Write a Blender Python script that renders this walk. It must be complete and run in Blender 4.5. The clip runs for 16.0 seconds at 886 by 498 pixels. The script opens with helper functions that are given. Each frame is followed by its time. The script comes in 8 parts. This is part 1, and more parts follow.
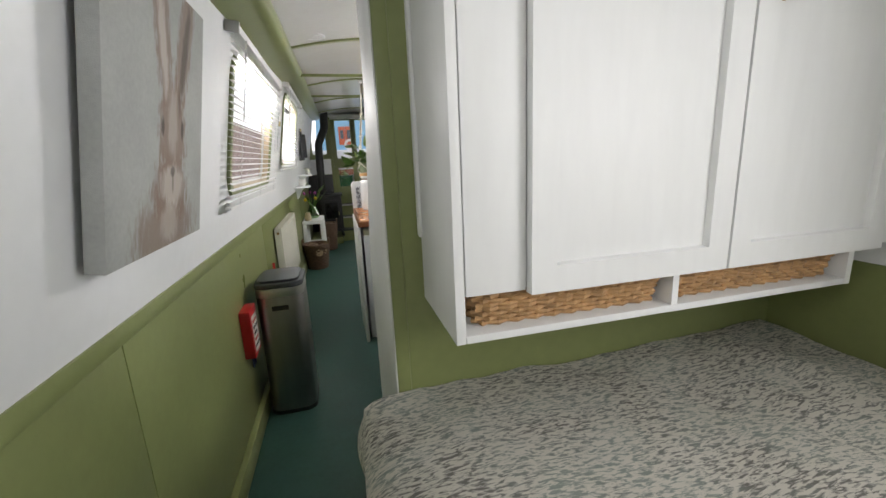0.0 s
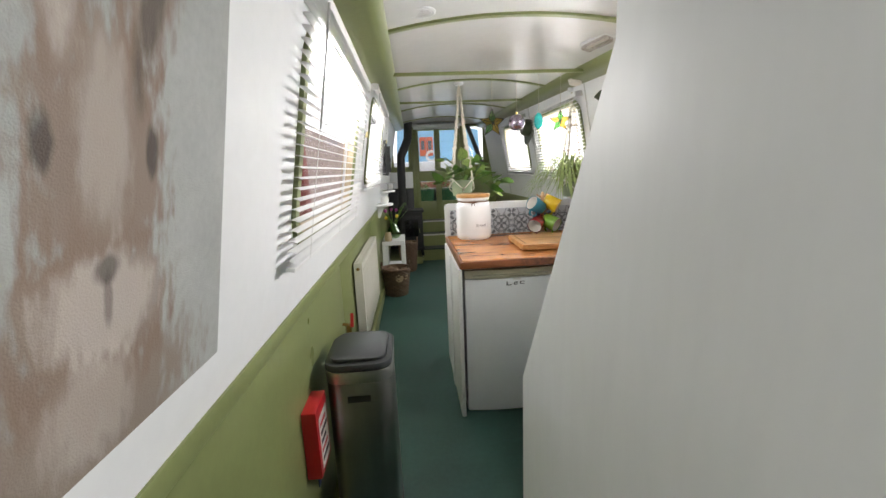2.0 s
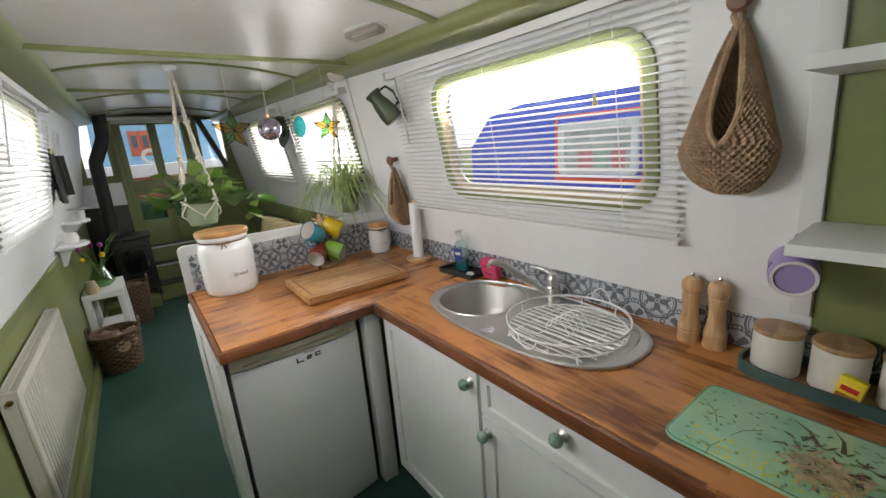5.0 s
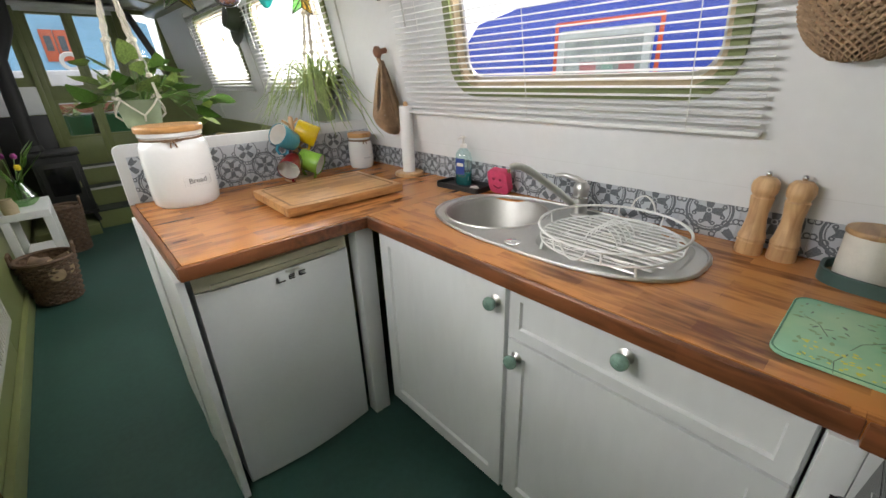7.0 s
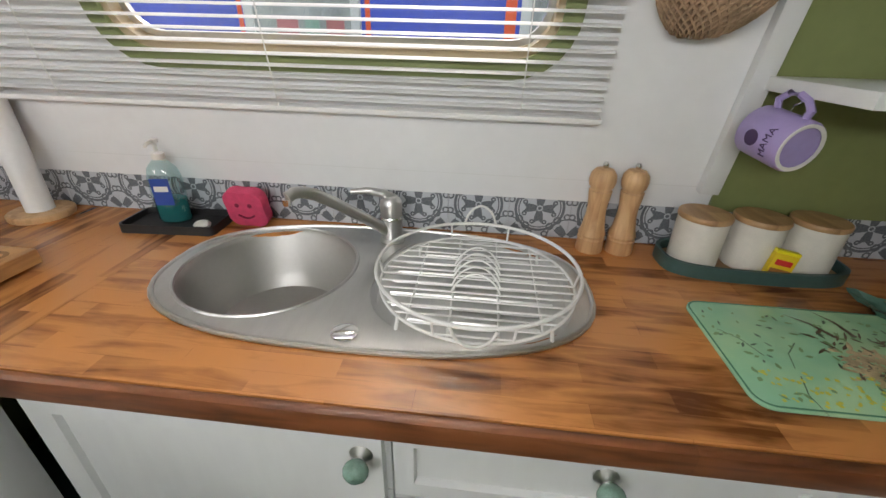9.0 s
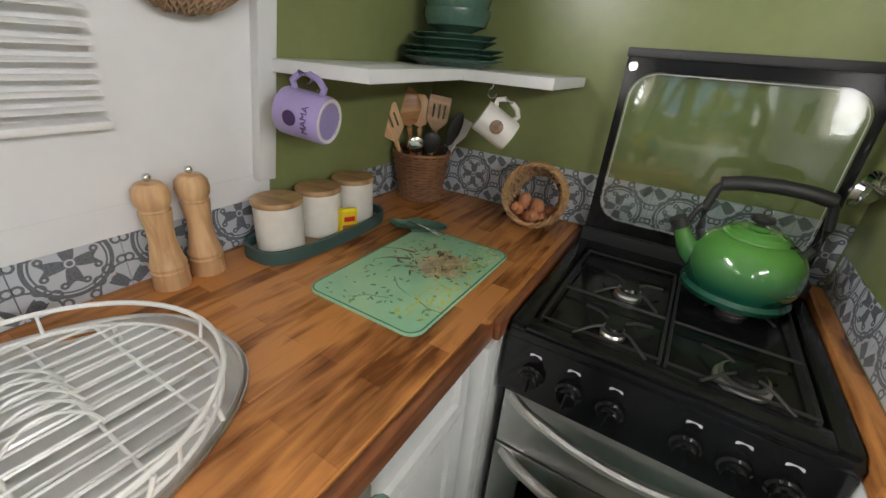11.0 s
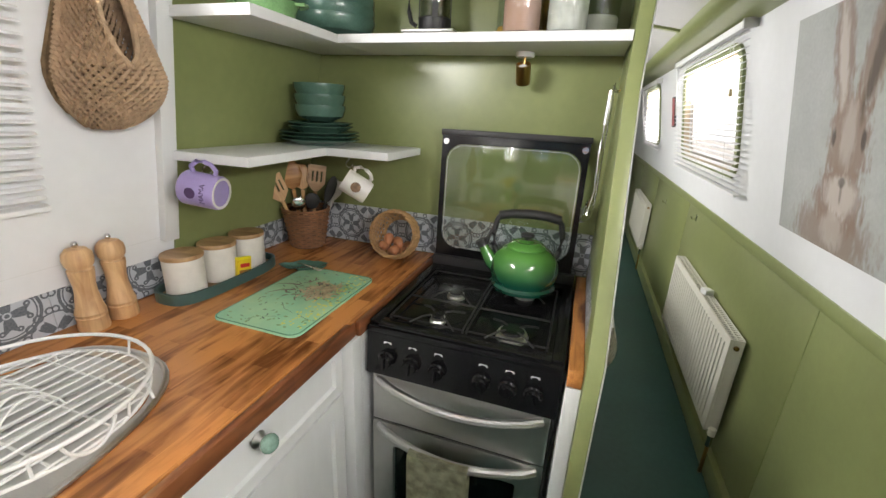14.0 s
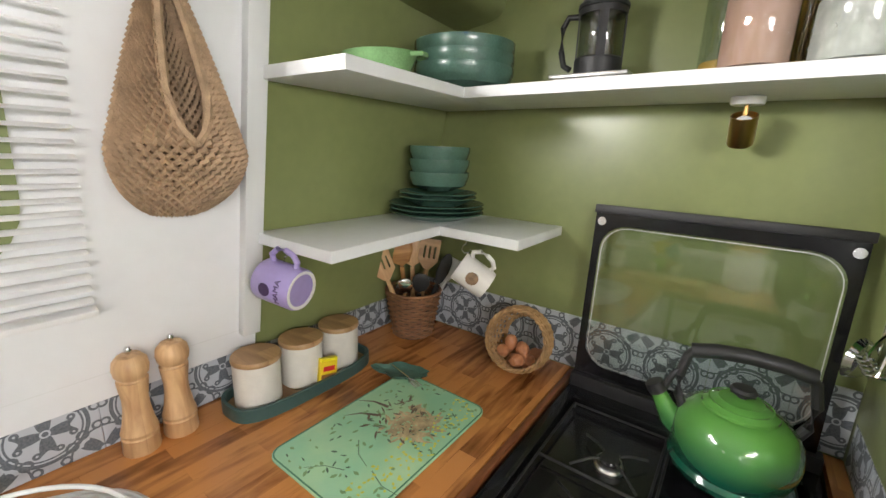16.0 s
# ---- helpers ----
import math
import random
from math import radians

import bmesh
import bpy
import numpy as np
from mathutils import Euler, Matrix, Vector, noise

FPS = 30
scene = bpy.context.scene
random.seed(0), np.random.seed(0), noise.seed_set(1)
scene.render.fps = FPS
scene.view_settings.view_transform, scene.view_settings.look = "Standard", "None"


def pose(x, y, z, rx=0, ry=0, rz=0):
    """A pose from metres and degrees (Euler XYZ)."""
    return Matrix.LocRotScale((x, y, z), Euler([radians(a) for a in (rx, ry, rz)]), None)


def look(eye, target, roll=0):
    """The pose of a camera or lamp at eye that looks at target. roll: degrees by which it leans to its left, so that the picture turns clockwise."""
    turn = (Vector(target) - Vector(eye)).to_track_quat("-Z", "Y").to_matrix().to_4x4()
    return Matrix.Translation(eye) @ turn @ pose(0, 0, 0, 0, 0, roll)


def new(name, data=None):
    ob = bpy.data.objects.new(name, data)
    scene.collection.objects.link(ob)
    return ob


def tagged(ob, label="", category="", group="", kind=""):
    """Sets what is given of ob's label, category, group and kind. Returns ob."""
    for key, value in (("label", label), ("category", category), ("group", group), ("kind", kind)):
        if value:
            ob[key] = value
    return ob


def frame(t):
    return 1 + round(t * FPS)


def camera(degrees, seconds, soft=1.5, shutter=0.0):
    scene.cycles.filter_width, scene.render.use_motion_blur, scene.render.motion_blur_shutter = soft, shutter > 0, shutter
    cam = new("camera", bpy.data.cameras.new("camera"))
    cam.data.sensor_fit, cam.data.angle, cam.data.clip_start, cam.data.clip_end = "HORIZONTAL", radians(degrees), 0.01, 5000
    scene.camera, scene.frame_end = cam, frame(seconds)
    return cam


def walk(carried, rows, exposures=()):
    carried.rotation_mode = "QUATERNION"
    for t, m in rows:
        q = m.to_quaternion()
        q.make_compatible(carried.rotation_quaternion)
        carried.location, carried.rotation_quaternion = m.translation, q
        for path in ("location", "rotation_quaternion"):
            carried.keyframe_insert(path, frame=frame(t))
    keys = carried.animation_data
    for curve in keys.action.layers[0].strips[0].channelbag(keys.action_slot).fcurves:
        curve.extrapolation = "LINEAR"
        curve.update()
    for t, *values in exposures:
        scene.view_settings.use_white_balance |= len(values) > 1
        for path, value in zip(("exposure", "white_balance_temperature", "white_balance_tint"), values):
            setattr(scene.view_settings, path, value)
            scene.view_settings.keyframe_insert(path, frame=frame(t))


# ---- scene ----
# camera and walk: an eye, a target and a lean for each moment
cam = camera(95.2, 16.0)
PATH = [
    (0, (0.605, 1.21, 1.309), (1.077, 3.103, 0.865), -2.6),
    (0.5, (0.544, 1.36, 1.335), (0.742, 3.307, 0.919), -2.9),
    (1, (0.511, 1.557, 1.347), (0.56, 3.517, 0.953), -2.9),
    (1.5, (0.503, 1.741, 1.357), (0.53, 3.705, 0.979), -2.7),
    (2, (0.482, 1.986, 1.375), (0.625, 3.944, 0.99), -2.4),
    (2.5, (0.484, 2.179, 1.41), (0.811, 4.112, 1.014), -2.4),
    (3, (0.499, 2.329, 1.454), (1.086, 4.198, 1.052), -2.6),
    (3.5, (0.535, 2.452, 1.497), (1.333, 4.242, 1.102), -3.5),
    (4, (0.566, 2.525, 1.54), (1.54, 4.227, 1.146), -4.3),
    (4.5, (0.595, 2.552, 1.553), (1.681, 4.174, 1.116), -4.7),
    (5, (0.61, 2.567, 1.529), (1.76, 4.122, 1.02), -4.5),
    (5.2, (0.611, 2.574, 1.511), (1.775, 4.105, 0.963), -4.2),
    (7.5, (0.599, 2.959, 1.336), (1.885, 4.243, 0.5), -1.4),
    (8, (0.65, 3.109, 1.353), (2.108, 4.184, 0.504), -1.2),
    (8.5, (0.772, 3.261, 1.368), (2.413, 3.962, 0.465), -0.8),
    (9, (0.947, 3.288, 1.344), (2.707, 3.456, 0.410), 1.6),
    (9.5, (1.112, 3.268, 1.332), (2.845, 2.835, 0.430), 4.0),
    (10, (1.180, 3.240, 1.314), (2.738, 2.250, 0.537), 4.9),
    (10.2, (1.190, 3.245, 1.316), (2.600, 2.060, 0.540), 5.0),
    (12.3, (0.838, 3.52, 1.338), (1.422, 1.842, 0.419), 5.1),
    (12.5, (0.83, 3.54, 1.325), (1.399, 1.863, 0.395), 5.3),
    (13, (0.829, 3.564, 1.334), (1.39, 1.859, 0.452), 5.2),
    (13.5, (0.827, 3.576, 1.357), (1.401, 1.828, 0.573), 4.2),
    (14, (0.809, 3.564, 1.418), (1.398, 1.763, 0.779), 2.8),
    (14.5, (0.799, 3.527, 1.476), (1.41, 1.689, 0.978), 1.8),
    (15, (0.808, 3.461, 1.529), (1.478, 1.622, 1.119), 1.2),
    (15.5, (0.881, 3.322, 1.513), (1.675, 1.528, 1.121), 1.5),
    (16, (0.99, 3.227, 1.477), (2.139, 1.659, 1.009), 2.2),
]
walk(cam, [(t, look(eye, target, roll)) for t, eye, target, roll in PATH], exposures=[(0.0, -0.05, 6900, 14), (1.0, -0.02, 6900, 14), (1.5, 0.15, 6900, 14), (2.0, 0.25, 6900, 14), (2.5, 0.04, 6880, 13), (3.0, -0.16, 6850, 13), (3.5, -0.27, 6850, 13), (5.0, -0.12, 6850, 13), (7.5, 0.15, 6850, 12), (8.0, 0.07, 6850, 12), (9.5, 0.0, 6850, 12), (10.2, 0.03, 6900, 13), (12.5, 0.56, 7000, 14), (13.2, 0.52, 7000, 14), (14.5, 0.54, 7050, 14), (15.2, 0.52, 7050, 14), (16.0, 0.62, 7050, 14)])

# ---- light: bright overcast daylight ----
world = bpy.data.worlds.new("overcast_sky")
scene.world = world
world.use_nodes = True
wn = world.node_tree.nodes
sky = wn.new("ShaderNodeTexSky")
sky.sky_type = "NISHITA"
sky.sun_disc = False
sky.sun_elevation, sky.sun_rotation = radians(48), radians(100)
sky.air_density, sky.dust_density, sky.ozone_density = 1.0, 6.0, 1.0
wmix = wn.new("ShaderNodeMixRGB")
wmix.inputs[0].default_value = 0.75
wmix.inputs[2].default_value = (12.5, 13.0, 13.8, 1)
world.node_tree.links.new(sky.outputs[0], wmix.inputs[1])
world.node_tree.links.new(wmix.outputs[0], wn["Background"].inputs[0])
wn["Background"].inputs[1].default_value = 0.15

sun_data = bpy.data.lights.new("sun", "SUN")
sun_data.energy, sun_data.angle, sun_data.color = 1.2, radians(15), (1.0, 0.96, 0.9)
sun = new("sun", sun_data)
sun.rotation_euler = Euler((radians(42), 0, radians(100)))


def window_lamp(p, target, w, h, watts):
    """Sky light that enters through one window opening."""
    d = bpy.data.lights.new("window_light", "AREA")
    d.shape, d.size, d.size_y, d.energy, d.color = "RECTANGLE", w, h, watts, (0.93, 0.97, 1.0)
    ob = new("window_light", d)
    ob.matrix_world = look(p, target)
    return ob

def opening_light(side, y0, y1, h0, h1, off, watts):
    """Sky light in a window of the leaning side: side -1 left, 1 right."""
    y, h = (y0 + y1) / 2, (h0 + h1) / 2
    x = (0.112 + 0.1733 * h + off) if side < 0 else (1.888 - 0.1733 * h - off)
    z = 1.0 + 0.985 * h
    window_lamp((x, y, z), (x - side, y, z - 0.12), y1 - y0, h1 - h0, watts)


opening_light(-1, -1.6, -0.8, 0.28, 0.72, -0.06, 14)
opening_light(-1, 0.3, 1.38, 0.60, 0.72, -0.06, 6.5)
opening_light(-1, 3.2, 4.1, 0.60, 0.74, -0.06, 15)
opening_light(-1, 4.85, 5.8, 0.36, 0.82, -0.06, 16)
opening_light(1, 3.24, 4.0, 0.69, 0.765, -0.02, 31)
opening_light(1, 5.05, 5.95, 0.36, 0.80, -0.06, 20)
opening_light(1, 6.5, 7.3, 0.40, 0.82, -0.06, 12)
# lamp of the unseen bedroom opening, added to brighten bed and wainscot
opening_light(1, 0.1, 1.1, 0.25, 0.72, -0.06, 23)


# ---- materials ----
def mat(name, color, rough=0.5, metal=0.0, var=0.12, scale=6.0, bump=0.0, bscale=120.0, coat=0.0, spec=0.5, stretch=(1, 1, 1)):
    """A surface with a slow tonal drift, a fine grain and an optional fine relief."""
    m = bpy.data.materials.new(name)
    m.use_nodes = True
    nt = m.node_tree
    b = nt.nodes["Principled BSDF"]
    b.inputs["Roughness"].default_value, b.inputs["Metallic"].default_value = rough, metal
    b.inputs["Coat Weight"].default_value = coat
    b.inputs["Specular IOR Level"].default_value = spec
    tc = nt.nodes.new("ShaderNodeTexCoord")
    mp = nt.nodes.new("ShaderNodeMapping")
    mp.inputs["Scale"].default_value = stretch
    nt.links.new(tc.outputs["Object"], mp.inputs[0])
    n1, n2 = nt.nodes.new("ShaderNodeTexNoise"), nt.nodes.new("ShaderNodeTexNoise")
    n1.inputs["Scale"].default_value, n2.inputs["Scale"].default_value = scale, scale * 14
    n1.inputs["Detail"].default_value = 5
    for n in (n1, n2):
        nt.links.new(mp.outputs[0], n.inputs["Vector"])
    add = nt.nodes.new("ShaderNodeMath")
    add.operation = "MULTIPLY_ADD"
    nt.links.new(n2.outputs[0], add.inputs[0])
    add.inputs[1].default_value = 0.45
    nt.links.new(n1.outputs[0], add.inputs[2])
    ramp = nt.nodes.new("ShaderNodeValToRGB")
    e = ramp.color_ramp.elements
    e[0].position, e[1].position = 0.45, 1.0
    e[0].color = (*[c * (1 - var) for c in color], 1)
    e[1].color = (*[min(1, c * (1 + var)) for c in color], 1)
    nt.links.new(add.outputs[0], ramp.inputs[0])
    nt.links.new(ramp.outputs[0], b.inputs["Base Color"])
    rr = nt.nodes.new("ShaderNodeMapRange")
    rr.inputs["To Min"].default_value, rr.inputs["To Max"].default_value = max(0.02, rough * 0.8), min(1, rough * 1.2)
    nt.links.new(n1.outputs[0], rr.inputs[0])
    nt.links.new(rr.outputs[0], b.inputs["Roughness"])
    if bump:
        bp, n3 = nt.nodes.new("ShaderNodeBump"), nt.nodes.new("ShaderNodeTexNoise")
        n3.inputs["Scale"].default_value = bscale
        n3.inputs["Detail"].default_value = 3
        nt.links.new(mp.outputs[0], n3.inputs["Vector"])
        bp.inputs["Strength"].default_value, bp.inputs["Distance"].default_value = bump, 0.004
        nt.links.new(n3.outputs[0], bp.inputs["Height"])
        nt.links.new(bp.outputs[0], b.inputs["Normal"])
    return m


def wood(name, dark, light, axis=1, rough=0.38, grain=26.0, plank=0.045, length=0.32):
    """Oiled hardwood blocks: staves with their own tone, and grain along one axis."""
    m = bpy.data.materials.new(name)
    m.use_nodes = True
    nt = m.node_tree
    b = nt.nodes["Principled BSDF"]
    b.inputs["Roughness"].default_value = rough
    tc = nt.nodes.new("ShaderNodeTexCoord")
    mp, mg = nt.nodes.new("ShaderNodeMapping"), nt.nodes.new("ShaderNodeMapping")
    mg.inputs["Scale"].default_value = [0.14 if i == axis else 1.0 for i in range(3)]
    nt.links.new(tc.outputs["Object"], mg.inputs[0])
    g = nt.nodes.new("ShaderNodeTexNoise")
    g.inputs["Scale"].default_value, g.inputs["Detail"].default_value, g.inputs["Distortion"].default_value = grain * 2, 7, 0.6
    nt.links.new(mg.outputs[0], g.inputs["Vector"])
    br = nt.nodes.new("ShaderNodeTexBrick")
    br.inputs["Scale"].default_value = 1.0
    br.inputs["Brick Width"].default_value, br.inputs["Row Height"].default_value = length, plank
    br.inputs["Mortar Size"].default_value = 0.0004
    br.inputs["Color1"].default_value, br.inputs["Color2"].default_value, br.inputs["Mortar"].default_value = (0, 0, 0, 1), (1, 1, 1, 1), (0.1, 0.1, 0.1, 1)
    if axis == 1:
        mp.inputs["Rotation"].default_value = (0, 0, radians(90))
    nt.links.new(tc.outputs["Object"], mp.inputs[0])
    nt.links.new(mp.outputs[0], br.inputs["Vector"])
    big = nt.nodes.new("ShaderNodeTexNoise")
    big.inputs["Scale"].default_value, big.inputs["Detail"].default_value = 5.0, 4
    nt.links.new(tc.outputs["Object"], big.inputs["Vector"])
    s1, s2 = nt.nodes.new("ShaderNodeMath"), nt.nodes.new("ShaderNodeMath")
    s1.operation = s2.operation = "MULTIPLY_ADD"
    nt.links.new(br.outputs["Color"], s1.inputs[0])
    s1.inputs[1].default_value = 0.32
    nt.links.new(g.outputs[0], s1.inputs[2])
    nt.links.new(big.outputs[0], s2.inputs[0])
    s2.inputs[1].default_value = 0.55
    nt.links.new(s1.outputs[0], s2.inputs[2])
    ramp = nt.nodes.new("ShaderNodeValToRGB")
    e = ramp.color_ramp.elements
    e[0].position, e[1].position = 0.64, 1.20
    e[0].color, e[1].color = (*dark, 1), (*light, 1)
    nt.links.new(s2.outputs[0], ramp.inputs[0])
    nt.links.new(ramp.outputs[0], b.inputs["Base Color"])
    bp = nt.nodes.new("ShaderNodeBump")
    bp.inputs["Strength"].default_value, bp.inputs["Distance"].default_value = 0.15, 0.002
    nt.links.new(g.outputs[0], bp.inputs["Height"])
    nt.links.new(bp.outputs[0], b.inputs["Normal"])
    return m


def glass(name, color=(1, 1, 1), rough=0.0, alpha=0.05):
    """Clear glass: mostly see-through, with a little gloss."""
    m = bpy.data.materials.new(name)
    m.use_nodes = True
    nt = m.node_tree
    nt.nodes.remove(nt.nodes["Principled BSDF"])
    tr, gl, mx = (nt.nodes.new(k) for k in ("ShaderNodeBsdfTransparent", "ShaderNodeBsdfGlossy", "ShaderNodeMixShader"))
    tr.inputs[0].default_value = (*color, 1)
    gl.inputs["Roughness"].default_value = rough
    mx.inputs[0].default_value = alpha
    nt.links.new(tr.outputs[0], mx.inputs[1])
    nt.links.new(gl.outputs[0], mx.inputs[2])
    nt.links.new(mx.outputs[0], nt.nodes["Material Output"].inputs[0])
    return m


GREEN = mat("green_gloss_paint", (0.215, 0.245, 0.098), 0.3, var=0.1, scale=2.5, bump=0.06, bscale=60)
WHITE = mat("white_wall_paint", (0.78, 0.79, 0.80), 0.4, var=0.04, scale=2.0, bump=0.05, bscale=80)
CEIL = mat("white_gloss_ceiling", (0.76, 0.76, 0.75), 0.22, var=0.04, scale=1.5, bump=0.03, bscale=10)
CABW = mat("white_cabinet_paint", (0.72, 0.73, 0.73), 0.5, var=0.05, scale=3, bump=0.04, bscale=90, stretch=(1, 1, 0.2))
FLOOR = mat("dark_green_vinyl", (0.030, 0.080, 0.065), 0.5, spec=0.3, var=0.2, scale=3, bump=0.12, bscale=300)
WORKTOP = wood("iroko_worktop", (0.130, 0.040, 0.011), (0.54, 0.220, 0.066), axis=1, rough=0.25, grain=20, plank=0.04, length=0.24)
WORKTOP_X = wood("iroko_worktop_across", (0.130, 0.040, 0.011), (0.54, 0.220, 0.066), axis=0, rough=0.25, grain=20, plank=0.04, length=0.24)
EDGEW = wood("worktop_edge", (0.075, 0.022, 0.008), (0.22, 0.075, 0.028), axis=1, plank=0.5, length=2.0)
BEECH = wood("beech", (0.42, 0.22, 0.10), (0.66, 0.42, 0.22), axis=2, plank=0.6, length=2.0, rough=0.45)
BAMBOO = wood("bamboo", (0.25, 0.10, 0.03), (0.55, 0.29, 0.11), axis=0, plank=0.03, length=0.25)
ACACIA = wood("acacia_lid", (0.25, 0.13, 0.06), (0.48, 0.29, 0.14), axis=0, plank=0.6, length=2, grain=18)
STEEL = mat("brushed_steel", (0.60, 0.595, 0.58), 0.33, 1.0, var=0.06, scale=4, bump=0.05, bscale=200, stretch=(1, 12, 1))
CHROME = mat("chrome", (0.75, 0.75, 0.76), 0.1, 1.0, var=0.03)
BRASS = mat("aged_brass", (0.35, 0.22, 0.08), 0.28, 1.0, var=0.1)
BLACK = mat("black_enamel", (0.008, 0.008, 0.009), 0.14, var=0.15, spec=0.35)
BLACKM = mat("black_matt", (0.016, 0.016, 0.017), 0.5, var=0.2, bump=0.05)
IRON = mat("cast_iron", (0.012, 0.012, 0.012), 0.6, var=0.3, bump=0.2, bscale=200)
WIRE = mat("white_coated_wire", (0.78, 0.78, 0.76), 0.35, var=0.04)
CERAM = mat("white_ceramic", (0.76, 0.74, 0.70), 0.3, var=0.05, scale=8)
TEAL = mat("dark_teal_glaze", (0.066, 0.145, 0.112), 0.25, var=0.25, scale=14, coat=0.3)
WICKER = mat("tan_wicker", (0.42, 0.245, 0.11), 0.6, var=0.35, scale=30, bump=0.3, bscale=150)
# brown of the log baskets; also colours linings that imitate inner shade
WICKERD = mat("dark_wicker_and_shade", (0.13, 0.075, 0.045), 0.6, var=0.4, scale=30, bump=0.3, bscale=150)
JUTE = mat("jute", (0.42, 0.285, 0.178), 0.85, var=0.3, scale=40, bump=0.5, bscale=400)
ROPE = mat("cotton_rope", (0.62, 0.57, 0.48), 0.9, var=0.15, scale=60, bump=0.4, bscale=500)
BLINDW = mat("white_blind_slat", (0.80, 0.80, 0.80), 0.35, var=0.03)
RADW = mat("cream_radiator_enamel", (0.74, 0.72, 0.64), 0.3, var=0.04)
PANE = glass("window_glass")
LEAF = mat("leaf_green", (0.13, 0.26, 0.05), 0.4, var=0.5, scale=18)
LEAFP = mat("spider_leaf", (0.33, 0.42, 0.15), 0.45, var=0.45, scale=25)
FGREEN = mat("frame_lime_green", (0.20, 0.235, 0.098), 0.4, var=0.12, scale=4)
GREY = mat("pale_grey_plastic", (0.55, 0.55, 0.54), 0.4, var=0.06)
RED = mat("red_plastic", (0.55, 0.02, 0.025), 0.35, var=0.1)
LILAC = mat("lilac_glaze", (0.36, 0.29, 0.55), 0.3, var=0.08)
CREAM = mat("cream_cloth", (0.50, 0.42, 0.22), 0.9, var=0.15, scale=12, bump=0.4, bscale=400)
SOIL = mat("dark_soil", (0.03, 0.02, 0.014), 0.95, var=0.4)
POTG = mat("sage_pot", (0.22, 0.26, 0.16), 0.5, var=0.12)


# ---- mesh helpers ----
def mesh_ob(name, bm, material, parent=None, label="", smooth=True, angle=35):
    me = bpy.data.meshes.new(name)
    bmesh.ops.recalc_face_normals(bm, faces=bm.faces[:])
    bm.to_mesh(me)
    bm.free()
    for mm in material if isinstance(material, (list, tuple)) else (material,):
        me.materials.append(mm)
    if smooth:
        me.shade_smooth()
        me.set_sharp_from_angle(angle=radians(angle))
    ob = new(name, me)
    if parent is not None:
        ob.parent = parent
    if label:
        ob["label"] = label
    return ob


def part(name, bm, material, parent, label="", **kw):
    return mesh_ob(name, bm, material, parent, label, **kw)


def thing(name, label, category, at=(0, 0, 0), rz=0.0, group="", kind="", m=None):
    e = new(name)
    e.empty_display_size = 0.05
    e.matrix_basis = m if m is not None else pose(*at, 0, 0, rz)
    return tagged(e, label, category, group, kind)


def box(x0, x1, y0, y1, z0, z1, bevel=0.0, bm=None, seg=2):
    b = bmesh.new()
    bmesh.ops.create_cube(b, size=1.0)
    for v in b.verts:
        v.co = Vector((x0 + (v.co.x + 0.5) * (x1 - x0), y0 + (v.co.y + 0.5) * (y1 - y0), z0 + (v.co.z + 0.5) * (z1 - z0)))
    if bevel:
        bmesh.ops.bevel(b, geom=b.edges[:], offset=bevel, segments=seg, affect="EDGES", profile=0.6)
    return join(bm, b)


def join(bm, b):
    """b, or bm with b added to it."""
    if bm is None:
        return b
    idx = {}
    for v in b.verts:
        idx[v] = bm.verts.new(v.co)
    for f in b.faces:
        try:
            nf = bm.faces.new([idx[v] for v in f.verts])
            nf.material_index = f.material_index
        except ValueError:
            pass
    b.free()
    return bm


def lathe(profile, seg=32, bm=None, m=None):
    """A solid of revolution about z from (radius, height) pairs."""
    b = bmesh.new()
    rings = []
    for r, z in profile:
        if r < 1e-5:
            rings.append([b.verts.new((0, 0, z))])
        else:
            rings.append([b.verts.new((r * math.cos(2 * math.pi * k / seg), r * math.sin(2 * math.pi * k / seg), z)) for k in range(seg)])
    for a, c in zip(rings, rings[1:]):
        for k in range(seg):
            q = [a[k % len(a)], a[(k + 1) % len(a)], c[(k + 1) % len(c)], c[k % len(c)]]
            q = list(dict.fromkeys(q))
            if len(q) > 2:
                b.faces.new(q)
    if m is not None:
        b.transform(m)
    return join(bm, b)


def tube(points, r, seg=8, bm=None, closed=False, r1=None):
    """A round bar along a line of points."""
    b = bmesh.new()
    pts = [Vector(p) for p in points]
    n = len(pts)
    rings = []
    up = Vector((0, 0, 1))
    for i, p in enumerate(pts):
        if closed:
            d = pts[(i + 1) % n] - pts[i - 1]
        else:
            d = pts[min(i + 1, n - 1)] - pts[max(i - 1, 0)]
        d.normalize()
        s = d.cross(up)
        if s.length < 1e-3:
            s = d.cross(Vector((1, 0, 0)))
        s.normalize()
        u = s.cross(d)
        rr = r if r1 is None else r + (r1 - r) * i / max(1, n - 1)
        rings.append([b.verts.new(p + rr * (math.cos(2 * math.pi * k / seg) * s + math.sin(2 * math.pi * k / seg) * u)) for k in range(seg)])
    for i in range(n if closed else n - 1):
        a, c = rings[i], rings[(i + 1) % n]
        for k in range(seg):
            b.faces.new((a[k], a[(k + 1) % seg], c[(k + 1) % seg], c[k]))
    if not closed:
        b.faces.new(rings[0][::-1])
        b.faces.new(rings[-1])
    return join(bm, b)


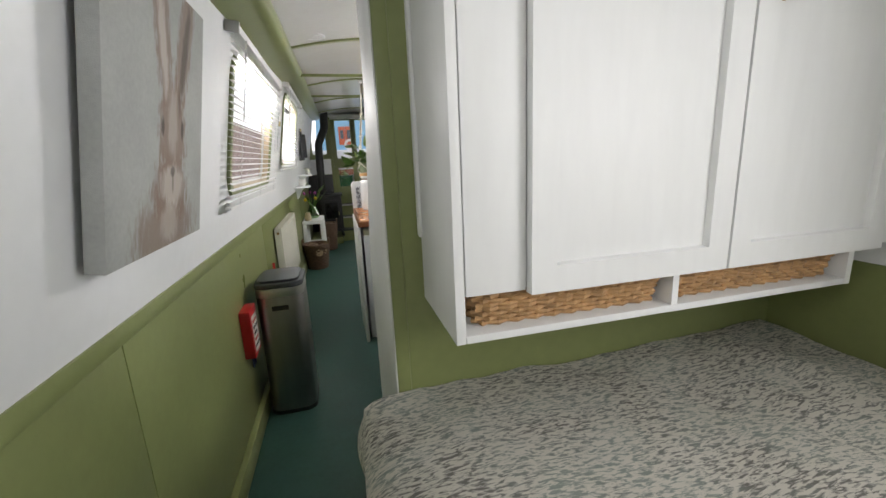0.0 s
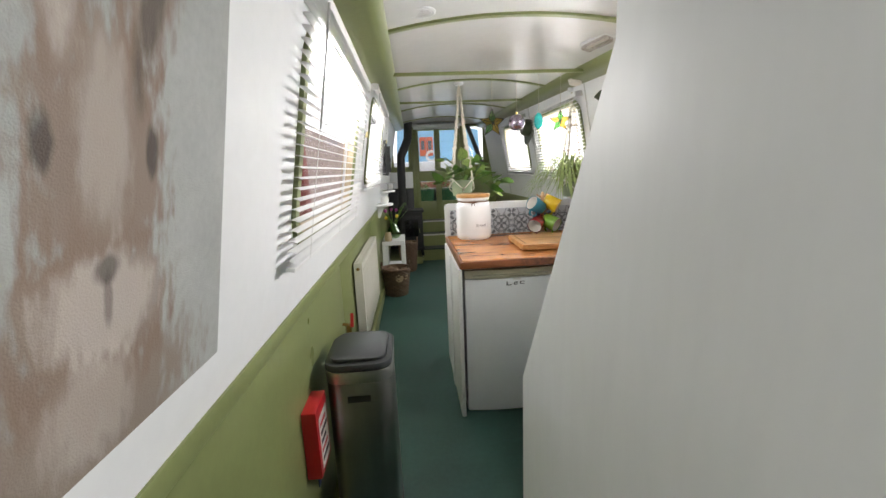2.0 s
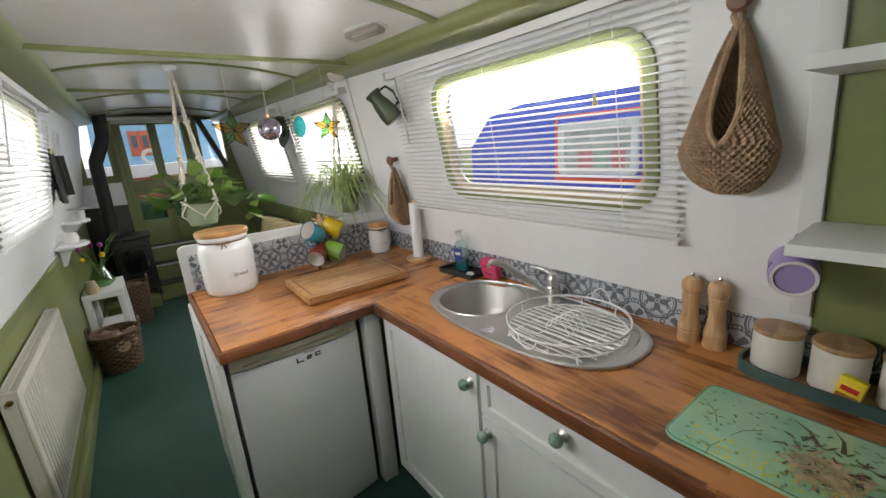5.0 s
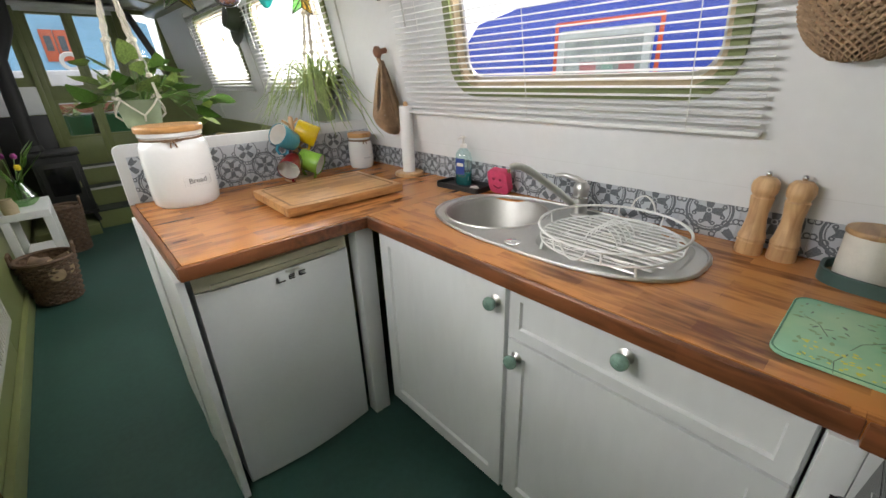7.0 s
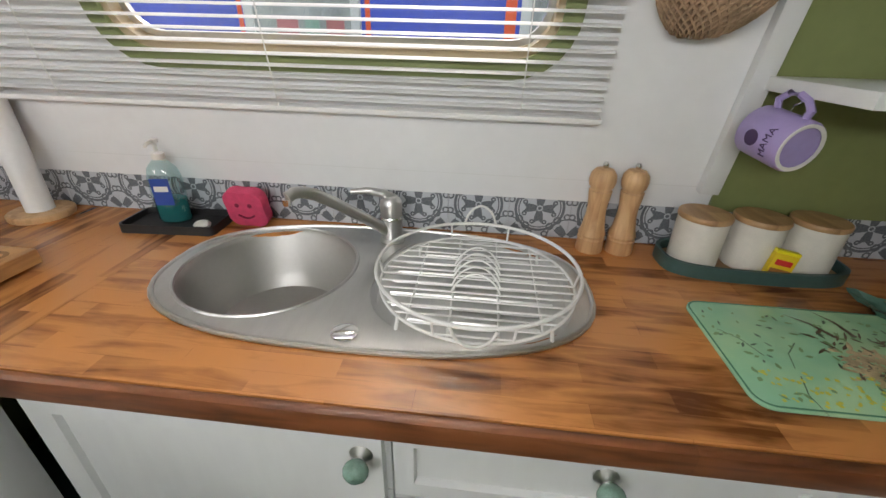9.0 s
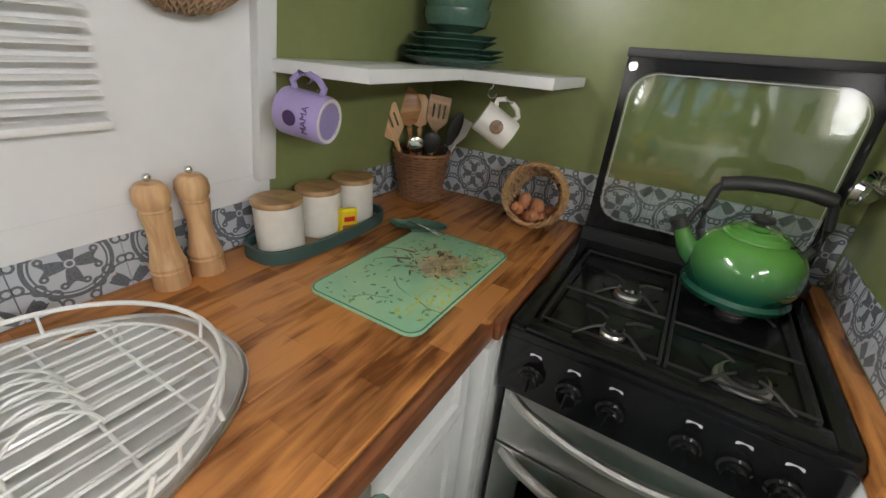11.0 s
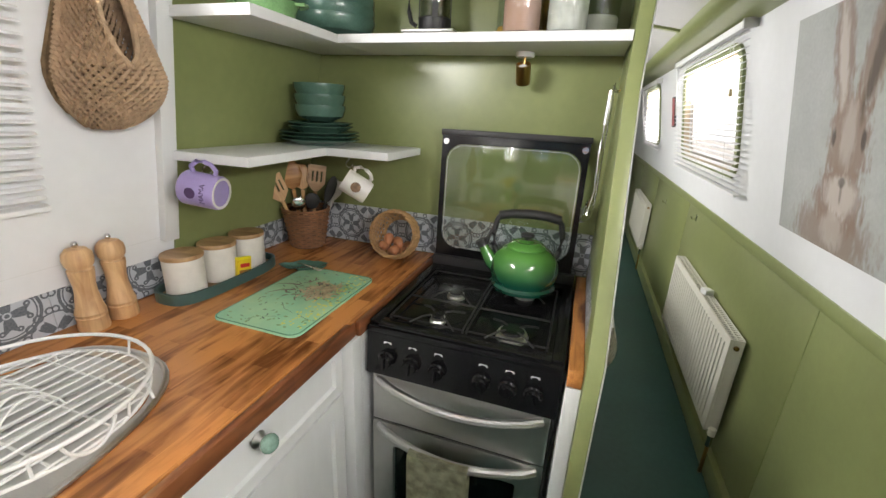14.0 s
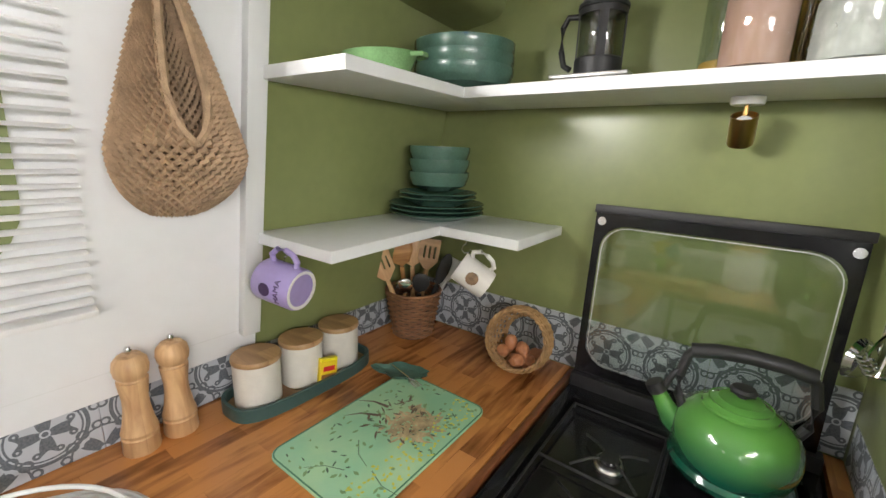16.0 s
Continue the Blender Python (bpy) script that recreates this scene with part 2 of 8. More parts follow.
def prism(poly, z0, z1, m=None, bm=None, bevel=0.0):
    """A flat outline, pulled up from z0 to z1."""
    b = bmesh.new()
    lo = [b.verts.new((x, y, z0)) for x, y in poly]
    f = b.faces.new(lo)
    r = bmesh.ops.extrude_face_region(b, geom=[f])
    bmesh.ops.translate(b, vec=(0, 0, z1 - z0), verts=[v for v in r["geom"] if isinstance(v, bmesh.types.BMVert)])
    if bevel:
        ed = [e for e in b.edges if abs(e.verts[0].co.z - e.verts[1].co.z) < 1e-6]
        bmesh.ops.bevel(b, geom=ed, offset=bevel, segments=2, affect="EDGES", profile=0.6)
    if m is not None:
        b.transform(m)
    return join(bm, b)


def rounded(x0, x1, y0, y1, r, n=6):
    """The outline of a rectangle with round corners."""
    out = []
    for cx, cy, a in ((x1 - r, y1 - r, 0), (x0 + r, y1 - r, 90), (x0 + r, y0 + r, 180), (x1 - r, y0 + r, 270)):
        for k in range(n + 1):
            t = radians(a + 90 * k / n)
            out.append((cx + r * math.cos(t), cy + r * math.sin(t)))
    return out


def holed(outer, holes, thick, m=None):
    """A board with holes through it, in the plane of x and y, with its thickness to -z."""
    b = bmesh.new()
    edges = []
    for loop in (outer, *holes):
        vs = [b.verts.new((x, y, 0)) for x, y in loop]
        edges += [b.edges.new((vs[i], vs[(i + 1) % len(vs)])) for i in range(len(vs))]
    bmesh.ops.triangle_fill(b, use_beauty=True, edges=edges)
    r = bmesh.ops.extrude_face_region(b, geom=b.faces[:])
    bmesh.ops.translate(b, vec=(0, 0, -thick), verts=[v for v in r["geom"] if isinstance(v, bmesh.types.BMVert)])
    if m is not None:
        b.transform(m)
    return b


def ring_frame(x0, x1, y0, y1, r, w, thick, m=None):
    return holed(rounded(x0, x1, y0, y1, r), [rounded(x0 + w, x1 - w, y0 + w, y1 - w, max(0.01, r - w))], thick, m)


def text_mesh(name, body, size, m, material, parent, label="", depth=0.0006, align="CENTER"):
    cu = bpy.data.curves.new(name, "FONT")
    cu.body, cu.size, cu.extrude, cu.align_x, cu.align_y = body, size, depth, align, "CENTER"
    tmp = bpy.data.objects.new(name, cu)
    scene.collection.objects.link(tmp)
    me = bpy.data.meshes.new_from_object(tmp.evaluated_get(bpy.context.evaluated_depsgraph_get()))
    bpy.data.objects.remove(tmp)
    me.materials.append(material)
    me.transform(m)
    ob = new(name, me)
    ob.parent = parent
    if label:
        ob["label"] = label
    return ob

# ---- the boat's shell: a long narrow cabin along y ----
Y0, Y1 = -4.6, 8.75          # stern and bow bulkheads
XL, XR = 0.10, 1.90          # lower wall faces
SL = 0.176                   # how the upper sides lean in, metres a metre
GZ = 1.0                     # height of the wainscot's top


def zedge(y):
    """Height of the ceiling's edge: the roof rises towards the bow."""
    return 1.885 + 0.042 * min(2.5, max(0.0, y - 2.2)) + 0.02 * max(0.0, y - 4.7)


def wall_matrix(side):
    """Plane of the leaning side wall: x along the boat, y up the slope, z into the cabin."""
    c = 1 / math.sqrt(1 + SL * SL)
    if side < 0:
        u, v, o = Vector((0, 1, 0)), Vector((SL * c, 0, c)), Vector((XL + 0.012, 0, GZ))
    else:
        u, v, o = Vector((0, -1, 0)), Vector((-SL * c, 0, c)), Vector((XR - 0.012, 0, GZ))
    w = u.cross(v)
    return Matrix(((u.x, v.x, w.x, o.x), (u.y, v.y, w.y, o.y), (u.z, v.z, w.z, o.z), (0, 0, 0, 1)))


ML, MR = wall_matrix(-1), wall_matrix(1)
# openings along the boat: y from, y to, height from, height to above the wainscot
WIN_L = [(-1.62, -0.78, 0.26, 0.74), (0.28, 1.40, 0.22, 0.74), (3.13, 4.17, 0.21, 0.75), (4.80, 5.85, 0.33, 0.85)]
# first right opening is out of view, assumed as a bedroom light source
WIN_R = [(0.05, 1.15, 0.22, 0.74), (3.16, 4.08, 0.31, 0.775), (5.02, 5.98, 0.33, 0.83), (6.45, 7.35, 0.36, 0.86)]

floor = tagged(mesh_ob("floor", box(XL - 0.05, XR + 0.05, Y0, Y1, -0.06, 0.0), FLOOR), "dark green vinyl floor along the cabin", "floor", kind="structure")

# left and right upper walls with window openings
hl = [rounded(a, b, c, d, 0.09) for a, b, c, d in WIN_L]
wl = mesh_ob("wall_left", holed([(Y0, -0.04), (Y1, -0.04), (Y1, 1.25), (2.2, 0.98), (Y0, 0.98)], hl, 0.04, ML), WHITE, smooth=False)
tagged(wl, "white painted leaning cabin side above the wainscot", "wall", kind="structure")
hr = [rounded(-b, -a, c, d, 0.09) for a, b, c, d in WIN_R]
wr = mesh_ob("wall_right", holed([(-Y1, 0), (-Y0, 0), (-Y0, 0.98), (-2.2, 0.98), (-Y1, 1.25)], hr, 0.04, MR), WHITE, smooth=False)
tagged(wr, "white painted leaning cabin side with windows", "wall", kind="structure")

# wainscot of green boards with open joints
wains = thing("wainscot_left", "green gloss painted wainscot boards along the corridor", "wainscot", kind="structure")
part("backing", box(XL - 0.05, XL - 0.012, Y0, Y1, 0.0, GZ), BLACKM, wains)
JOINTS = [Y0, -3.2, -1.9, -0.75, 0.55, 2.21, 4.03, 5.6, 6.8, Y1]
for a, b in zip(JOINTS, JOINTS[1:]):
    part("panel", box(XL - 0.012, XL, a + 0.002, b - 0.002, 0.0, GZ - 0.05, 0.002), GREEN, wains)
cap = box(XL - 0.03, XL + 0.014, Y0, Y1, GZ - 0.065, GZ - 0.020, 0.006)
tagged(mesh_ob("wainscot_cap", cap, GREEN), "green painted cap rail on the wainscot", "trim", kind="structure")
tagged(mesh_ob("baseboard", box(XL, XL + 0.03, Y0, Y1, 0.0, 0.10, 0.006), GREEN), "green painted boxed skirting", "baseboard", kind="structure")
wains2 = thing("wainscot_right", "green gloss painted lower cabin side", "wainscot", kind="structure")
for a, b in ((Y0, -1.0), (-1.0, 2.16), (4.95, 6.3), (6.3, Y1)):
    part("panel", box(XR, XR + 0.03, a + 0.002, b - 0.002, 0.0, GZ - 0.004, 0.002), GREEN, wains2)
part("panel", box(XR + 0.004, XR + 0.03, 2.162, 4.948, 0.0, GZ - 0.004), WHITE, wains2)
tagged(mesh_ob("gunwale_cap", box(XR - 0.016, XR + 0.03, 4.95, Y1, GZ - 0.03, GZ + 0.004, 0.006), GREEN), "green painted cap on the lower side", "trim", kind="structure")


def sweep_y(profile, ys, lift):
    """A profile of (x, z) carried along y, raised by lift(y)."""
    b = bmesh.new()
    rows = [[b.verts.new((x, y, z + lift(y))) for x, z in profile] for y in ys]
    n = len(profile)
    for r, s in zip(rows, rows[1:]):
        for k in range(n):
            b.faces.new((r[k], r[(k + 1) % n], s[(k + 1) % n], s[k]))
    b.faces.new(rows[0][::-1])
    b.faces.new(rows[-1])
    return b


YS = [Y0, -2, 0, 2.2, 3.5, 5, 6.5, Y1]
NOSE = [(0.20, 0.03), (0.24, -0.075), (0.30, -0.065), (0.37, -0.055), (0.395, -0.05), (0.415, -0.038), (0.425, -0.02), (0.425, 0.0), (0.42, 0.03)]
tagged(mesh_ob("cornice_left", sweep_y(NOSE, YS, zedge), GREEN), "green painted round-nosed cornice under the roof", "cornice", kind="structure")
tagged(mesh_ob("cornice_right", sweep_y([(2.02 - x, z) for x, z in NOSE], YS, zedge), GREEN), "green painted round-nosed cornice under the roof", "cornice", kind="structure")


def arch(x):
    return 0.066 * (1 - ((x - 1.01) / 0.60) ** 2)


AX = [0.40 + 1.22 * k / 16 for k in range(17)]
prof = [(x, arch(x)) for x in AX] + [(x, arch(x) + 0.03) for x in AX[::-1]]
ceil = mesh_ob("ceiling", sweep_y(prof, YS, zedge), CEIL)
tagged(ceil, "white gloss painted arched ceiling", "ceiling", kind="structure")
roof = [(-0.1, 0.10), (0.4, 0.16), (1.01, 0.20), (1.62, 0.16), (2.1, 0.10), (2.1, 0.05), (1.62, 0.12), (1.01, 0.15), (0.40, 0.12), (-0.1, 0.05)]
tagged(mesh_ob("roof", sweep_y(roof, YS, zedge), BLACKM), "dark steel roof over the cabin", "roof", kind="structure")


def rib(y, w=0.035, h=0.012):
    p = [(x, arch(x) + 0.004) for x in AX] + [(x, arch(x) - h) for x in AX[::-1]]
    ob = mesh_ob("ceiling_rib", sweep_y(p, [y - w / 2, y + w / 2], zedge), GREEN)
    tagged(ob, "green painted arched batten across the ceiling", "batten", "ceiling battens", "structure")


for y in (-2.6, -0.9, 0.9, 2.66, 3.84, 5.35, 6.7, 8.0):
    rib(y)
# straight rails from side to side
for y, z in ((4.62, 1.952), (6.0, 2.003)):
    rail = mesh_ob("hanging_rail", box(0.30, 1.72, y - 0.012, y + 0.012, z - 0.010, z + 0.010, 0.004), GREEN)
    tagged(rail, "green painted wooden rail spanning the cabin under the ceiling", "rail", "cabin rails")

# partition between bedroom and galley, with the wing beside the cooker
PY0, PY1 = 2.138, 2.16
WX0, WX1 = 0.70, 0.738
pt = [(WX1, 0), (XR, 0), (XR, 1.0), (XR - 0.155, 1.87), (1.60, 1.875)] + [(x, 1.885 + arch(x)) for x in (1.5, 1.3, 1.1, 0.9, WX1)]
mpart = Matrix(((1, 0, 0, 0), (0, 0, -1, PY0), (0, 1, 0, 0), (0, 0, 0, 1)))
tagged(mesh_ob("wall_partition", prism(pt, -(PY1 - PY0), 0, mpart), GREEN, smooth=False), "green gloss painted partition between bedroom and galley", "wall", kind="structure")
wing = [(PY0 - 0.002, 0), (2.775, 0), (2.775, 0.93), (2.42, 1.50), (2.42, 1.97), (PY0 - 0.002, 1.96)]
mw = Matrix(((0, 0, 1, 0), (1, 0, 0, 0), (0, 1, 0, 0), (0, 0, 0, 1)))
wg = thing("wall_wing", "slanted wing wall beside the cooker, white outside and green inside", "wall", kind="structure")
part("corridor_board", prism(wing, WX0, WX0 + 0.004, mw, bevel=0.003), CABW, wg, "white painted corridor side")
inner = [(PY0 - 0.0015, 0), (2.779, 0), (2.779, 0.932), (2.424, 1.502), (2.424, 1.972), (PY0 - 0.0015, 1.965)]
part("galley_board", prism(inner, WX0 + 0.0042, WX1, mw, bevel=0.003), GREEN, wg, "green gloss painted inner side")

# stern and bow ends
tagged(mesh_ob("wall_stern", box(XL - 0.05, XR + 0.05, Y0 - 0.05, Y0, 0, 2.1), WHITE), "white painted stern bulkhead", "wall", kind="structure")

# ---- windows: frames, panes, blinds ----
def wpt(side, y, h, off=0.0):
    """A place on the leaning wall: along the boat, up the slope, out into the cabin."""
    return (MR @ Vector((-y, h, off))) if side > 0 else (ML @ Vector((y, h, off)))


def window(n, side, a, b, c, d):
    M = MR if side > 0 else ML
    u0, u1 = (-b, -a) if side > 0 else (a, b)
    w = thing("window_%d" % n, "round-cornered boat window with a painted green frame", "window", kind="structure")
    part("window_frame", ring_frame(u0 - 0.035, u1 + 0.035, c - 0.035, d + 0.035, 0.12, 0.036, 0.012, M @ Matrix.Translation((0, 0, 0.012))), FGREEN, w, "lime green painted frame")
    part("window_liner", holed(rounded(u0 - 0.002, u1 + 0.002, c - 0.002, d + 0.002, 0.09), [rounded(u0 + 0.014, u1 - 0.014, c + 0.014, d - 0.014, 0.078)], 0.05, M @ Matrix.Translation((0, 0, 0.002))), mat("varnished_liner", (0.50, 0.40, 0.27), 0.4), w, "pale wooden liner")
    part("window_rim", ring_frame(u0 + 0.012, u1 - 0.012, c + 0.012, d - 0.012, 0.08, 0.016, 0.012, M @ Matrix.Translation((0, 0, -0.028))), STEEL, w, "aluminium outer rim")
    pane = part("pane", holed(rounded(u0 + 0.016, u1 - 0.016, c + 0.016, d - 0.016, 0.075), [], 0.004, M @ Matrix.Translation((0, 0, -0.032))), PANE, w)
    pane.visible_shadow = False
    return w


def blind(side, a, b, c, d, tilt, label, pitch=0.0265, depth=0.024):
    """A venetian blind on the leaning wall: head rail, slats, bottom rail, cords, wand."""
    M = MR if side > 0 else ML
    u0, u1 = (-b, -a) if side > 0 else (a, b)
    off = 0.032
    bl = thing("venetian_blind", label, "blind", group="venetian blinds")
    part("head_rail", _mx(box(u0, u1, d - 0.028, d, off - 0.014, off + 0.014, 0.002), M), BLINDW, bl)
    part("bottom_rail", _mx(box(u0, u1, c, c + 0.012, off - 0.012, off + 0.012, 0.003), M), BLINDW, bl)
    s = bmesh.new()
    prof = [(-depth / 2, -0.0008), (-depth / 5, 0.0013), (depth / 5, 0.0013), (depth / 2, -0.0008)]
    rows = []
    for x in (u0 + 0.004, u1 - 0.004):
        rows.append([s.verts.new((x, y, z)) for z, y in [(p[0], p[1]) for p in prof]] + [s.verts.new((x, y - 0.0007, z)) for z, y in [(p[0], p[1]) for p in prof[::-1]]])
    n = len(rows[0])
    for k in range(n):
        s.faces.new((rows[0][k], rows[0][(k + 1) % n], rows[1][(k + 1) % n], rows[1][k]))
    me_ob = part("slat", s, BLINDW, bl)
    h = d - 0.045
    first = True
    while h > c + 0.02:
        ob = me_ob if first else new("slat", me_ob.data)
        ob.parent = bl
        ob.matrix_basis = M @ Matrix.Translation((0, h, off)) @ Matrix.Rotation(radians(tilt), 4, "X")
        first = False
        h -= pitch
    for f in (0.12, 0.5, 0.88):
        x = u0 + (u1 - u0) * f
        part("ladder_cord", _mx(box(x - 0.0012, x + 0.0012, c + 0.005, d - 0.02, off + depth / 2, off + depth / 2 + 0.0012), M), WIRE, bl)
    xw = u0 + 0.12 if side < 0 else u0 + 0.10
    part("wand", _mx(tube([(xw, d - 0.03, off + 0.02), (xw, d - 0.34, off + 0.022)], 0.0035, 6), M), GREY, bl)
    xc = u1 - 0.09 if side < 0 else u1 - 0.22
    part("pull_cord", _mx(tube([(xc, d - 0.03, off + 0.02), (xc, d - 0.25, off + 0.022)], 0.0013, 6), M), WIRE, bl)
    part("tassel", _mx(lathe([(0.004, -0.015), (0.008, -0.012), (0.005, 0.015), (0.0, 0.017)], 10, m=Matrix.Translation((xc, d - 0.26, off + 0.022)) @ Matrix.Rotation(radians(-90), 4, "X")), M), CREAM, bl)
    for x in (u0 - 0.006, u1 - 0.012):
        part("bracket", _mx(box(x, x + 0.018, d - 0.034, d + 0.004, 0.0, off + 0.018, 0.002), M), GREY, bl, "grey metal end bracket")
    return bl


def _mx(b, m):
    b.transform(m)
    return b


num = 1
for i, (a, b, c, d) in enumerate(WIN_L):
    window(num, -1, a, b, c, d)
    num += 1
for i, (a, b, c, d) in enumerate(WIN_R):
    window(num, 1, a, b, c, d)
    num += 1
blind(-1, -1.74, -0.68, 0.19, 0.80, 25, "half-closed white venetian blind over a stern window")
blind(-1, 0.16, 1.54, 0.14, 0.83, 8, "open white venetian blind beside the bed")
blind(-1, 3.00, 4.31, 0.145, 0.85, 3, "open white venetian blind over the corridor window")
blind(-1, 4.66, 6.0, 0.27, 0.93, 46, "half-open white venetian blind by the lounge")
blind(1, 3.060, 4.40, 0.202, 0.89, 4, "open white venetian blind over the galley window", 0.0212, 0.0215)
blind(1, 4.93, 6.08, 0.25, 0.90, 20, "half-open white venetian blind over a lounge window")
blind(1, 6.35, 7.45, 0.28, 0.93, 20, "half-open white venetian blind over the far lounge window")


# ---- galley carpentry ----
def shaker(w, h, t=0.018, fr=0.065, rec=0.010):
    """A framed door in one piece: x across, z up, front towards -y."""
    b = box(0, w, -t, 0, 0, h)
    front = min(b.faces, key=lambda f: f.calc_center_median().y)
    bmesh.ops.inset_region(b, faces=[front], thickness=fr, depth=0.0)
    bmesh.ops.inset_region(b, faces=[front], thickness=0.004, depth=0.0)
    for v in front.verts:
        v.co.y += rec
    return b


CRACK = mat("crackle_green_ceramic", (0.20, 0.33, 0.27), 0.12, var=0.35, scale=60, coat=0.6)


def knob(parent, x, y, z, m=Matrix.Identity(4)):
    """A ceramic ball knob with a metal rose, facing -y."""
    at = m @ Matrix.Translation((x, y, z)) @ Matrix.Rotation(radians(90), 4, "X")
    k = part("knob", lathe([(0.0, 0.0), (0.017, 0.0), (0.018, 0.002), (0.012, 0.006), (0.007, 0.01), (0.007, 0.014), (0.0, 0.014)], 20, m=at), STEEL, parent, "dark metal rose")
    part("ball", lathe([(0.006, 0.012), (0.013, 0.016), (0.0185, 0.024), (0.019, 0.03), (0.016, 0.037), (0.009, 0.042), (0.004, 0.0425), (0.0035, 0.044), (0, 0.0445)], 24, m=at), CRACK, k, "crackle-glazed green ceramic ball")


FX = 1.335
RUN = Matrix.Rotation(radians(-90), 4, "Z")
sinku = thing("base_cabinet", "white painted sink cabinet with one shaker door", "cabinet", at=(FX, 3.98, 0), rz=-90, group="galley base cabinets")
part("body", box(0, 0.585, 0.0, 0.52, 0.10, 0.69, 0.002), CABW, sinku)
part("top_rail", box(0, 0.585, 0.0, 0.02, 0.692, 0.858, 0.002), CABW, sinku)
d1 = part("door", _mx(shaker(0.57, 0.735), Matrix.Translation((0.006, -0.001, 0.12))), CABW, sinku)
knob(d1, 0.545, -0.018, 0.80)
part("kickboard", box(0, 0.585, 0.06, 0.08, 0.0, 0.10), BLACKM, sinku, "dark recessed plinth")
draw = thing("base_cabinet", "white painted cabinet with a drawer over a shaker door", "cabinet", at=(FX, 3.392, 0), rz=-90, group="galley base cabinets")
part("body", box(0, 0.60, 0.0, 0.52, 0.10, 0.69, 0.002), CABW, draw)
part("top_rail", box(0, 0.60, 0.0, 0.02, 0.692, 0.858, 0.002), CABW, draw)
df = part("drawer_front", _mx(shaker(0.588, 0.142, fr=0.042), Matrix.Translation((0.005, -0.001, 0.714))), CABW, draw)
knob(df, 0.303, -0.018, 0.812)
dd = part("door", _mx(shaker(0.588, 0.585), Matrix.Translation((0.005, -0.001, 0.12))), CABW, draw)
knob(dd, 0.032, -0.018, 0.655)
part("kickboard", box(0, 0.60, 0.06, 0.08, 0.0, 0.10), BLACKM, draw, "dark recessed plinth")
fl = thing("filler_panel", "white painted filler post beside the cooker", "panel", at=(1.29, 2.745, 0))
part("post", box(0.0, 0.05, 0.0, 0.043, 0.0, 0.858, 0.003), CABW, fl)
part("side_panel", box(0.0, 0.014, -0.55, -0.001, 0.0, 0.858), CABW, fl)
cp = tagged(mesh_ob("corner_post", box(1.262, 1.334, 4.045, 4.10, 0.0, 0.858, 0.003), CABW), "white painted corner post between fridge and sink cabinet", "post")
ep = thing("end_panel", "white painted end panel of the peninsula", "panel", at=(0.704, 4.035, 0))
part("board", box(0.0, 0.022, 0.0, 0.80, 0.0, 0.858, 0.003), CABW, ep)
part("batten", box(-0.006, -0.0002, 0.35, 0.42, 0.0, 0.858, 0.002), CABW, ep)
part("lounge_board", box(0.022, 1.18, 0.802, 0.82, 0.0, 0.858, 0.002), GREEN, ep, "green painted lounge side")

# worktop: two slabs with an opening for the sink
SX, SY = 1.638, 3.495


def oblong(cx, cy, rx, ry, n=48, p=2.6):
    out = []
    for k in range(n):
        t = 2 * math.pi * k / n
        c, s = math.cos(t), math.sin(t)
        out.append((cx + rx * math.copysign(abs(c) ** (2 / p), c), cy + ry * math.copysign(abs(s) ** (2 / p), s)))
    return out


wt = thing("worktop", "oiled hardwood block worktop round the galley", "worktop")
part("run_slab", holed([(1.316, 2.776), (1.302, 2.776), (1.302, 2.17), (1.897, 2.17), (1.897, 4.016), (1.316, 4.016)], [oblong(SX, SY, 0.205, 0.41)], 0.038, Matrix.Translation((0, 0, 0.90))), WORKTOP, wt, smooth=False)
part("peninsula_slab", holed([(0.732, 4.0345), (1.316, 4.0345), (1.316, 4.017), (1.897, 4.017), (1.897, 4.872), (0.732, 4.872)], [], 0.038, Matrix.Translation((0, 0, 0.90))), WORKTOP_X, wt, smooth=False)
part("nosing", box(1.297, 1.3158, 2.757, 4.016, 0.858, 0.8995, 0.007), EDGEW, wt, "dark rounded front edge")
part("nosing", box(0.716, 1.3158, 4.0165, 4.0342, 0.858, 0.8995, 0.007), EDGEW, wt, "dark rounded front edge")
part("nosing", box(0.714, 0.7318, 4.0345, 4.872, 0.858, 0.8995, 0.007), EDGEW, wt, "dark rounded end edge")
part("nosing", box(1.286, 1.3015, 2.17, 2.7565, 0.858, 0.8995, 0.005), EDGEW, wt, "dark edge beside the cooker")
strip = tagged(mesh_ob("worktop_strip", box(0.7385, 0.772, 2.17, 2.757, 0.855, 0.90, 0.004), WORKTOP), "narrow hardwood strip between cooker and wing wall", "worktop")
tagged(mesh_ob("filler_panel", box(0.7385, 0.772, 2.17, 2.757, 0.0, 0.854, 0.003), CABW), "white painted filler beside the cooker", "panel")


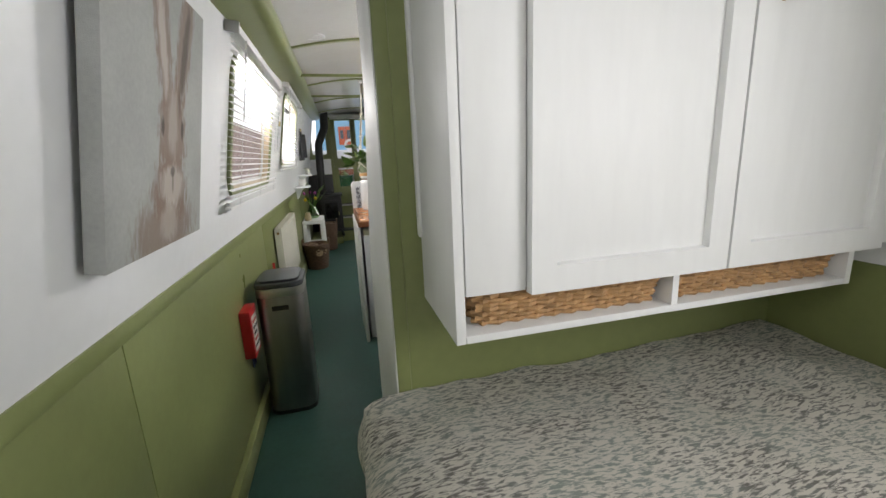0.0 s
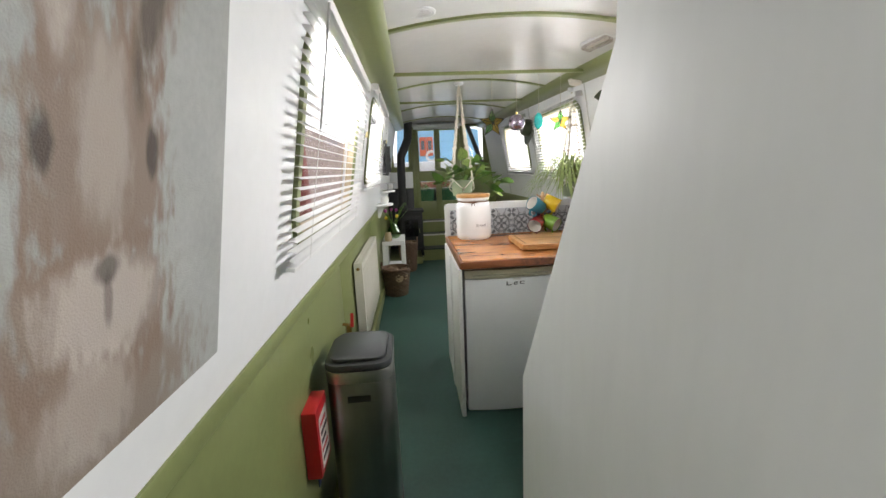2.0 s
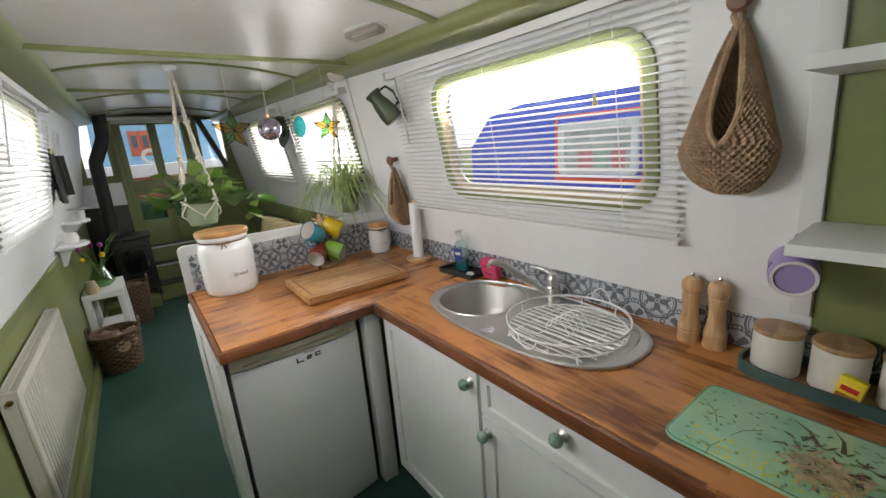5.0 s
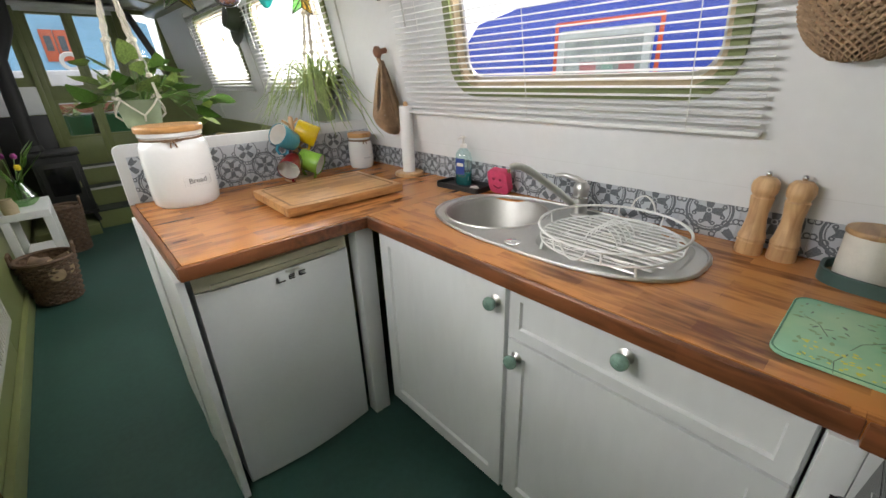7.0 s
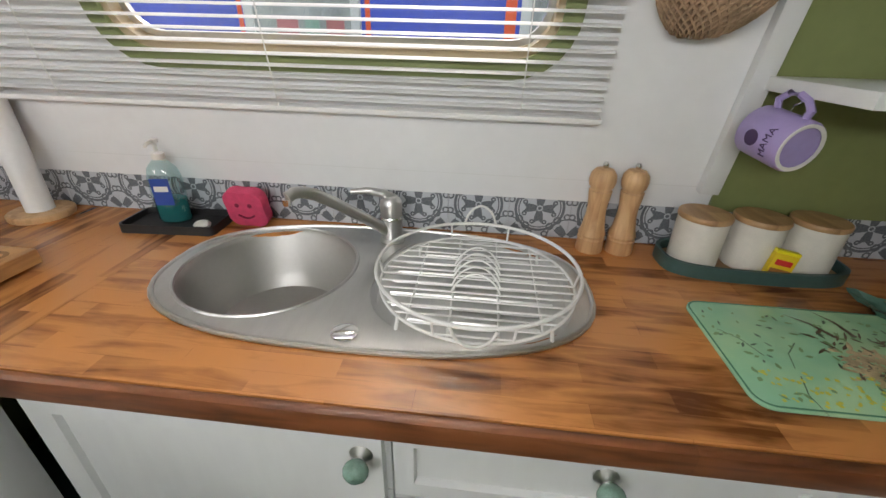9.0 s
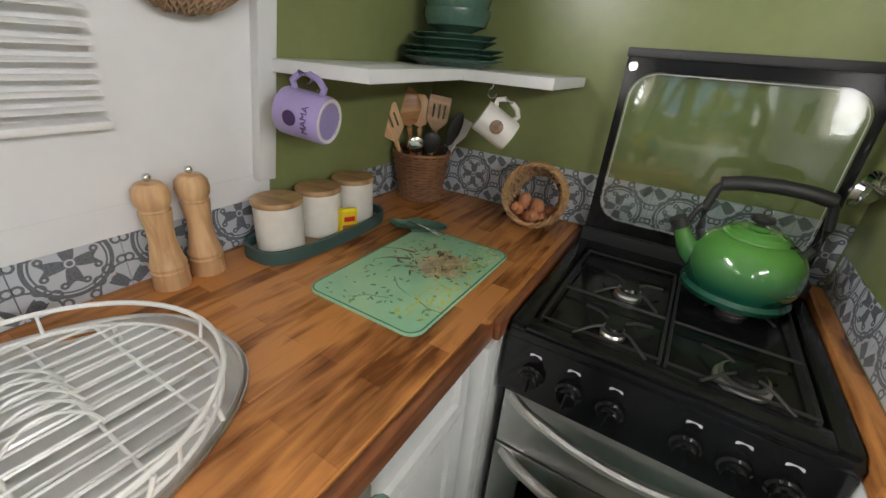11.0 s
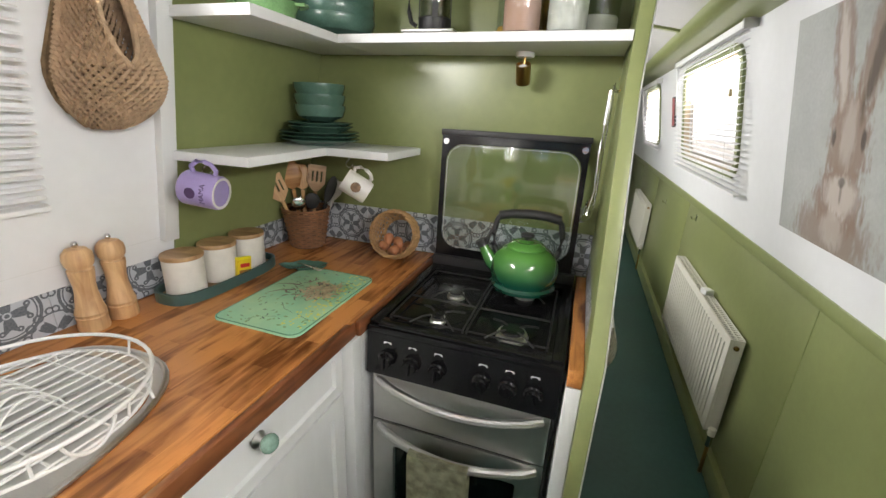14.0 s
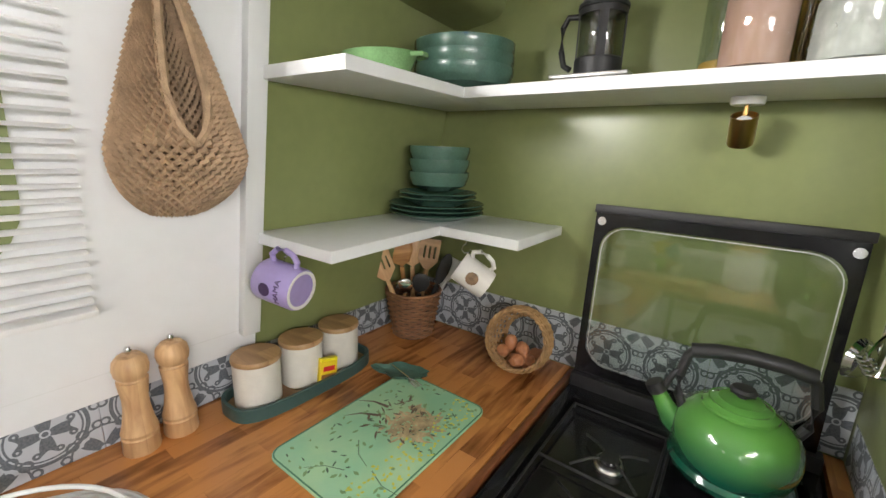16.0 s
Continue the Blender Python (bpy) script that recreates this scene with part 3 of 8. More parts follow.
# ---- patterned tiles ----
def tile_material():
    m = bpy.data.materials.new("encaustic_tile")
    m.use_nodes = True
    nt = m.node_tree
    L = nt.links
    b = nt.nodes["Principled BSDF"]
    b.inputs["Roughness"].default_value = 0.35
    tc = nt.nodes.new("ShaderNodeTexCoord")
    sep = nt.nodes.new("ShaderNodeSeparateXYZ")
    L.new(tc.outputs["Object"], sep.inputs[0])

    def op(kind, a, c=None, d=None):
        n = nt.nodes.new("ShaderNodeMath")
        n.operation = kind
        for i, v in enumerate((a, c, d)):
            if v is None:
                continue
            if isinstance(v, (int, float)):
                n.inputs[i].default_value = v
            else:
                L.new(v, n.inputs[i])
        return n.outputs[0]

    u, v = op("MULTIPLY", sep.outputs[0], 1 / 0.15), op("MULTIPLY", sep.outputs[2], 1 / 0.15)

    def polar(a, c):
        return op("SQRT", op("ADD", op("MULTIPLY", a, a), op("MULTIPLY", c, c))), op("ARCTAN2", c, a)

    def band(d, r, w):
        return op("LESS_THAN", op("ABSOLUTE", op("SUBTRACT", d, r)), w)

    def motif(a, c, r, turn):
        d, t = polar(a, c)
        lobe = op("POWER", op("ABSOLUTE", op("COSINE", op("ADD", op("MULTIPLY", t, 2.0), turn))), 0.55)
        notch = op("MULTIPLY", op("ABSOLUTE", op("COSINE", op("ADD", op("MULTIPLY", t, 6.0), turn * 3))), 0.08)
        edge = op("SUBTRACT", op("MULTIPLY", lobe, r), notch)
        return op("MULTIPLY", op("LESS_THAN", d, edge), op("GREATER_THAN", d, 0.05))

    d0, t0 = polar(u, v)
    mask = op("MAXIMUM", band(d0, 0.385, 0.022), band(d0, 0.335, 0.010))
    mask = op("MAXIMUM", mask, motif(u, v, 0.30, 0.0))
    mask = op("MAXIMUM", mask, op("LESS_THAN", d0, 0.03))
    cu = op("SUBTRACT", op("ABSOLUTE", u), 0.5)
    cv = op("SUBTRACT", op("ABSOLUTE", v), 0.5)
    dc, _ = polar(cu, cv)
    mask = op("MAXIMUM", mask, motif(cu, cv, 0.29, 1.5708))
    mask = op("MAXIMUM", mask, op("MULTIPLY", band(dc, 0.33, 0.012), op("GREATER_THAN", d0, 0.41)))
    curl, _ = polar(op("SUBTRACT", op("ABSOLUTE", u), 0.46), op("SUBTRACT", op("ABSOLUTE", v), 0.13))
    mask = op("MAXIMUM", mask, band(curl, 0.045, 0.014))
    for ax, ay, rad, wid in ((0.20, 0.31, 0.052, 0.015), (0.31, 0.20, 0.052, 0.015), (0.13, 0.45, 0.045, 0.014), (0.36, 0.36, 0.03, 0.03), (0.10, 0.24, 0.028, 0.014), (0.24, 0.10, 0.028, 0.014)):
        curl, _ = polar(op("SUBTRACT", op("ABSOLUTE", u), ax), op("SUBTRACT", op("ABSOLUTE", v), ay))
        mask = op("MAXIMUM", mask, band(curl, rad, wid))
    nz = nt.nodes.new("ShaderNodeTexNoise")
    nz.inputs["Scale"].default_value = 260
    L.new(tc.outputs["Object"], nz.inputs["Vector"])
    worn = op("MULTIPLY", mask, op("ADD", op("MULTIPLY", nz.outputs[0], 0.5), 0.62))
    mx = nt.nodes.new("ShaderNodeMixRGB")
    mx.inputs[1].default_value, mx.inputs[2].default_value = (0.50, 0.53, 0.57, 1), (0.075, 0.085, 0.10, 1)
    L.new(worn, mx.inputs[0])
    L.new(mx.outputs[0], b.inputs["Base Color"])
    return m


TILE = tile_material()
tile_mesh = {}


def tiles(parent, origin, rz, length, height):
    """A row of 15 cm tiles from origin along local x, facing local -y."""
    m = pose(*origin, 0, 0, rz)
    x = 0.0
    while x < length - 0.01:
        w = min(0.15, length - x)
        key = (round(w, 4), height)
        if key not in tile_mesh:
            bm = box(-0.0745, -0.0745 + w - 0.001, 0.0, 0.006, -0.075, -0.075 + height, 0.0008, None, 1)
            me = bpy.data.meshes.new("tile")
            bm.to_mesh(me)
            bm.free()
            me.materials.append(TILE)
            tile_mesh[key] = me
        t = new("tile", tile_mesh[key])
        t.parent = parent
        t.matrix_basis = m @ Matrix.Translation((x + 0.075, 0, 0.075))
        x += 0.15


sp = thing("splashback", "grey and white patterned tile splashback behind the worktop", "splashback", kind="structure")
tiles(sp, (1.890, 4.868, 0.9005), -90, 2.69, 0.150)
sp2 = thing("splashback", "patterned tile splashback on the green partition", "splashback", kind="structure")
tiles(sp2, (1.889, 2.168, 0.9005), 180, 1.15, 0.150)
sp3 = thing("splashback", "patterned tile strip on the wing wall beside the cooker", "splashback", kind="structure")
tiles(sp3, (0.7385, 2.18, 0.9005), 90, 0.45, 0.09)
# low screen at the back of the peninsula, tiled on the galley side
sc = thing("peninsula_screen", "low white screen board tiled on the galley side", "screen", at=(0.716, 4.876, 0.858), kind="structure")
part("board", prism(rounded(0.0, 1.174, 0.0, 0.275, 0.03), -0.026, 0.0, Matrix(((1, 0, 0, 0), (0, 0, -1, 0), (0, 1, 0, 0), (0, 0, 0, 1))), bevel=0.003), CABW, sc)
sct = thing("splashback", "patterned tile strip on the low peninsula screen", "splashback", kind="structure")
tiles(sct, (0.752, 4.869, 0.9005), 0, 1.13, 0.185)

# trim round the white side panel
tr = thing("side_trim", "white painted trim round the galley side panel", "trim", kind="structure")
part("cap", box(XR - 0.022, XR + 0.002, 2.78, 4.94, 1.052, 1.095, 0.004), CABW, tr)
part("stile", _mx(box(-2.806, -2.765, 0.05, 0.96, 0.0, 0.024, 0.003), MR), CABW, tr)
# green lining of the shelf corner
tagged(mesh_ob("shelf_corner_panel", _mx(box(-2.764, -2.162, 0.0, 0.96, 0.0, 0.006), MR), GREEN), "green gloss painted side panel in the shelf corner", "wall", kind="structure")

# ---- corner shelves ----
def corner_shelf(name, label, z, outline):
    s = thing(name, label, "shelf", group="corner shelves")
    p0_, p1_, p2_, p3_, p4_, p5_ = outline
    part("side_board", prism([p0_, p1_, p2_, p3_, (p3_[0], p0_[1])], z - 0.024, z, bevel=0.0015), CABW, s)
    part("back_board", prism([(p3_[0] - 0.0006, p0_[1]), (p3_[0] - 0.0006, p3_[1]), p4_, p5_], z - 0.024, z, bevel=0.0015), CABW, s)


def xw(z):
    return XR - 0.02 - SL * (z - 1.0)


corner_shelf("corner_shelf", "white painted lower corner shelf with mug hooks", 1.292, [(xw(1.292), 2.163), (xw(1.292), 2.776), (1.575, 2.772), (1.598, 2.415), (1.372, 2.425), (1.372, 2.163)])
corner_shelf("corner_shelf", "long white painted upper shelf above the cooker", 1.622, [(xw(1.622), 2.163), (xw(1.622), 2.776), (1.53, 2.77), (1.545, 2.412), (0.7395, 2.425), (0.7395, 2.163)])

# ---- gas cooker ----
ck = thing("gas_cooker", "black and steel gas cooker with a raised glass lid", "cooker", at=(0.779, 2.20, 0))
CW, CD = 0.50, 0.52
part("body", box(0.0, CW, 0.0, CD - 0.02, 0.15, 0.862, 0.003), BLACK, ck)
part("hob", box(-0.002, CW + 0.002, 0.03, CD + 0.012, 0.8625, 0.884, 0.006), BLACK, ck)
hobr = bmesh.new()
for a in ((0.0, 0.03), (CW - 0.03, CW), ):
    box(a[0], a[1], 0.045, CD, 0.8842, 0.893, 0.003, hobr)
box(0.03, CW - 0.03, CD - 0.03, CD + 0.008, 0.8842, 0.893, 0.003, hobr)
box(0.03, CW - 0.03, 0.045, 0.10, 0.8842, 0.893, 0.003, hobr)
part("hob_rim", hobr, BLACK, ck)
# sloping control panel
panel = [(CD - 0.019, 0.745), (CD + 0.022, 0.748), (CD + 0.012, 0.866), (CD - 0.019, 0.866)]
cpn = part("control_panel", prism(panel, 0.0, CW, Matrix(((0, 0, 1, 0), (1, 0, 0, 0), (0, 1, 0, 0), (0, 0, 0, 1))), bevel=0.003), BLACK, ck)
WMARK = mat("white_print", (0.7, 0.7, 0.7), 0.5)
tilt = Matrix.Rotation(radians(-4.8), 4, "X")
for x in (0.060, 0.120, 0.185, 0.300, 0.370, 0.440):
    km = Matrix.Translation((x, CD + 0.0175, 0.802)) @ tilt @ Matrix.Rotation(radians(-90), 4, "X")
    k = part("control_knob", lathe([(0, 0), (0.023, 0), (0.0235, 0.006), (0.019, 0.009), (0.0185, 0.018), (0.016, 0.022), (0, 0.022)], 24, m=km), BLACK, cpn)
    part("grip", _mx(box(-0.004, 0.004, -0.019, 0.019, 0.018, 0.028, 0.002), km @ Matrix.Rotation(radians(20 if x < 0.25 else -5), 4, "Z")), BLACK, k)
    pm = Matrix.Translation((x, CD + 0.0142, 0.840)) @ tilt @ Matrix.Rotation(radians(90), 4, "X") @ Matrix.Rotation(radians(180), 4, "Y")
    part("pictogram", ring_frame(-0.011, 0.011, -0.007, 0.007, 0.004, 0.0016, 0.0008, pm), WMARK, cpn)
    dots = bmesh.new()
    for a in range(200, 345, 24):
        ca, sa = math.cos(radians(a)), math.sin(radians(a))
        lathe([(0, 0.0), (0.0013, 0.0), (0.0013, 0.0008), (0, 0.0008)], 6, dots, km @ Matrix.Translation((0.028 * ca, -0.028 * sa, 0.0)))
    part("dial_marks", dots, WMARK, cpn)
# grill and oven doors
part("grill_door", box(0.012, CW - 0.012, CD - 0.019, CD + 0.008, 0.588, 0.742, 0.005), STEEL, ck, "brushed steel grill door")


def bow_handle(z, x0, x1, r=0.012):
    pts = []
    for k in range(15):
        f = k / 14
        pts.append((x0 + (x1 - x0) * f, CD + 0.006 + 0.042 * math.sin(math.pi * f) ** 0.6, z - 0.022 * math.sin(math.pi * f)))
    return tube(pts, r, 10)


part("grill_handle", bow_handle(0.722, 0.03, CW - 0.03), STEEL, ck, "curved brushed steel handle")
od = part("oven_door", holed([(0.012, 0.158), (CW - 0.012, 0.158), (CW - 0.012, 0.582), (0.012, 0.582)], [rounded(0.075, CW - 0.075, 0.225, 0.505, 0.008)], 0.027, Matrix(((1, 0, 0, 0), (0, 0, 1, CD + 0.008), (0, 1, 0, 0), (0, 0, 0, 1)))), STEEL, ck, "brushed steel oven door")
part("door_glass", box(0.074, CW - 0.074, CD - 0.012, CD - 0.006, 0.224, 0.506), glass("smoked_glass", (0.10, 0.10, 0.10)), od, "smoked glass")
part("oven_cavity", box(0.065, CW - 0.065, CD - 0.0195, CD - 0.0192, 0.22, 0.51), BLACKM, ck, "dark oven interior")
rk = bmesh.new()
for z in (0.30, 0.345, 0.39):
    tube([(0.09, CD - 0.016, z), (CW - 0.09, CD - 0.016, z)], 0.0022, 6, rk)
part("oven_rack", rk, CHROME, ck)
part("oven_handle", bow_handle(0.566, 0.03, CW - 0.03), STEEL, ck, "curved brushed steel handle")
for z in (0.5855,):
    part("door_gap", box(0.012, CW - 0.012, CD - 0.018, CD + 0.004, z - 0.0025, z + 0.0025), BLACKM, ck)


def burner(x, y, r):
    b = part("burner", lathe([(0, 0), (r * 1.15, 0), (r * 1.15, 0.006), (r, 0.010), (r, 0.016), (r * 0.9, 0.016), (0, 0.016)], 28, m=Matrix.Translation((x, y, 0.8845))), STEEL, ck, "steel burner ring")
    part("burner_cap", lathe([(0, 0.016), (r * 0.82, 0.016), (r * 0.85, 0.019), (r * 0.75, 0.023), (0, 0.024)], 28, m=Matrix.Translation((x, y, 0.8845))), BLACK, b)


BURN = [(0.335, 0.28, 0.024), (0.335, 0.445, 0.019), (0.135, 0.445, 0.036), (0.140, 0.185, 0.028)]
for x, y, r in BURN:
    burner(x, y, r)
for x0, x1 in ((0.045, 0.245), (0.255, 0.455)):
    ps = bmesh.new()
    tube([(x0, 0.13, 0.898), (x1, 0.13, 0.898), (x1, 0.485, 0.898), (x0, 0.485, 0.898)], 0.003, 6, ps, True)
    tube([(x0, 0.345, 0.898), (x1, 0.345, 0.898)], 0.003, 6, ps)
    cx = 0.335 if x0 > 0.2 else 0.135
    for cy in ((0.28 if cx > 0.2 else 0.185), 0.445):
        for a in (45, 135, 225, 315):
            ca, sa = math.cos(radians(a)), math.sin(radians(a))
            tube([(cx + 0.085 * ca, cy + 0.075 * sa, 0.898), (cx + 0.045 * ca, cy + 0.04 * sa, 0.909), (cx + 0.022 * ca, cy + 0.02 * sa, 0.909)], 0.0028, 6, ps)
    for cx2, cy2 in ((x0, 0.13), (x1, 0.13), (x0, 0.485), (x1, 0.485)):
        tube([(cx2, cy2, 0.886), (cx2, cy2, 0.898)], 0.003, 6, ps)
    part("pan_support", ps, IRON, ck, "black wire pan support")
# raised lid
lm = Matrix.Translation((0, 0.028, 0.895)) @ Matrix.Rotation(radians(3.5), 4, "X") @ Matrix(((1, 0, 0, 0), (0, 0, -1, 0), (0, 1, 0, 0), (0, 0, 0, 1)))
lid = part("glass_lid", box(0.012, CW - 0.004, 0.0, 0.47, 0.0, 0.005), glass("lid_glass", (0.93, 0.96, 0.94), 0.04, 0.09), ck, "clear glass lid, raised")
lid.data.transform(lm)
part("lid_border", holed([(0.012, 0.0), (CW - 0.004, 0.0), (CW - 0.004, 0.455), (0.012, 0.455)], [rounded(0.03, CW - 0.022, 0.06, 0.425, 0.06)], 0.0008, lm @ Matrix.Translation((0, 0, -0.0004))), BLACK, lid, "black printed border")
part("lid_line", ring_frame(0.034, CW - 0.026, 0.064, 0.421, 0.058, 0.0016, 0.0006, lm @ Matrix.Translation((0, 0, -0.0012))), WMARK, lid)
part("lid_trim", _mx(box(0.008, CW, 0.452, 0.472, -0.006, 0.010, 0.003), lm), BLACKM, lid)
for x in (0.026, CW - 0.020):
    part("lid_stud", _mx(lathe([(0, -0.003), (0.010, -0.003), (0.011, 0.0), (0.0, 0.0)], 20, m=Matrix.Translation((x, 0.432, -0.001))), lm), CHROME, lid)
part("hinge_bar", box(0.0, CW, 0.012, 0.044, 0.8845, 0.925, 0.004), BLACKM, ck)
pd = thing("plinth_drawer", "white painted plinth drawer under the cooker", "drawer", at=(0.774, 2.742, 0.0))
part("body", box(0.0, 0.51, -0.50, -0.0005, 0.004, 0.146), CABW, pd)
pf = part("drawer_front", _mx(shaker(0.51, 0.148, fr=0.032), Matrix.Translation((0.51, 0.0, 0.0)) @ Matrix.Rotation(radians(180), 4, "Z")), CABW, pd)
knob(pf, 0, 0, 0, Matrix.Translation((0.255, 0.018, 0.085)) @ Matrix.Rotation(radians(180), 4, "Z"))

# ---- fridge under the peninsula ----
fr = thing("fridge", "white undercounter fridge below the peninsula", "fridge", at=(0.744, 4.05, 0))
FWH = mat("fridge_white", (0.70, 0.72, 0.73), 0.35, var=0.03, bump=0.06, bscale=500)
part("body", box(0.0, 0.49, 0.045, 0.62, 0.012, 0.84, 0.004), FWH, fr)
# bowed door
dp = [(0.0, 0.044), (0.0, 0.018)] + [(0.49 * k / 10, 0.018 - 0.022 * math.sin(math.pi * k / 10)) for k in range(1, 10)] + [(0.49, 0.018), (0.49, 0.044)]
fd = part("door", prism(dp, 0.018, 0.79, bevel=0.003), FWH, fr)
part("door_top", prism([(x, y + (0.004 if y < 0.03 else 0)) for x, y in dp], 0.792, 0.838, bevel=0.003), mat("aged_cream_plastic", (0.55, 0.52, 0.38), 0.4, var=0.1), fd, "yellowed grip strip")
part("grip", box(0.04, 0.45, -0.006, 0.004, 0.80, 0.815, 0.002), mat("aged_cream_dark", (0.36, 0.34, 0.24), 0.5), fd)
bd = bmesh.new()
for x0, x1, z0, z1 in ((0.222, 0.228, 0.752, 0.772), (0.228, 0.25, 0.752, 0.756), (0.262, 0.266, 0.754, 0.768), (0.266, 0.282, 0.754, 0.757), (0.266, 0.282, 0.761, 0.764), (0.266, 0.282, 0.767, 0.77), (0.296, 0.30, 0.756, 0.772), (0.30, 0.318, 0.756, 0.759), (0.30, 0.318, 0.769, 0.772)):
    box(x0, x1, -0.0062, -0.0035, z0, z1, 0, bd)
part("badge", bd, BLACKM, fd, "dark maker's badge")
part("label_strip", box(0.255, 0.30, -0.0068, -0.0035, 0.780, 0.789), STEEL, fd)

# ---- sink ----
sk = thing("sink", "oblong stainless steel sink with a round bowl and drainer", "sink", at=(SX, SY, 0.9))
BYC, BR = 0.225, 0.178
rim = holed(oblong(0, 0, 0.228, 0.437), [[(0.01 + BR * math.cos(-t * math.pi / 20), BYC + BR * math.sin(-t * math.pi / 20)) for t in range(40)], oblong(0.0, -0.20, 0.185, 0.195, 40)], 0.004, Matrix.Translation((0, 0, 0.006)))
part("rim", rim, STEEL, sk)
part("raised_edge", tube([(x, y, 0.006) for x, y in oblong(0, 0, 0.222, 0.431)], 0.0045, 8, None, True), STEEL, sk)
part("bowl", lathe([(BR + 0.004, 0.006), (BR, 0.003), (BR - 0.008, -0.01), (BR - 0.02, -0.10), (BR - 0.045, -0.135), (BR - 0.09, -0.147), (0.04, -0.15), (0.0, -0.152)], 48, m=Matrix.Translation((0.01, BYC, 0))), mat("satin_bowl_steel", (0.46, 0.45, 0.43), 0.48, 1.0, var=0.05, scale=6), sk, "satin steel bowl")
part("bowl_edge", tube([(0.01 + (BR + 0.003) * math.cos(t * math.pi / 24), BYC + (BR + 0.003) * math.sin(t * math.pi / 24), 0.006) for t in range(48)], 0.0035, 6, None, True), STEEL, sk)
part("waste", lathe([(0, -0.149), (0.04, -0.149), (0.042, -0.146), (0.03, -0.1455), (0.0, -0.147)], 28, m=Matrix.Translation((0.01, BYC, 0))), CHROME, sk)
dr = bmesh.new()
dr2 = oblong(0.0, -0.20, 0.187, 0.197, 40)
vs = [dr.verts.new((x, y, 0.004)) for x, y in dr2]
vi = [dr.verts.new((x * 0.93, -0.20 + (y + 0.20) * 0.93, -0.006)) for x, y in dr2]
for k in range(40):
    dr.faces.new((vs[k], vs[(k + 1) % 40], vi[(k + 1) % 40], vi[k]))
dr.faces.new(vi)
part("drainer", dr, STEEL, sk)
for k in range(7):
    x = -0.12 + 0.04 * k
    hh = 0.16 * math.sqrt(max(0.05, 1 - (x / 0.19) ** 2))
    part("drainer_ridge", tube([(x, -0.20 - hh, -0.0055), (x, -0.20, -0.0035), (x, -0.20 + hh, -0.0055)], 0.004, 6), STEEL, sk)
part("overflow_plug", lathe([(0, 0.006), (0.022, 0.006), (0.023, 0.009), (0.017, 0.0115), (0, 0.012)], 28, m=Matrix.Translation((-0.186, 0.0, 0))), CHROME, sk)
tap = thing("mixer_tap", "brushed steel mixer tap with a long rising spout", "tap", at=(1.800, 3.492, 0.905))
part("base", lathe([(0, 0), (0.030, 0), (0.030, 0.005), (0.025, 0.011), (0.024, 0.070), (0.026, 0.088), (0.024, 0.102), (0.015, 0.113), (0.0, 0.116)], 28), STEEL, tap)
part("collar", lathe([(0.0262, 0.060), (0.0275, 0.063), (0.0262, 0.066)], 28), CHROME, tap)
part("spout", tube([(-0.012, 0.010, 0.030), (-0.035, 0.028, 0.056), (-0.070, 0.058, 0.093), (-0.108, 0.090, 0.131), (-0.138, 0.115, 0.158), (-0.158, 0.132, 0.170), (-0.172, 0.144, 0.172), (-0.182, 0.152, 0.166)], 0.0125, 14, None, False, 0.0115), STEEL, tap)
part("aerator", lathe([(0, -0.006), (0.008, -0.006), (0.009, 0.006), (0, 0.006)], 14, m=Matrix.Translation((-0.183, 0.153, 0.158))), CHROME, tap)
part("lever", tube([(0.004, -0.004, 0.104), (-0.006, 0.018, 0.120), (-0.016, 0.050, 0.128), (-0.024, 0.085, 0.126)], 0.0125, 12, None, False, 0.006), STEEL, tap)

# ---- dish rack on the drainer ----
rkk = thing("dish_rack", "round white wire dish rack standing on the drainer", "dish rack", at=(1.603, 3.285, 0.90))
RR = 0.187


def circle(r, z, n=48):
    return [(r * math.cos(2 * math.pi * k / n), r * math.sin(2 * math.pi * k / n), z) for k in range(n)]


part("top_ring", tube(circle(RR, 0.068), 0.0036, 8, None, True), WIRE, rkk)
part("lower_ring", tube(circle(RR - 0.006, 0.035), 0.0028, 8, None, True), WIRE, rkk)
for k in range(15):
    y = -0.168 + 0.024 * k
    h = math.sqrt(max(0.0, (RR - 0.006) ** 2 - y * y))
    part("wire", tube([(y, -h, 0.036), (y, h, 0.036)], 0.0019, 6), WIRE, rkk)
for x in (-0.11, -0.04, 0.04, 0.11):
    h = math.sqrt((RR - 0.006) ** 2 - x * x)
    part("cross_wire", tube([(-h, x, 0.033), (h, x, 0.033)], 0.0023, 6), WIRE, rkk)
for k in range(5):
    y = -0.05 + 0.025 * k
    part("plate_arch", tube([(y, -0.045 + 0.0075 * j, 0.036 + 0.042 * math.sin(math.pi * j / 12) ** 0.7) for j in range(13)], 0.0019, 6), WIRE, rkk)
for a in (20, 90, 160, 200, 270, 340):
    ca, sa = math.cos(radians(a)), math.sin(radians(a))
    part("upright", tube([(RR * ca, RR * sa, 0.068), ((RR - 0.006) * ca, (RR - 0.006) * sa, 0.035)], 0.0022, 6), WIRE, rkk)
for a in (45, 135, 225, 315):
    ca, sa = math.cos(radians(a)), math.sin(radians(a))
    part("foot", tube([((RR - 0.01) * ca, (RR - 0.01) * sa, 0.036), ((RR - 0.004) * ca, (RR - 0.004) * sa, 0.004)], 0.0032, 8), WIRE, rkk)
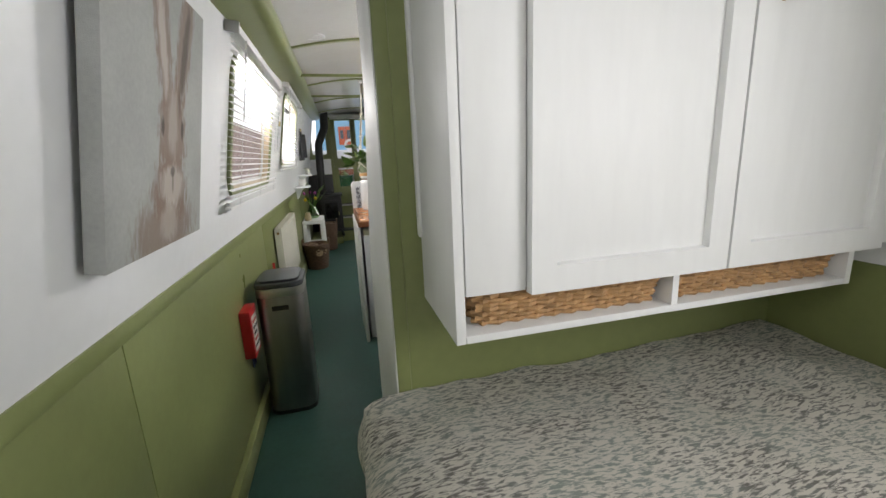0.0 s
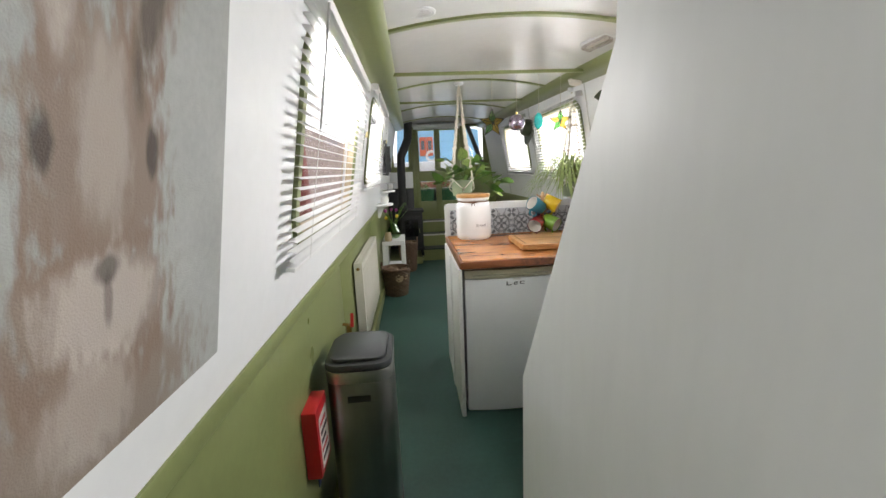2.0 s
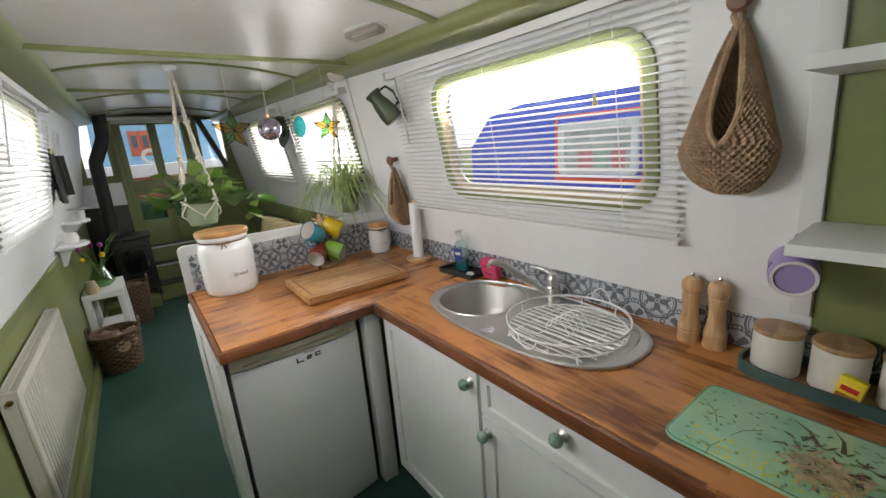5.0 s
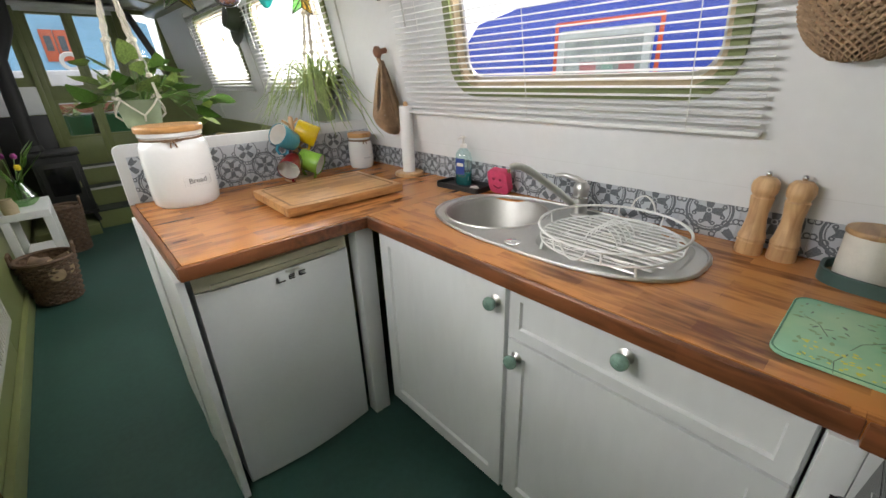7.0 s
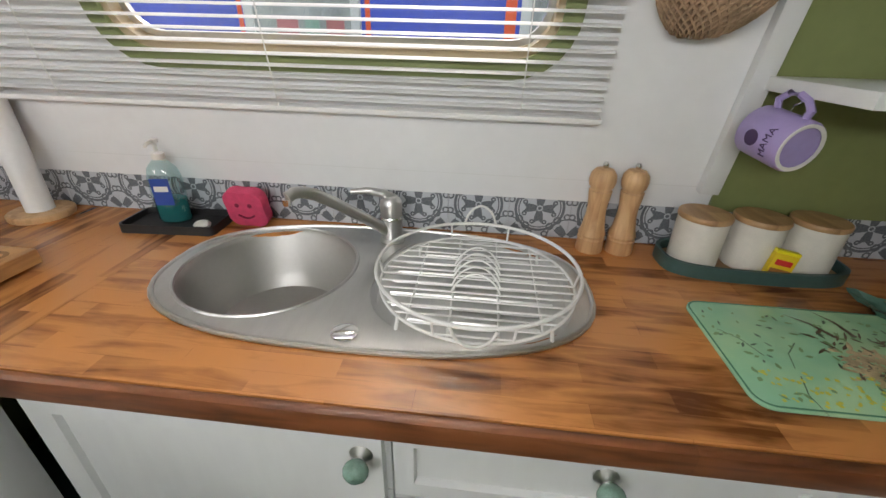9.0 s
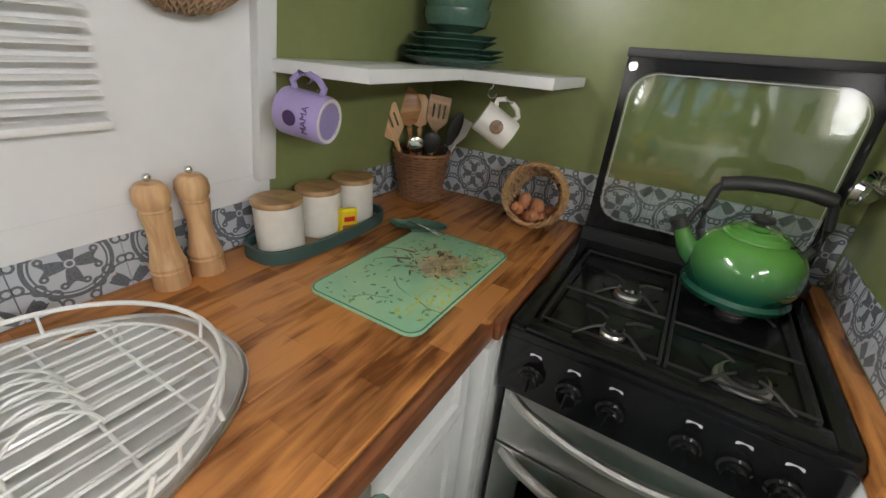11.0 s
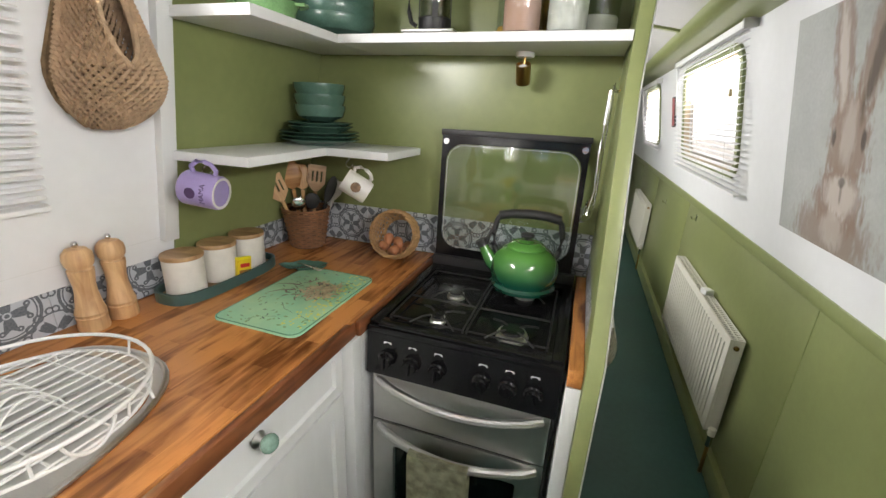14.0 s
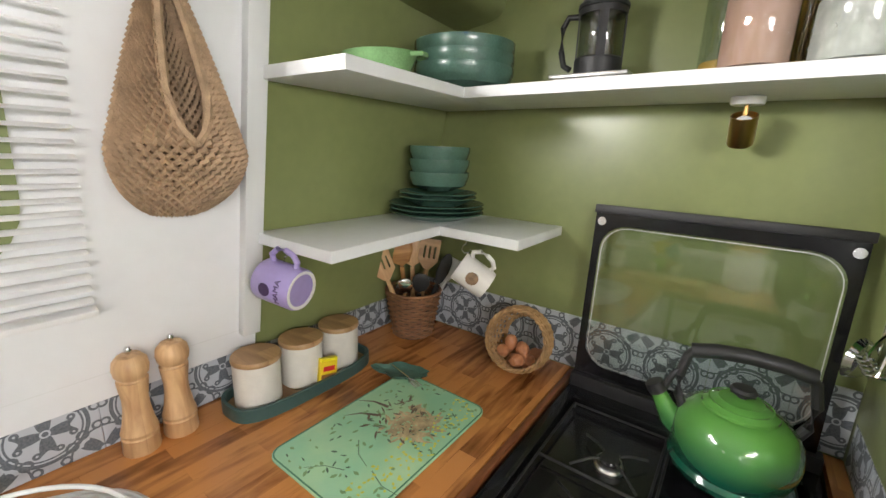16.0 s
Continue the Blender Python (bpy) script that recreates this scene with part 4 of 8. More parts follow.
for s in (-1, 1):
    pts = [(s * (RR + 0.002), -0.035 + 0.0058 * j, 0.068 + (0.042 if s > 0 else -0.034) * math.sin(math.pi * j / 12) ** 0.6) for j in range(13)]
    part("handle", tube(pts, 0.0026, 6), WIRE, rkk)


# ---- along the back of the worktop ----
def pepper_mill(x, y, rz):
    p = thing("pepper_mill", "turned beech pepper mill with a steel top nut", "mill", at=(x, y, 0.9), rz=rz, group="pair of mills")
    part("body", lathe([(0, 0), (0.030, 0), (0.031, 0.004), (0.0295, 0.03), (0.031, 0.033), (0.029, 0.036), (0.0295, 0.04), (0.031, 0.043), (0.026, 0.06), (0.0215, 0.09), (0.021, 0.11), (0.0245, 0.14), (0.025, 0.148), (0, 0.148)], 28), BEECH, p)
    part("head", lathe([(0, 0.1485), (0.0235, 0.1485), (0.022, 0.152), (0.027, 0.16), (0.029, 0.172), (0.027, 0.186), (0.019, 0.196), (0.006, 0.199), (0, 0.199)], 28), BEECH, p)
    part("nut", lathe([(0, 0.199), (0.004, 0.199), (0.0065, 0.203), (0.0065, 0.207), (0.004, 0.212), (0, 0.213)], 16), CHROME, p)


pepper_mill(1.839, 3.024, 0)
pepper_mill(1.840, 2.955, 60)

ct = thing("canister_tray", "oval dark teal tray with a wooden base", "tray", at=(1.803, 2.690, 0.9))
part("base", prism(oblong(0, 0, 0.070, 0.182, 48, 3.2), 0.0, 0.008), ACACIA, ct, "brown wooden base")
part("wall", holed(oblong(0, 0, 0.078, 0.19, 48, 3.2), [oblong(0, 0, 0.0705, 0.1825, 48, 3.2)], 0.03, Matrix.Translation((0, 0, 0.03))), mat("teal_metal", (0.045, 0.095, 0.088), 0.4), ct)
CANW = mat("speckled_stoneware", (0.66, 0.63, 0.57), 0.5, var=0.08, scale=30)
for y in (0.118, 0.003, -0.112):
    c = thing("canister", "cream stoneware canister with a wooden lid", "canister", at=(1.803, 2.690 + y, 0.9085), group="canisters on the tray")
    part("jar", lathe([(0, 0), (0.046, 0), (0.05, 0.004), (0.0505, 0.10), (0.049, 0.104), (0.044, 0.104), (0.044, 0.01), (0, 0.01)], 36), CANW, c)
    part("lid", lathe([(0, 0.1045), (0.052, 0.1045), (0.053, 0.107), (0.053, 0.113), (0.051, 0.116), (0, 0.1165)], 36), ACACIA, c, "round wooden lid")
sy = mat("yellow_card", (0.75, 0.55, 0.02), 0.45, var=0.08)
pk = thing("stock_packet", "small yellow food packet leaning on a canister", "packet", m=pose(1.742, 2.668, 0.9088, 4, -8, 80))
part("box", box(-0.022, 0.022, -0.008, 0.008, 0.0, 0.058, 0.001), sy, pk)
part("flap", box(-0.022, 0.022, -0.008, 0.008, 0.0582, 0.0655, 0.001), mat("yellow_bright", (0.85, 0.72, 0.02), 0.4), pk)
part("label_bar", box(-0.019, 0.019, 0.0081, 0.009, 0.004, 0.026), mat("brown_print", (0.30, 0.12, 0.03), 0.5), pk, "brown printed panel")
part("label_bar", box(-0.015, 0.015, 0.0081, 0.009, 0.034, 0.046), RED, pk, "red printed bar")

# glass worktop saver with a painted leafy pattern
MATG = bpy.data.materials.new("printed_glass")
MATG.use_nodes = True
nt = MATG.node_tree
bs = nt.nodes["Principled BSDF"]
bs.inputs["Roughness"].default_value = 0.08
tc = nt.nodes.new("ShaderNodeTexCoord")
vo, no = nt.nodes.new("ShaderNodeTexNoise"), nt.nodes.new("ShaderNodeTexNoise")
vo.inputs["Scale"].default_value, vo.inputs["Detail"].default_value = 9, 5
no.inputs["Scale"].default_value, no.inputs["Detail"].default_value = 4, 2
r1 = nt.nodes.new("ShaderNodeValToRGB")
r1.color_ramp.elements[0].position, r1.color_ramp.elements[1].position = 0.40, 0.72
r1.color_ramp.elements[0].color, r1.color_ramp.elements[1].color = (0.30, 0.58, 0.38, 1), (0.46, 0.66, 0.40, 1)
for n in (vo, no):
    nt.links.new(tc.outputs["Object"], n.inputs["Vector"])
nt.links.new(vo.outputs[0], r1.inputs[0])
nt.links.new(r1.outputs[0], bs.inputs["Base Color"])
gm = thing("worktop_saver", "mint green glass worktop saver with a leafy print", "chopping board", at=(1.508, 2.694, 0.9005))
part("glass_sheet", prism(rounded(-0.128, 0.128, -0.196, 0.196, 0.028), 0.0, 0.006, bevel=0.0015), MATG, gm)
part("glass_edge", ring_frame(-0.1265, 0.1265, -0.1945, 0.1945, 0.027, 0.003, 0.0004, Matrix.Translation((0, 0, 0.0068))), mat("glass_edge_green", (0.10, 0.25, 0.16), 0.1), gm)
rng = random.Random(7)
PRINT = [mat("print_dark_leaf", (0.06, 0.12, 0.07), 0.3), mat("print_mid_leaf", (0.16, 0.30, 0.12), 0.3), mat("print_yellow", (0.60, 0.58, 0.06), 0.3), mat("print_tan", (0.42, 0.33, 0.19), 0.3, var=0.5, scale=60), mat("print_umber", (0.10, 0.07, 0.04), 0.3, var=0.5, scale=60)]


def leaf_print(b, x, y, a, l, w, z):
    ca, sa = math.cos(a), math.sin(a)
    pts = [(0, 0), (0.35, 0.5), (0.7, 0.4), (1, 0), (0.7, -0.4), (0.35, -0.5)]
    b.faces.new([b.verts.new((x + l * p * ca - w * q * sa, y + l * p * sa + w * q * ca, z)) for p, q in pts])


def printed(name, count, mi, xr, yr, l, w, label):
    b = bmesh.new()
    for _ in range(count):
        leaf_print(b, rng.uniform(*xr), rng.uniform(*yr), rng.uniform(0, 6.28), l * rng.uniform(0.6, 1.4), w * rng.uniform(0.7, 1.3), 0.0073 + rng.uniform(0, 0.0004))
    o = part(name, b, PRINT[mi], gm, label)
    o["kind"] = "stuff"


printed("dark_leaves", 46, 0, (-0.115, 0.10), (-0.175, 0.18), 0.012, 0.0045, "printed dark leaves")
printed("green_leaves", 85, 1, (-0.118, 0.10), (-0.185, 0.18), 0.012, 0.006, "printed green leaves")
printed("yellow_flowers", 120, 2, (-0.118, -0.05), (-0.188, 0.16), 0.007, 0.006, "printed yellow flowers")
printed("brown_print", 160, 3, (-0.075, 0.012), (-0.09, 0.0), 0.026, 0.007, "printed tan brush strokes")
printed("umber_print", 50, 4, (-0.04, 0.05), (-0.10, 0.02), 0.022, 0.005, "printed dark brush strokes")
for k, (x, y, a) in enumerate(((0.045, -0.02, 0.5), (0.05, -0.055, 0.15), (0.02, 0.06, 2.4), (-0.06, 0.10, 2.8), (-0.02, 0.13, 0.4))):
    b = tube([(x, y, 0.0071), (x + 0.04 * math.cos(a), y + 0.04 * math.sin(a), 0.0071), (x + 0.075 * math.cos(a + 0.2), y + 0.075 * math.sin(a + 0.2), 0.0071)], 0.0011 if k > 1 else 0.005, 5, None, False, 0.0006)
    for v in b.verts:
        v.co.z = 0.0071 + 0.05 * (v.co.z - 0.0071)
    part("stem_print", b, PRINT[4 if k < 2 else 0], gm)

sr = thing("spoon_rest", "dark green leaf-shaped spoon rest with a fork on it", "spoon rest", m=pose(1.63, 2.515, 0.9075, 0, 0, 25))
lf = bmesh.new()
out = []
for k in range(24):
    t = 2 * math.pi * k / 24
    r = 0.05 * (1 + 0.12 * math.cos(5 * t)) * (1.35 if abs(math.cos(t)) > 0.9 else 1)
    out.append((r * 1.15 * math.cos(t), r * 0.75 * math.sin(t)))
vo_, vi_ = [lf.verts.new((x, y, 0.012)) for x, y in out], [lf.verts.new((x * 0.7, y * 0.7, 0.003)) for x, y in out]
vb_ = [lf.verts.new((x * 0.75, y * 0.75, 0.0)) for x, y in out]
for k in range(24):
    lf.faces.new((vo_[k], vo_[(k + 1) % 24], vi_[(k + 1) % 24], vi_[k]))
    lf.faces.new((vb_[k], vb_[(k + 1) % 24], vo_[(k + 1) % 24], vo_[k]))
lf.faces.new(vi_)
lf.faces.new(vb_[::-1])
part("leaf_dish", lf, TEAL, sr)
fk = thing("fork", "stainless steel fork lying on the spoon rest", "fork", m=pose(1.625, 2.525, 0.9125, 0, -3, 160))
part("handle", tube([(-0.06, 0, 0.004), (0.0, 0, 0.008), (0.045, 0, 0.010)], 0.0028, 8), CHROME, fk)
for y in (-0.008, -0.0027, 0.0027, 0.008):
    part("tine", tube([(0.045, 0, 0.010), (0.06, y, 0.009), (0.095, y, 0.011)], 0.0013, 5), CHROME, fk)


# ---- woven things ----
def weave(rad, z0, z1, rows, stakes, r=0.0034, amp=0.0035, pts=None):
    """Rows of withies woven in and out round upright stakes."""
    b = bmesh.new()
    n = pts or stakes * 2
    for k in range(rows):
        z = z0 + (z1 - z0) * (k + 0.5) / rows
        R = rad(z)
        tube([((R + amp * math.cos(stakes * a / 2 * 1.0 + math.pi * (k % 2))) * math.cos(a), (R + amp * math.cos(stakes * a / 2 + math.pi * (k % 2))) * math.sin(a), z) for a in [2 * math.pi * j / n for j in range(n)]], r, 5, b, True)
    return b


def stakes_mesh(rad, z0, z1, stakes, r=0.002):
    b = bmesh.new()
    for j in range(stakes):
        a = 2 * math.pi * (j + 0.5) / stakes
        tube([(rad(z0 + (z1 - z0) * f) * math.cos(a), rad(z0 + (z1 - z0) * f) * math.sin(a), z0 + (z1 - z0) * f) for f in (0, 0.5, 1)], r, 5, b)
    return b


def round_basket(name, label, m, r0, r1, h, material, rows, stakes, r=0.0034, group=""):
    bk = thing(name, label, "basket", m=m, group=group)
    rad = lambda z: r0 + (r1 - r0) * (z / h)
    part("woven_side", weave(rad, 0.004, h - 0.006, rows, stakes, r, r), material, bk)["kind"] = "stuff"
    part("stakes", stakes_mesh(rad, 0.002, h, stakes, r * 0.6), material, bk)["kind"] = "stuff"
    # lining coloured dark to stand for the shade inside the basket
    part("lining", lathe([(0, 0.0), (r0 * 0.97, 0.0), (r1 * 0.965, h - 0.01), (r1 * 0.955, h - 0.01), (r0 * 0.95, 0.006), (0, 0.006)], 28), WICKERD, bk, "dark lining for the shade inside")
    part("rim", tube(circle(r1, h, 32), r * 1.5, 6, None, True), material, bk)
    return bk


up = round_basket("utensil_basket", "round tan wicker pot full of cooking utensils", pose(1.786, 2.292, 0.9), 0.062, 0.086, 0.148, mat("reddish_wicker", (0.25, 0.115, 0.055), 0.6, var=0.3, scale=30, bump=0.3, bscale=150), 16, 22, 0.0033)


def utensil(name, label, material, x, y, lean, side, head, L=0.24, turn=38):
    """A utensil that leans back by lean and sideways by side."""
    u = thing(name, label, "utensil", m=pose(1.786, 2.292, 0.916, 0, 0, turn) @ pose(x, y, 0) @ pose(0, 0, 0, 0, side, 0) @ pose(0, 0, 0, lean, 0, 0) @ Matrix.Scale(1.17, 4), group="utensils in the pot")
    part("handle", tube([(0, 0, 0.0), (0, 0, L - 0.02)], 0.0065, 8), material, u)
    part("head", head, material, u)


def slice_head(w, h, slots, L=0.22):
    holes = [rounded(-w / 2 + 0.010 + i * 0.014, -w / 2 + 0.015 + i * 0.014, 0.03, h - 0.02, 0.002) for i in range(slots)]
    return holed([(-0.008, 0.0), (-w / 2, 0.025), (-w / 2, h), (w / 2, h), (w / 2, 0.025), (0.008, 0)], holes, 0.006, Matrix.Translation((0, 0.003, L)) @ Matrix(((1, 0, 0, 0), (0, 0, 1, 0), (0, 1, 0, 0), (0, 0, 0, 1))))


def spoon_head(w, h, L=0.21):
    b = lathe([(0, 0), (w * 0.3, h * 0.12), (w / 2, h * 0.45), (w * 0.46, h * 0.75), (w * 0.25, h * 0.95), (0, h)], 18)
    for v in b.verts:
        v.co.y *= 0.18
    b.transform(Matrix.Translation((0, 0, L)))
    return b


utensil("spatula", "slotted wooden spatula standing in the pot", BEECH, 0.018, 0.012, 0, 21, slice_head(0.062, 0.085, 2, 0.150), 0.170)
utensil("wooden_spoon", "wooden spoon standing in the wicker pot", BAMBOO, 0.012, -0.018, 3, 8, spoon_head(0.072, 0.098, 0.170), 0.190)
utensil("wooden_spoon", "wooden serving spoon standing in the wicker pot", BEECH, 0.0, -0.030, 4, 2, spoon_head(0.060, 0.085, 0.165), 0.185)
utensil("wooden_fork", "dark wooden fork standing in the wicker pot", ACACIA, -0.012, -0.020, 3, -8, slice_head(0.056, 0.085, 3, 0.165), 0.185)
utensil("black_ladle", "black nylon ladle standing in the wicker pot", BLACKM, -0.006, 0.024, -5, -6, spoon_head(0.048, 0.055, 0.115), 0.130)
utensil("black_turner", "black nylon turner standing in the wicker pot", BLACKM, -0.020, 0.006, 0, -20, spoon_head(0.034, 0.095, 0.135), 0.155)
utensil("steel_ladle", "small steel measuring spoon hooked over the pot", CHROME, 0.010, 0.035, -9, 5, spoon_head(0.044, 0.044, 0.118), 0.132)
utensil("grey_spatula", "grey silicone spatula standing in the pot", GREY, -0.028, -0.012, 2, -25, slice_head(0.036, 0.065, 0, 0.150), 0.170)

EGM = Matrix.Translation((1.415, 2.275, 0.989)) @ Matrix.Rotation(radians(8), 4, "Z") @ Matrix.Rotation(radians(-74), 4, "X")
eg = thing("egg_basket", "open-ended barrel-shaped wicker basket of brown eggs", "basket", m=EGM)


def egg_rad(z):
    """Girth of the barrel along its axis: wide at the mouth and middle, closing behind."""
    return 0.086 * math.sqrt(max(0.1, 1 - ((z - 0.008) / 0.100) ** 2))


part("woven_side", weave(egg_rad, -0.062, 0.046, 15, 30, 0.0034, 0.0026), WICKER, eg)["kind"] = "stuff"
part("stakes", stakes_mesh(egg_rad, -0.062, 0.046, 30, 0.0020), WICKER, eg)["kind"] = "stuff"
for z in (0.047, -0.063):
    for ph in (0.0, math.pi):
        part("braided_rim", tube([((egg_rad(z) + 0.0032 * math.cos(14 * a + ph)) * math.cos(a), (egg_rad(z) + 0.0032 * math.cos(14 * a + ph)) * math.sin(a), z + 0.0032 * math.sin(14 * a + ph)) for a in [2 * math.pi * q / 112 for q in range(112)]], 0.0034, 6, None, True), WICKER, eg)
EGG = mat("brown_egg_shell", (0.50, 0.21, 0.10), 0.5, var=0.15, scale=40)
for k, (x, y, z) in enumerate(((-0.030, 0.002, -0.060), (0.012, 0.006, -0.066), (0.042, 0.010, -0.045), (-0.010, 0.030, -0.050), (-0.034, -0.034, -0.050), (0.006, -0.036, -0.062), (0.028, -0.004, -0.020), (-0.012, 0.004, -0.026))):
    e = mesh_ob("egg", lathe([(0, -0.022), (0.012, -0.018), (0.0185, -0.006), (0.019, 0.004), (0.014, 0.018), (0.006, 0.026), (0, 0.0275)], 18), EGG)
    e.matrix_basis = Matrix.Translation((1.415, 2.275, 0.989)) @ pose(x, y, z, 70 + 50 * k, 30 * k, 35 * k) @ Matrix.Scale(0.95, 4)
    tagged(e, "brown hen's egg in the wicker basket", "egg", "eggs in the basket")

# ---- kettle ----
KET = bpy.data.materials.new("green_enamel_gradient")
KET.use_nodes = True
nt = KET.node_tree
bs = nt.nodes["Principled BSDF"]
bs.inputs["Roughness"].default_value, bs.inputs["Coat Weight"].default_value = 0.16, 0.7
tc, sx, rp = nt.nodes.new("ShaderNodeTexCoord"), nt.nodes.new("ShaderNodeSeparateXYZ"), nt.nodes.new("ShaderNodeValToRGB")
nt.links.new(tc.outputs["Object"], sx.inputs[0])
mr = nt.nodes.new("ShaderNodeMapRange")
mr.inputs["From Min"].default_value, mr.inputs["From Max"].default_value = 0.0, 0.14
nt.links.new(sx.outputs[2], mr.inputs[0])
nt.links.new(mr.outputs[0], rp.inputs[0])
rp.color_ramp.elements[0].position, rp.color_ramp.elements[1].position = 0.25, 0.85
rp.color_ramp.elements[0].color, rp.color_ramp.elements[1].color = (0.004, 0.075, 0.045, 1), (0.075, 0.245, 0.045, 1)
nt.links.new(rp.outputs[0], bs.inputs["Base Color"])
kt = thing("kettle", "green enamel stovetop kettle with a black handle", "kettle", m=pose(0.932, 2.378, 0.9125, 0, 0, 8) @ Matrix.Diagonal((1.03, 1.03, 1.03, 1)))
part("body", lathe([(0, 0), (0.080, 0.0), (0.094, 0.006), (0.097, 0.016), (0.091, 0.024), (0.098, 0.045), (0.100, 0.065), (0.096, 0.09), (0.084, 0.112), (0.064, 0.126), (0.055, 0.128), (0, 0.128)], 48), KET, kt)
ld = part("lid", lathe([(0.058, 0.1285), (0.057, 0.133), (0.048, 0.140), (0.046, 0.1395), (0.034, 0.1455), (0.032, 0.145), (0.02, 0.149), (0, 0.150)], 40), KET, kt)
part("lid_knob", lathe([(0, 0.149), (0.007, 0.15), (0.007, 0.156), (0.019, 0.159), (0.021, 0.164), (0.017, 0.169), (0, 0.1705)], 24), BLACKM, ld, "black round knob")
sp_ = part("spout", tube([(0.075, 0.0, 0.055), (0.10, 0, 0.075), (0.115, 0, 0.10), (0.130, 0, 0.125)], 0.026, 16, None, False, 0.0125), KET, kt)
part("whistle", tube([(0.126, 0, 0.12), (0.137, 0, 0.137)], 0.0165, 14), BLACKM, sp_, "black whistle cap")
part("whistle_lever", tube([(0.118, 0, 0.128), (0.112, 0, 0.150), (0.104, 0, 0.168), (0.098, 0, 0.172)], 0.006, 8), BLACKM, sp_)
for s in (-1, 1):
    part("handle_arm", tube([(s * 0.082, 0, 0.100), (s * 0.094, 0, 0.125), (s * 0.098, 0, 0.165), (s * 0.090, 0, 0.205), (s * 0.076, 0, 0.222)], 0.0085, 10), BLACKM, kt)
part("grip", tube([(-0.086, 0, 0.216), (-0.05, 0, 0.224), (0, 0, 0.227), (0.05, 0, 0.224), (0.086, 0, 0.216)], 0.0135, 14), BLACKM, kt, "black moulded grip")

# ---- tea towel over the oven handle ----
TOWEL = mat("sage_print_cloth", (0.36, 0.36, 0.24), 0.9, var=0.55, scale=38, bump=0.4, bscale=500)
tw = bmesh.new()
cols, prof_t = 15, [(0.030, -0.150), (0.034, -0.08), (0.038, -0.03), (0.0455, 0.0), (0.052, 0.013), (0.062, 0.016), (0.0715, 0.010), (0.074, -0.02), (0.072, -0.07), (0.070, -0.13), (0.071, -0.195)]
grid = []
for i in range(cols):
    f = i / (cols - 1)
    wob = 0.0025 * math.sin(f * 9) + 0.0015 * math.sin(f * 23)
    grid.append([tw.verts.new((0.19 + 0.165 * f, y + wob * (1 if z < -0.02 else 0.2), z - 0.014 * math.sin(math.pi * (0.2 + 0.6 * f)))) for y, z in prof_t])
for a, c in zip(grid, grid[1:]):
    for k in range(len(prof_t) - 1):
        tw.faces.new((a[k], a[k + 1], c[k + 1], c[k]))
bmesh.ops.solidify(tw, geom=tw.faces[:], thickness=0.0022)
towel = thing("tea_towel", "sage green leaf-print tea towel hung on the oven handle", "tea towel", at=(0.779, 2.20 + CD - 0.0, 0.560))
part("cloth", tw, TOWEL, towel)

# ---- things on the shelves ----
def mug(name, label, m, r, h, material, parts=True, hr=0.62, group=""):
    """A mug with its axis along z and its handle towards +x."""
    g = thing(name, label, "mug", m=m, group=group)
    part("cup", lathe([(0, 0.004), (r * 0.82, 0.004), (r * 0.84, 0), (r * 0.95, 0.0), (r, 0.006), (r, h - 0.003), (r * 0.975, h), (r * 0.93, h - 0.003), (r * 0.92, 0.012), (0, 0.01)], 36), material, g)
    part("handle", tube([(r * 0.95, 0, h * 0.82), (r * 1.3, 0, h * 0.88), (r * 1.62, 0, h * 0.72), (r * 1.66, 0, h * 0.5), (r * 1.55, 0, h * 0.3), (r * 1.25, 0, h * 0.16), (r * 0.95, 0, h * 0.2)], 0.0062, 8), material, g)
    return g


HOOK = mat("steel_cup_hook", (0.6, 0.6, 0.6), 0.25, 1.0)


def cup_hook(x, y, z):
    h = mesh_ob("cup_hook", tube([(0, 0, 0.0), (0, 0, -0.008), (0.008, 0, -0.014), (0.010, 0, -0.024), (0.003, 0, -0.032), (-0.008, 0, -0.030), (-0.011, 0, -0.022)], 0.0016, 6), HOOK)
    h.matrix_basis = pose(x, y, z, 0, 0, 40)
    tagged(h, "small steel cup hook under the shelf", "hook", "cup hooks")


cup_hook(1.718, 2.768, 1.268)
cup_hook(1.515, 2.415, 1.268)
# mugs hang by the handle: handle up, base turned to the galley
lm_ = mug("mug", "lilac glazed mug hung from a shelf hook", pose(1.718, 2.782, 1.200, 0, 0, 14) @ pose(0, 0, 0, 0, 82, 0) @ pose(0, 0, -0.046, 0, 0, 180), 0.044, 0.092, LILAC)
DPRINT = mat("dark_purple_print", (0.05, 0.02, 0.09), 0.4)
WRAP = Matrix(((0, 0, 1, 0), (1, 0, 0, 0), (0, 1, 0, 0), (0, 0, 0, 1)))
for i, ch in enumerate("MAMA"):
    text_mesh("letter", ch, 0.018, Matrix.Rotation(radians(246 + 17 * i), 4, "Z") @ Matrix.Translation((0.0442, 0, 0.026)) @ WRAP, DPRINT, lm_, depth=0.0005)
part("motif", lathe([(0, 0), (0.014, 0), (0.014, 0.0006), (0, 0.0006)], 16, m=Matrix.Rotation(radians(268), 4, "Z") @ Matrix.Translation((0.0436, 0, 0.056)) @ Matrix.Rotation(radians(90), 4, "Y")), DPRINT, lm_, "dark printed motif")
wm_ = mug("mug", "white china mug with a brown print hung from a shelf hook", pose(1.515, 2.375, 1.17, 0, 0, 25) @ pose(0, 0, 0, 0, 58, 0) @ pose(0, 0, -0.045, 0, 0, 180), 0.039, 0.09, CERAM)
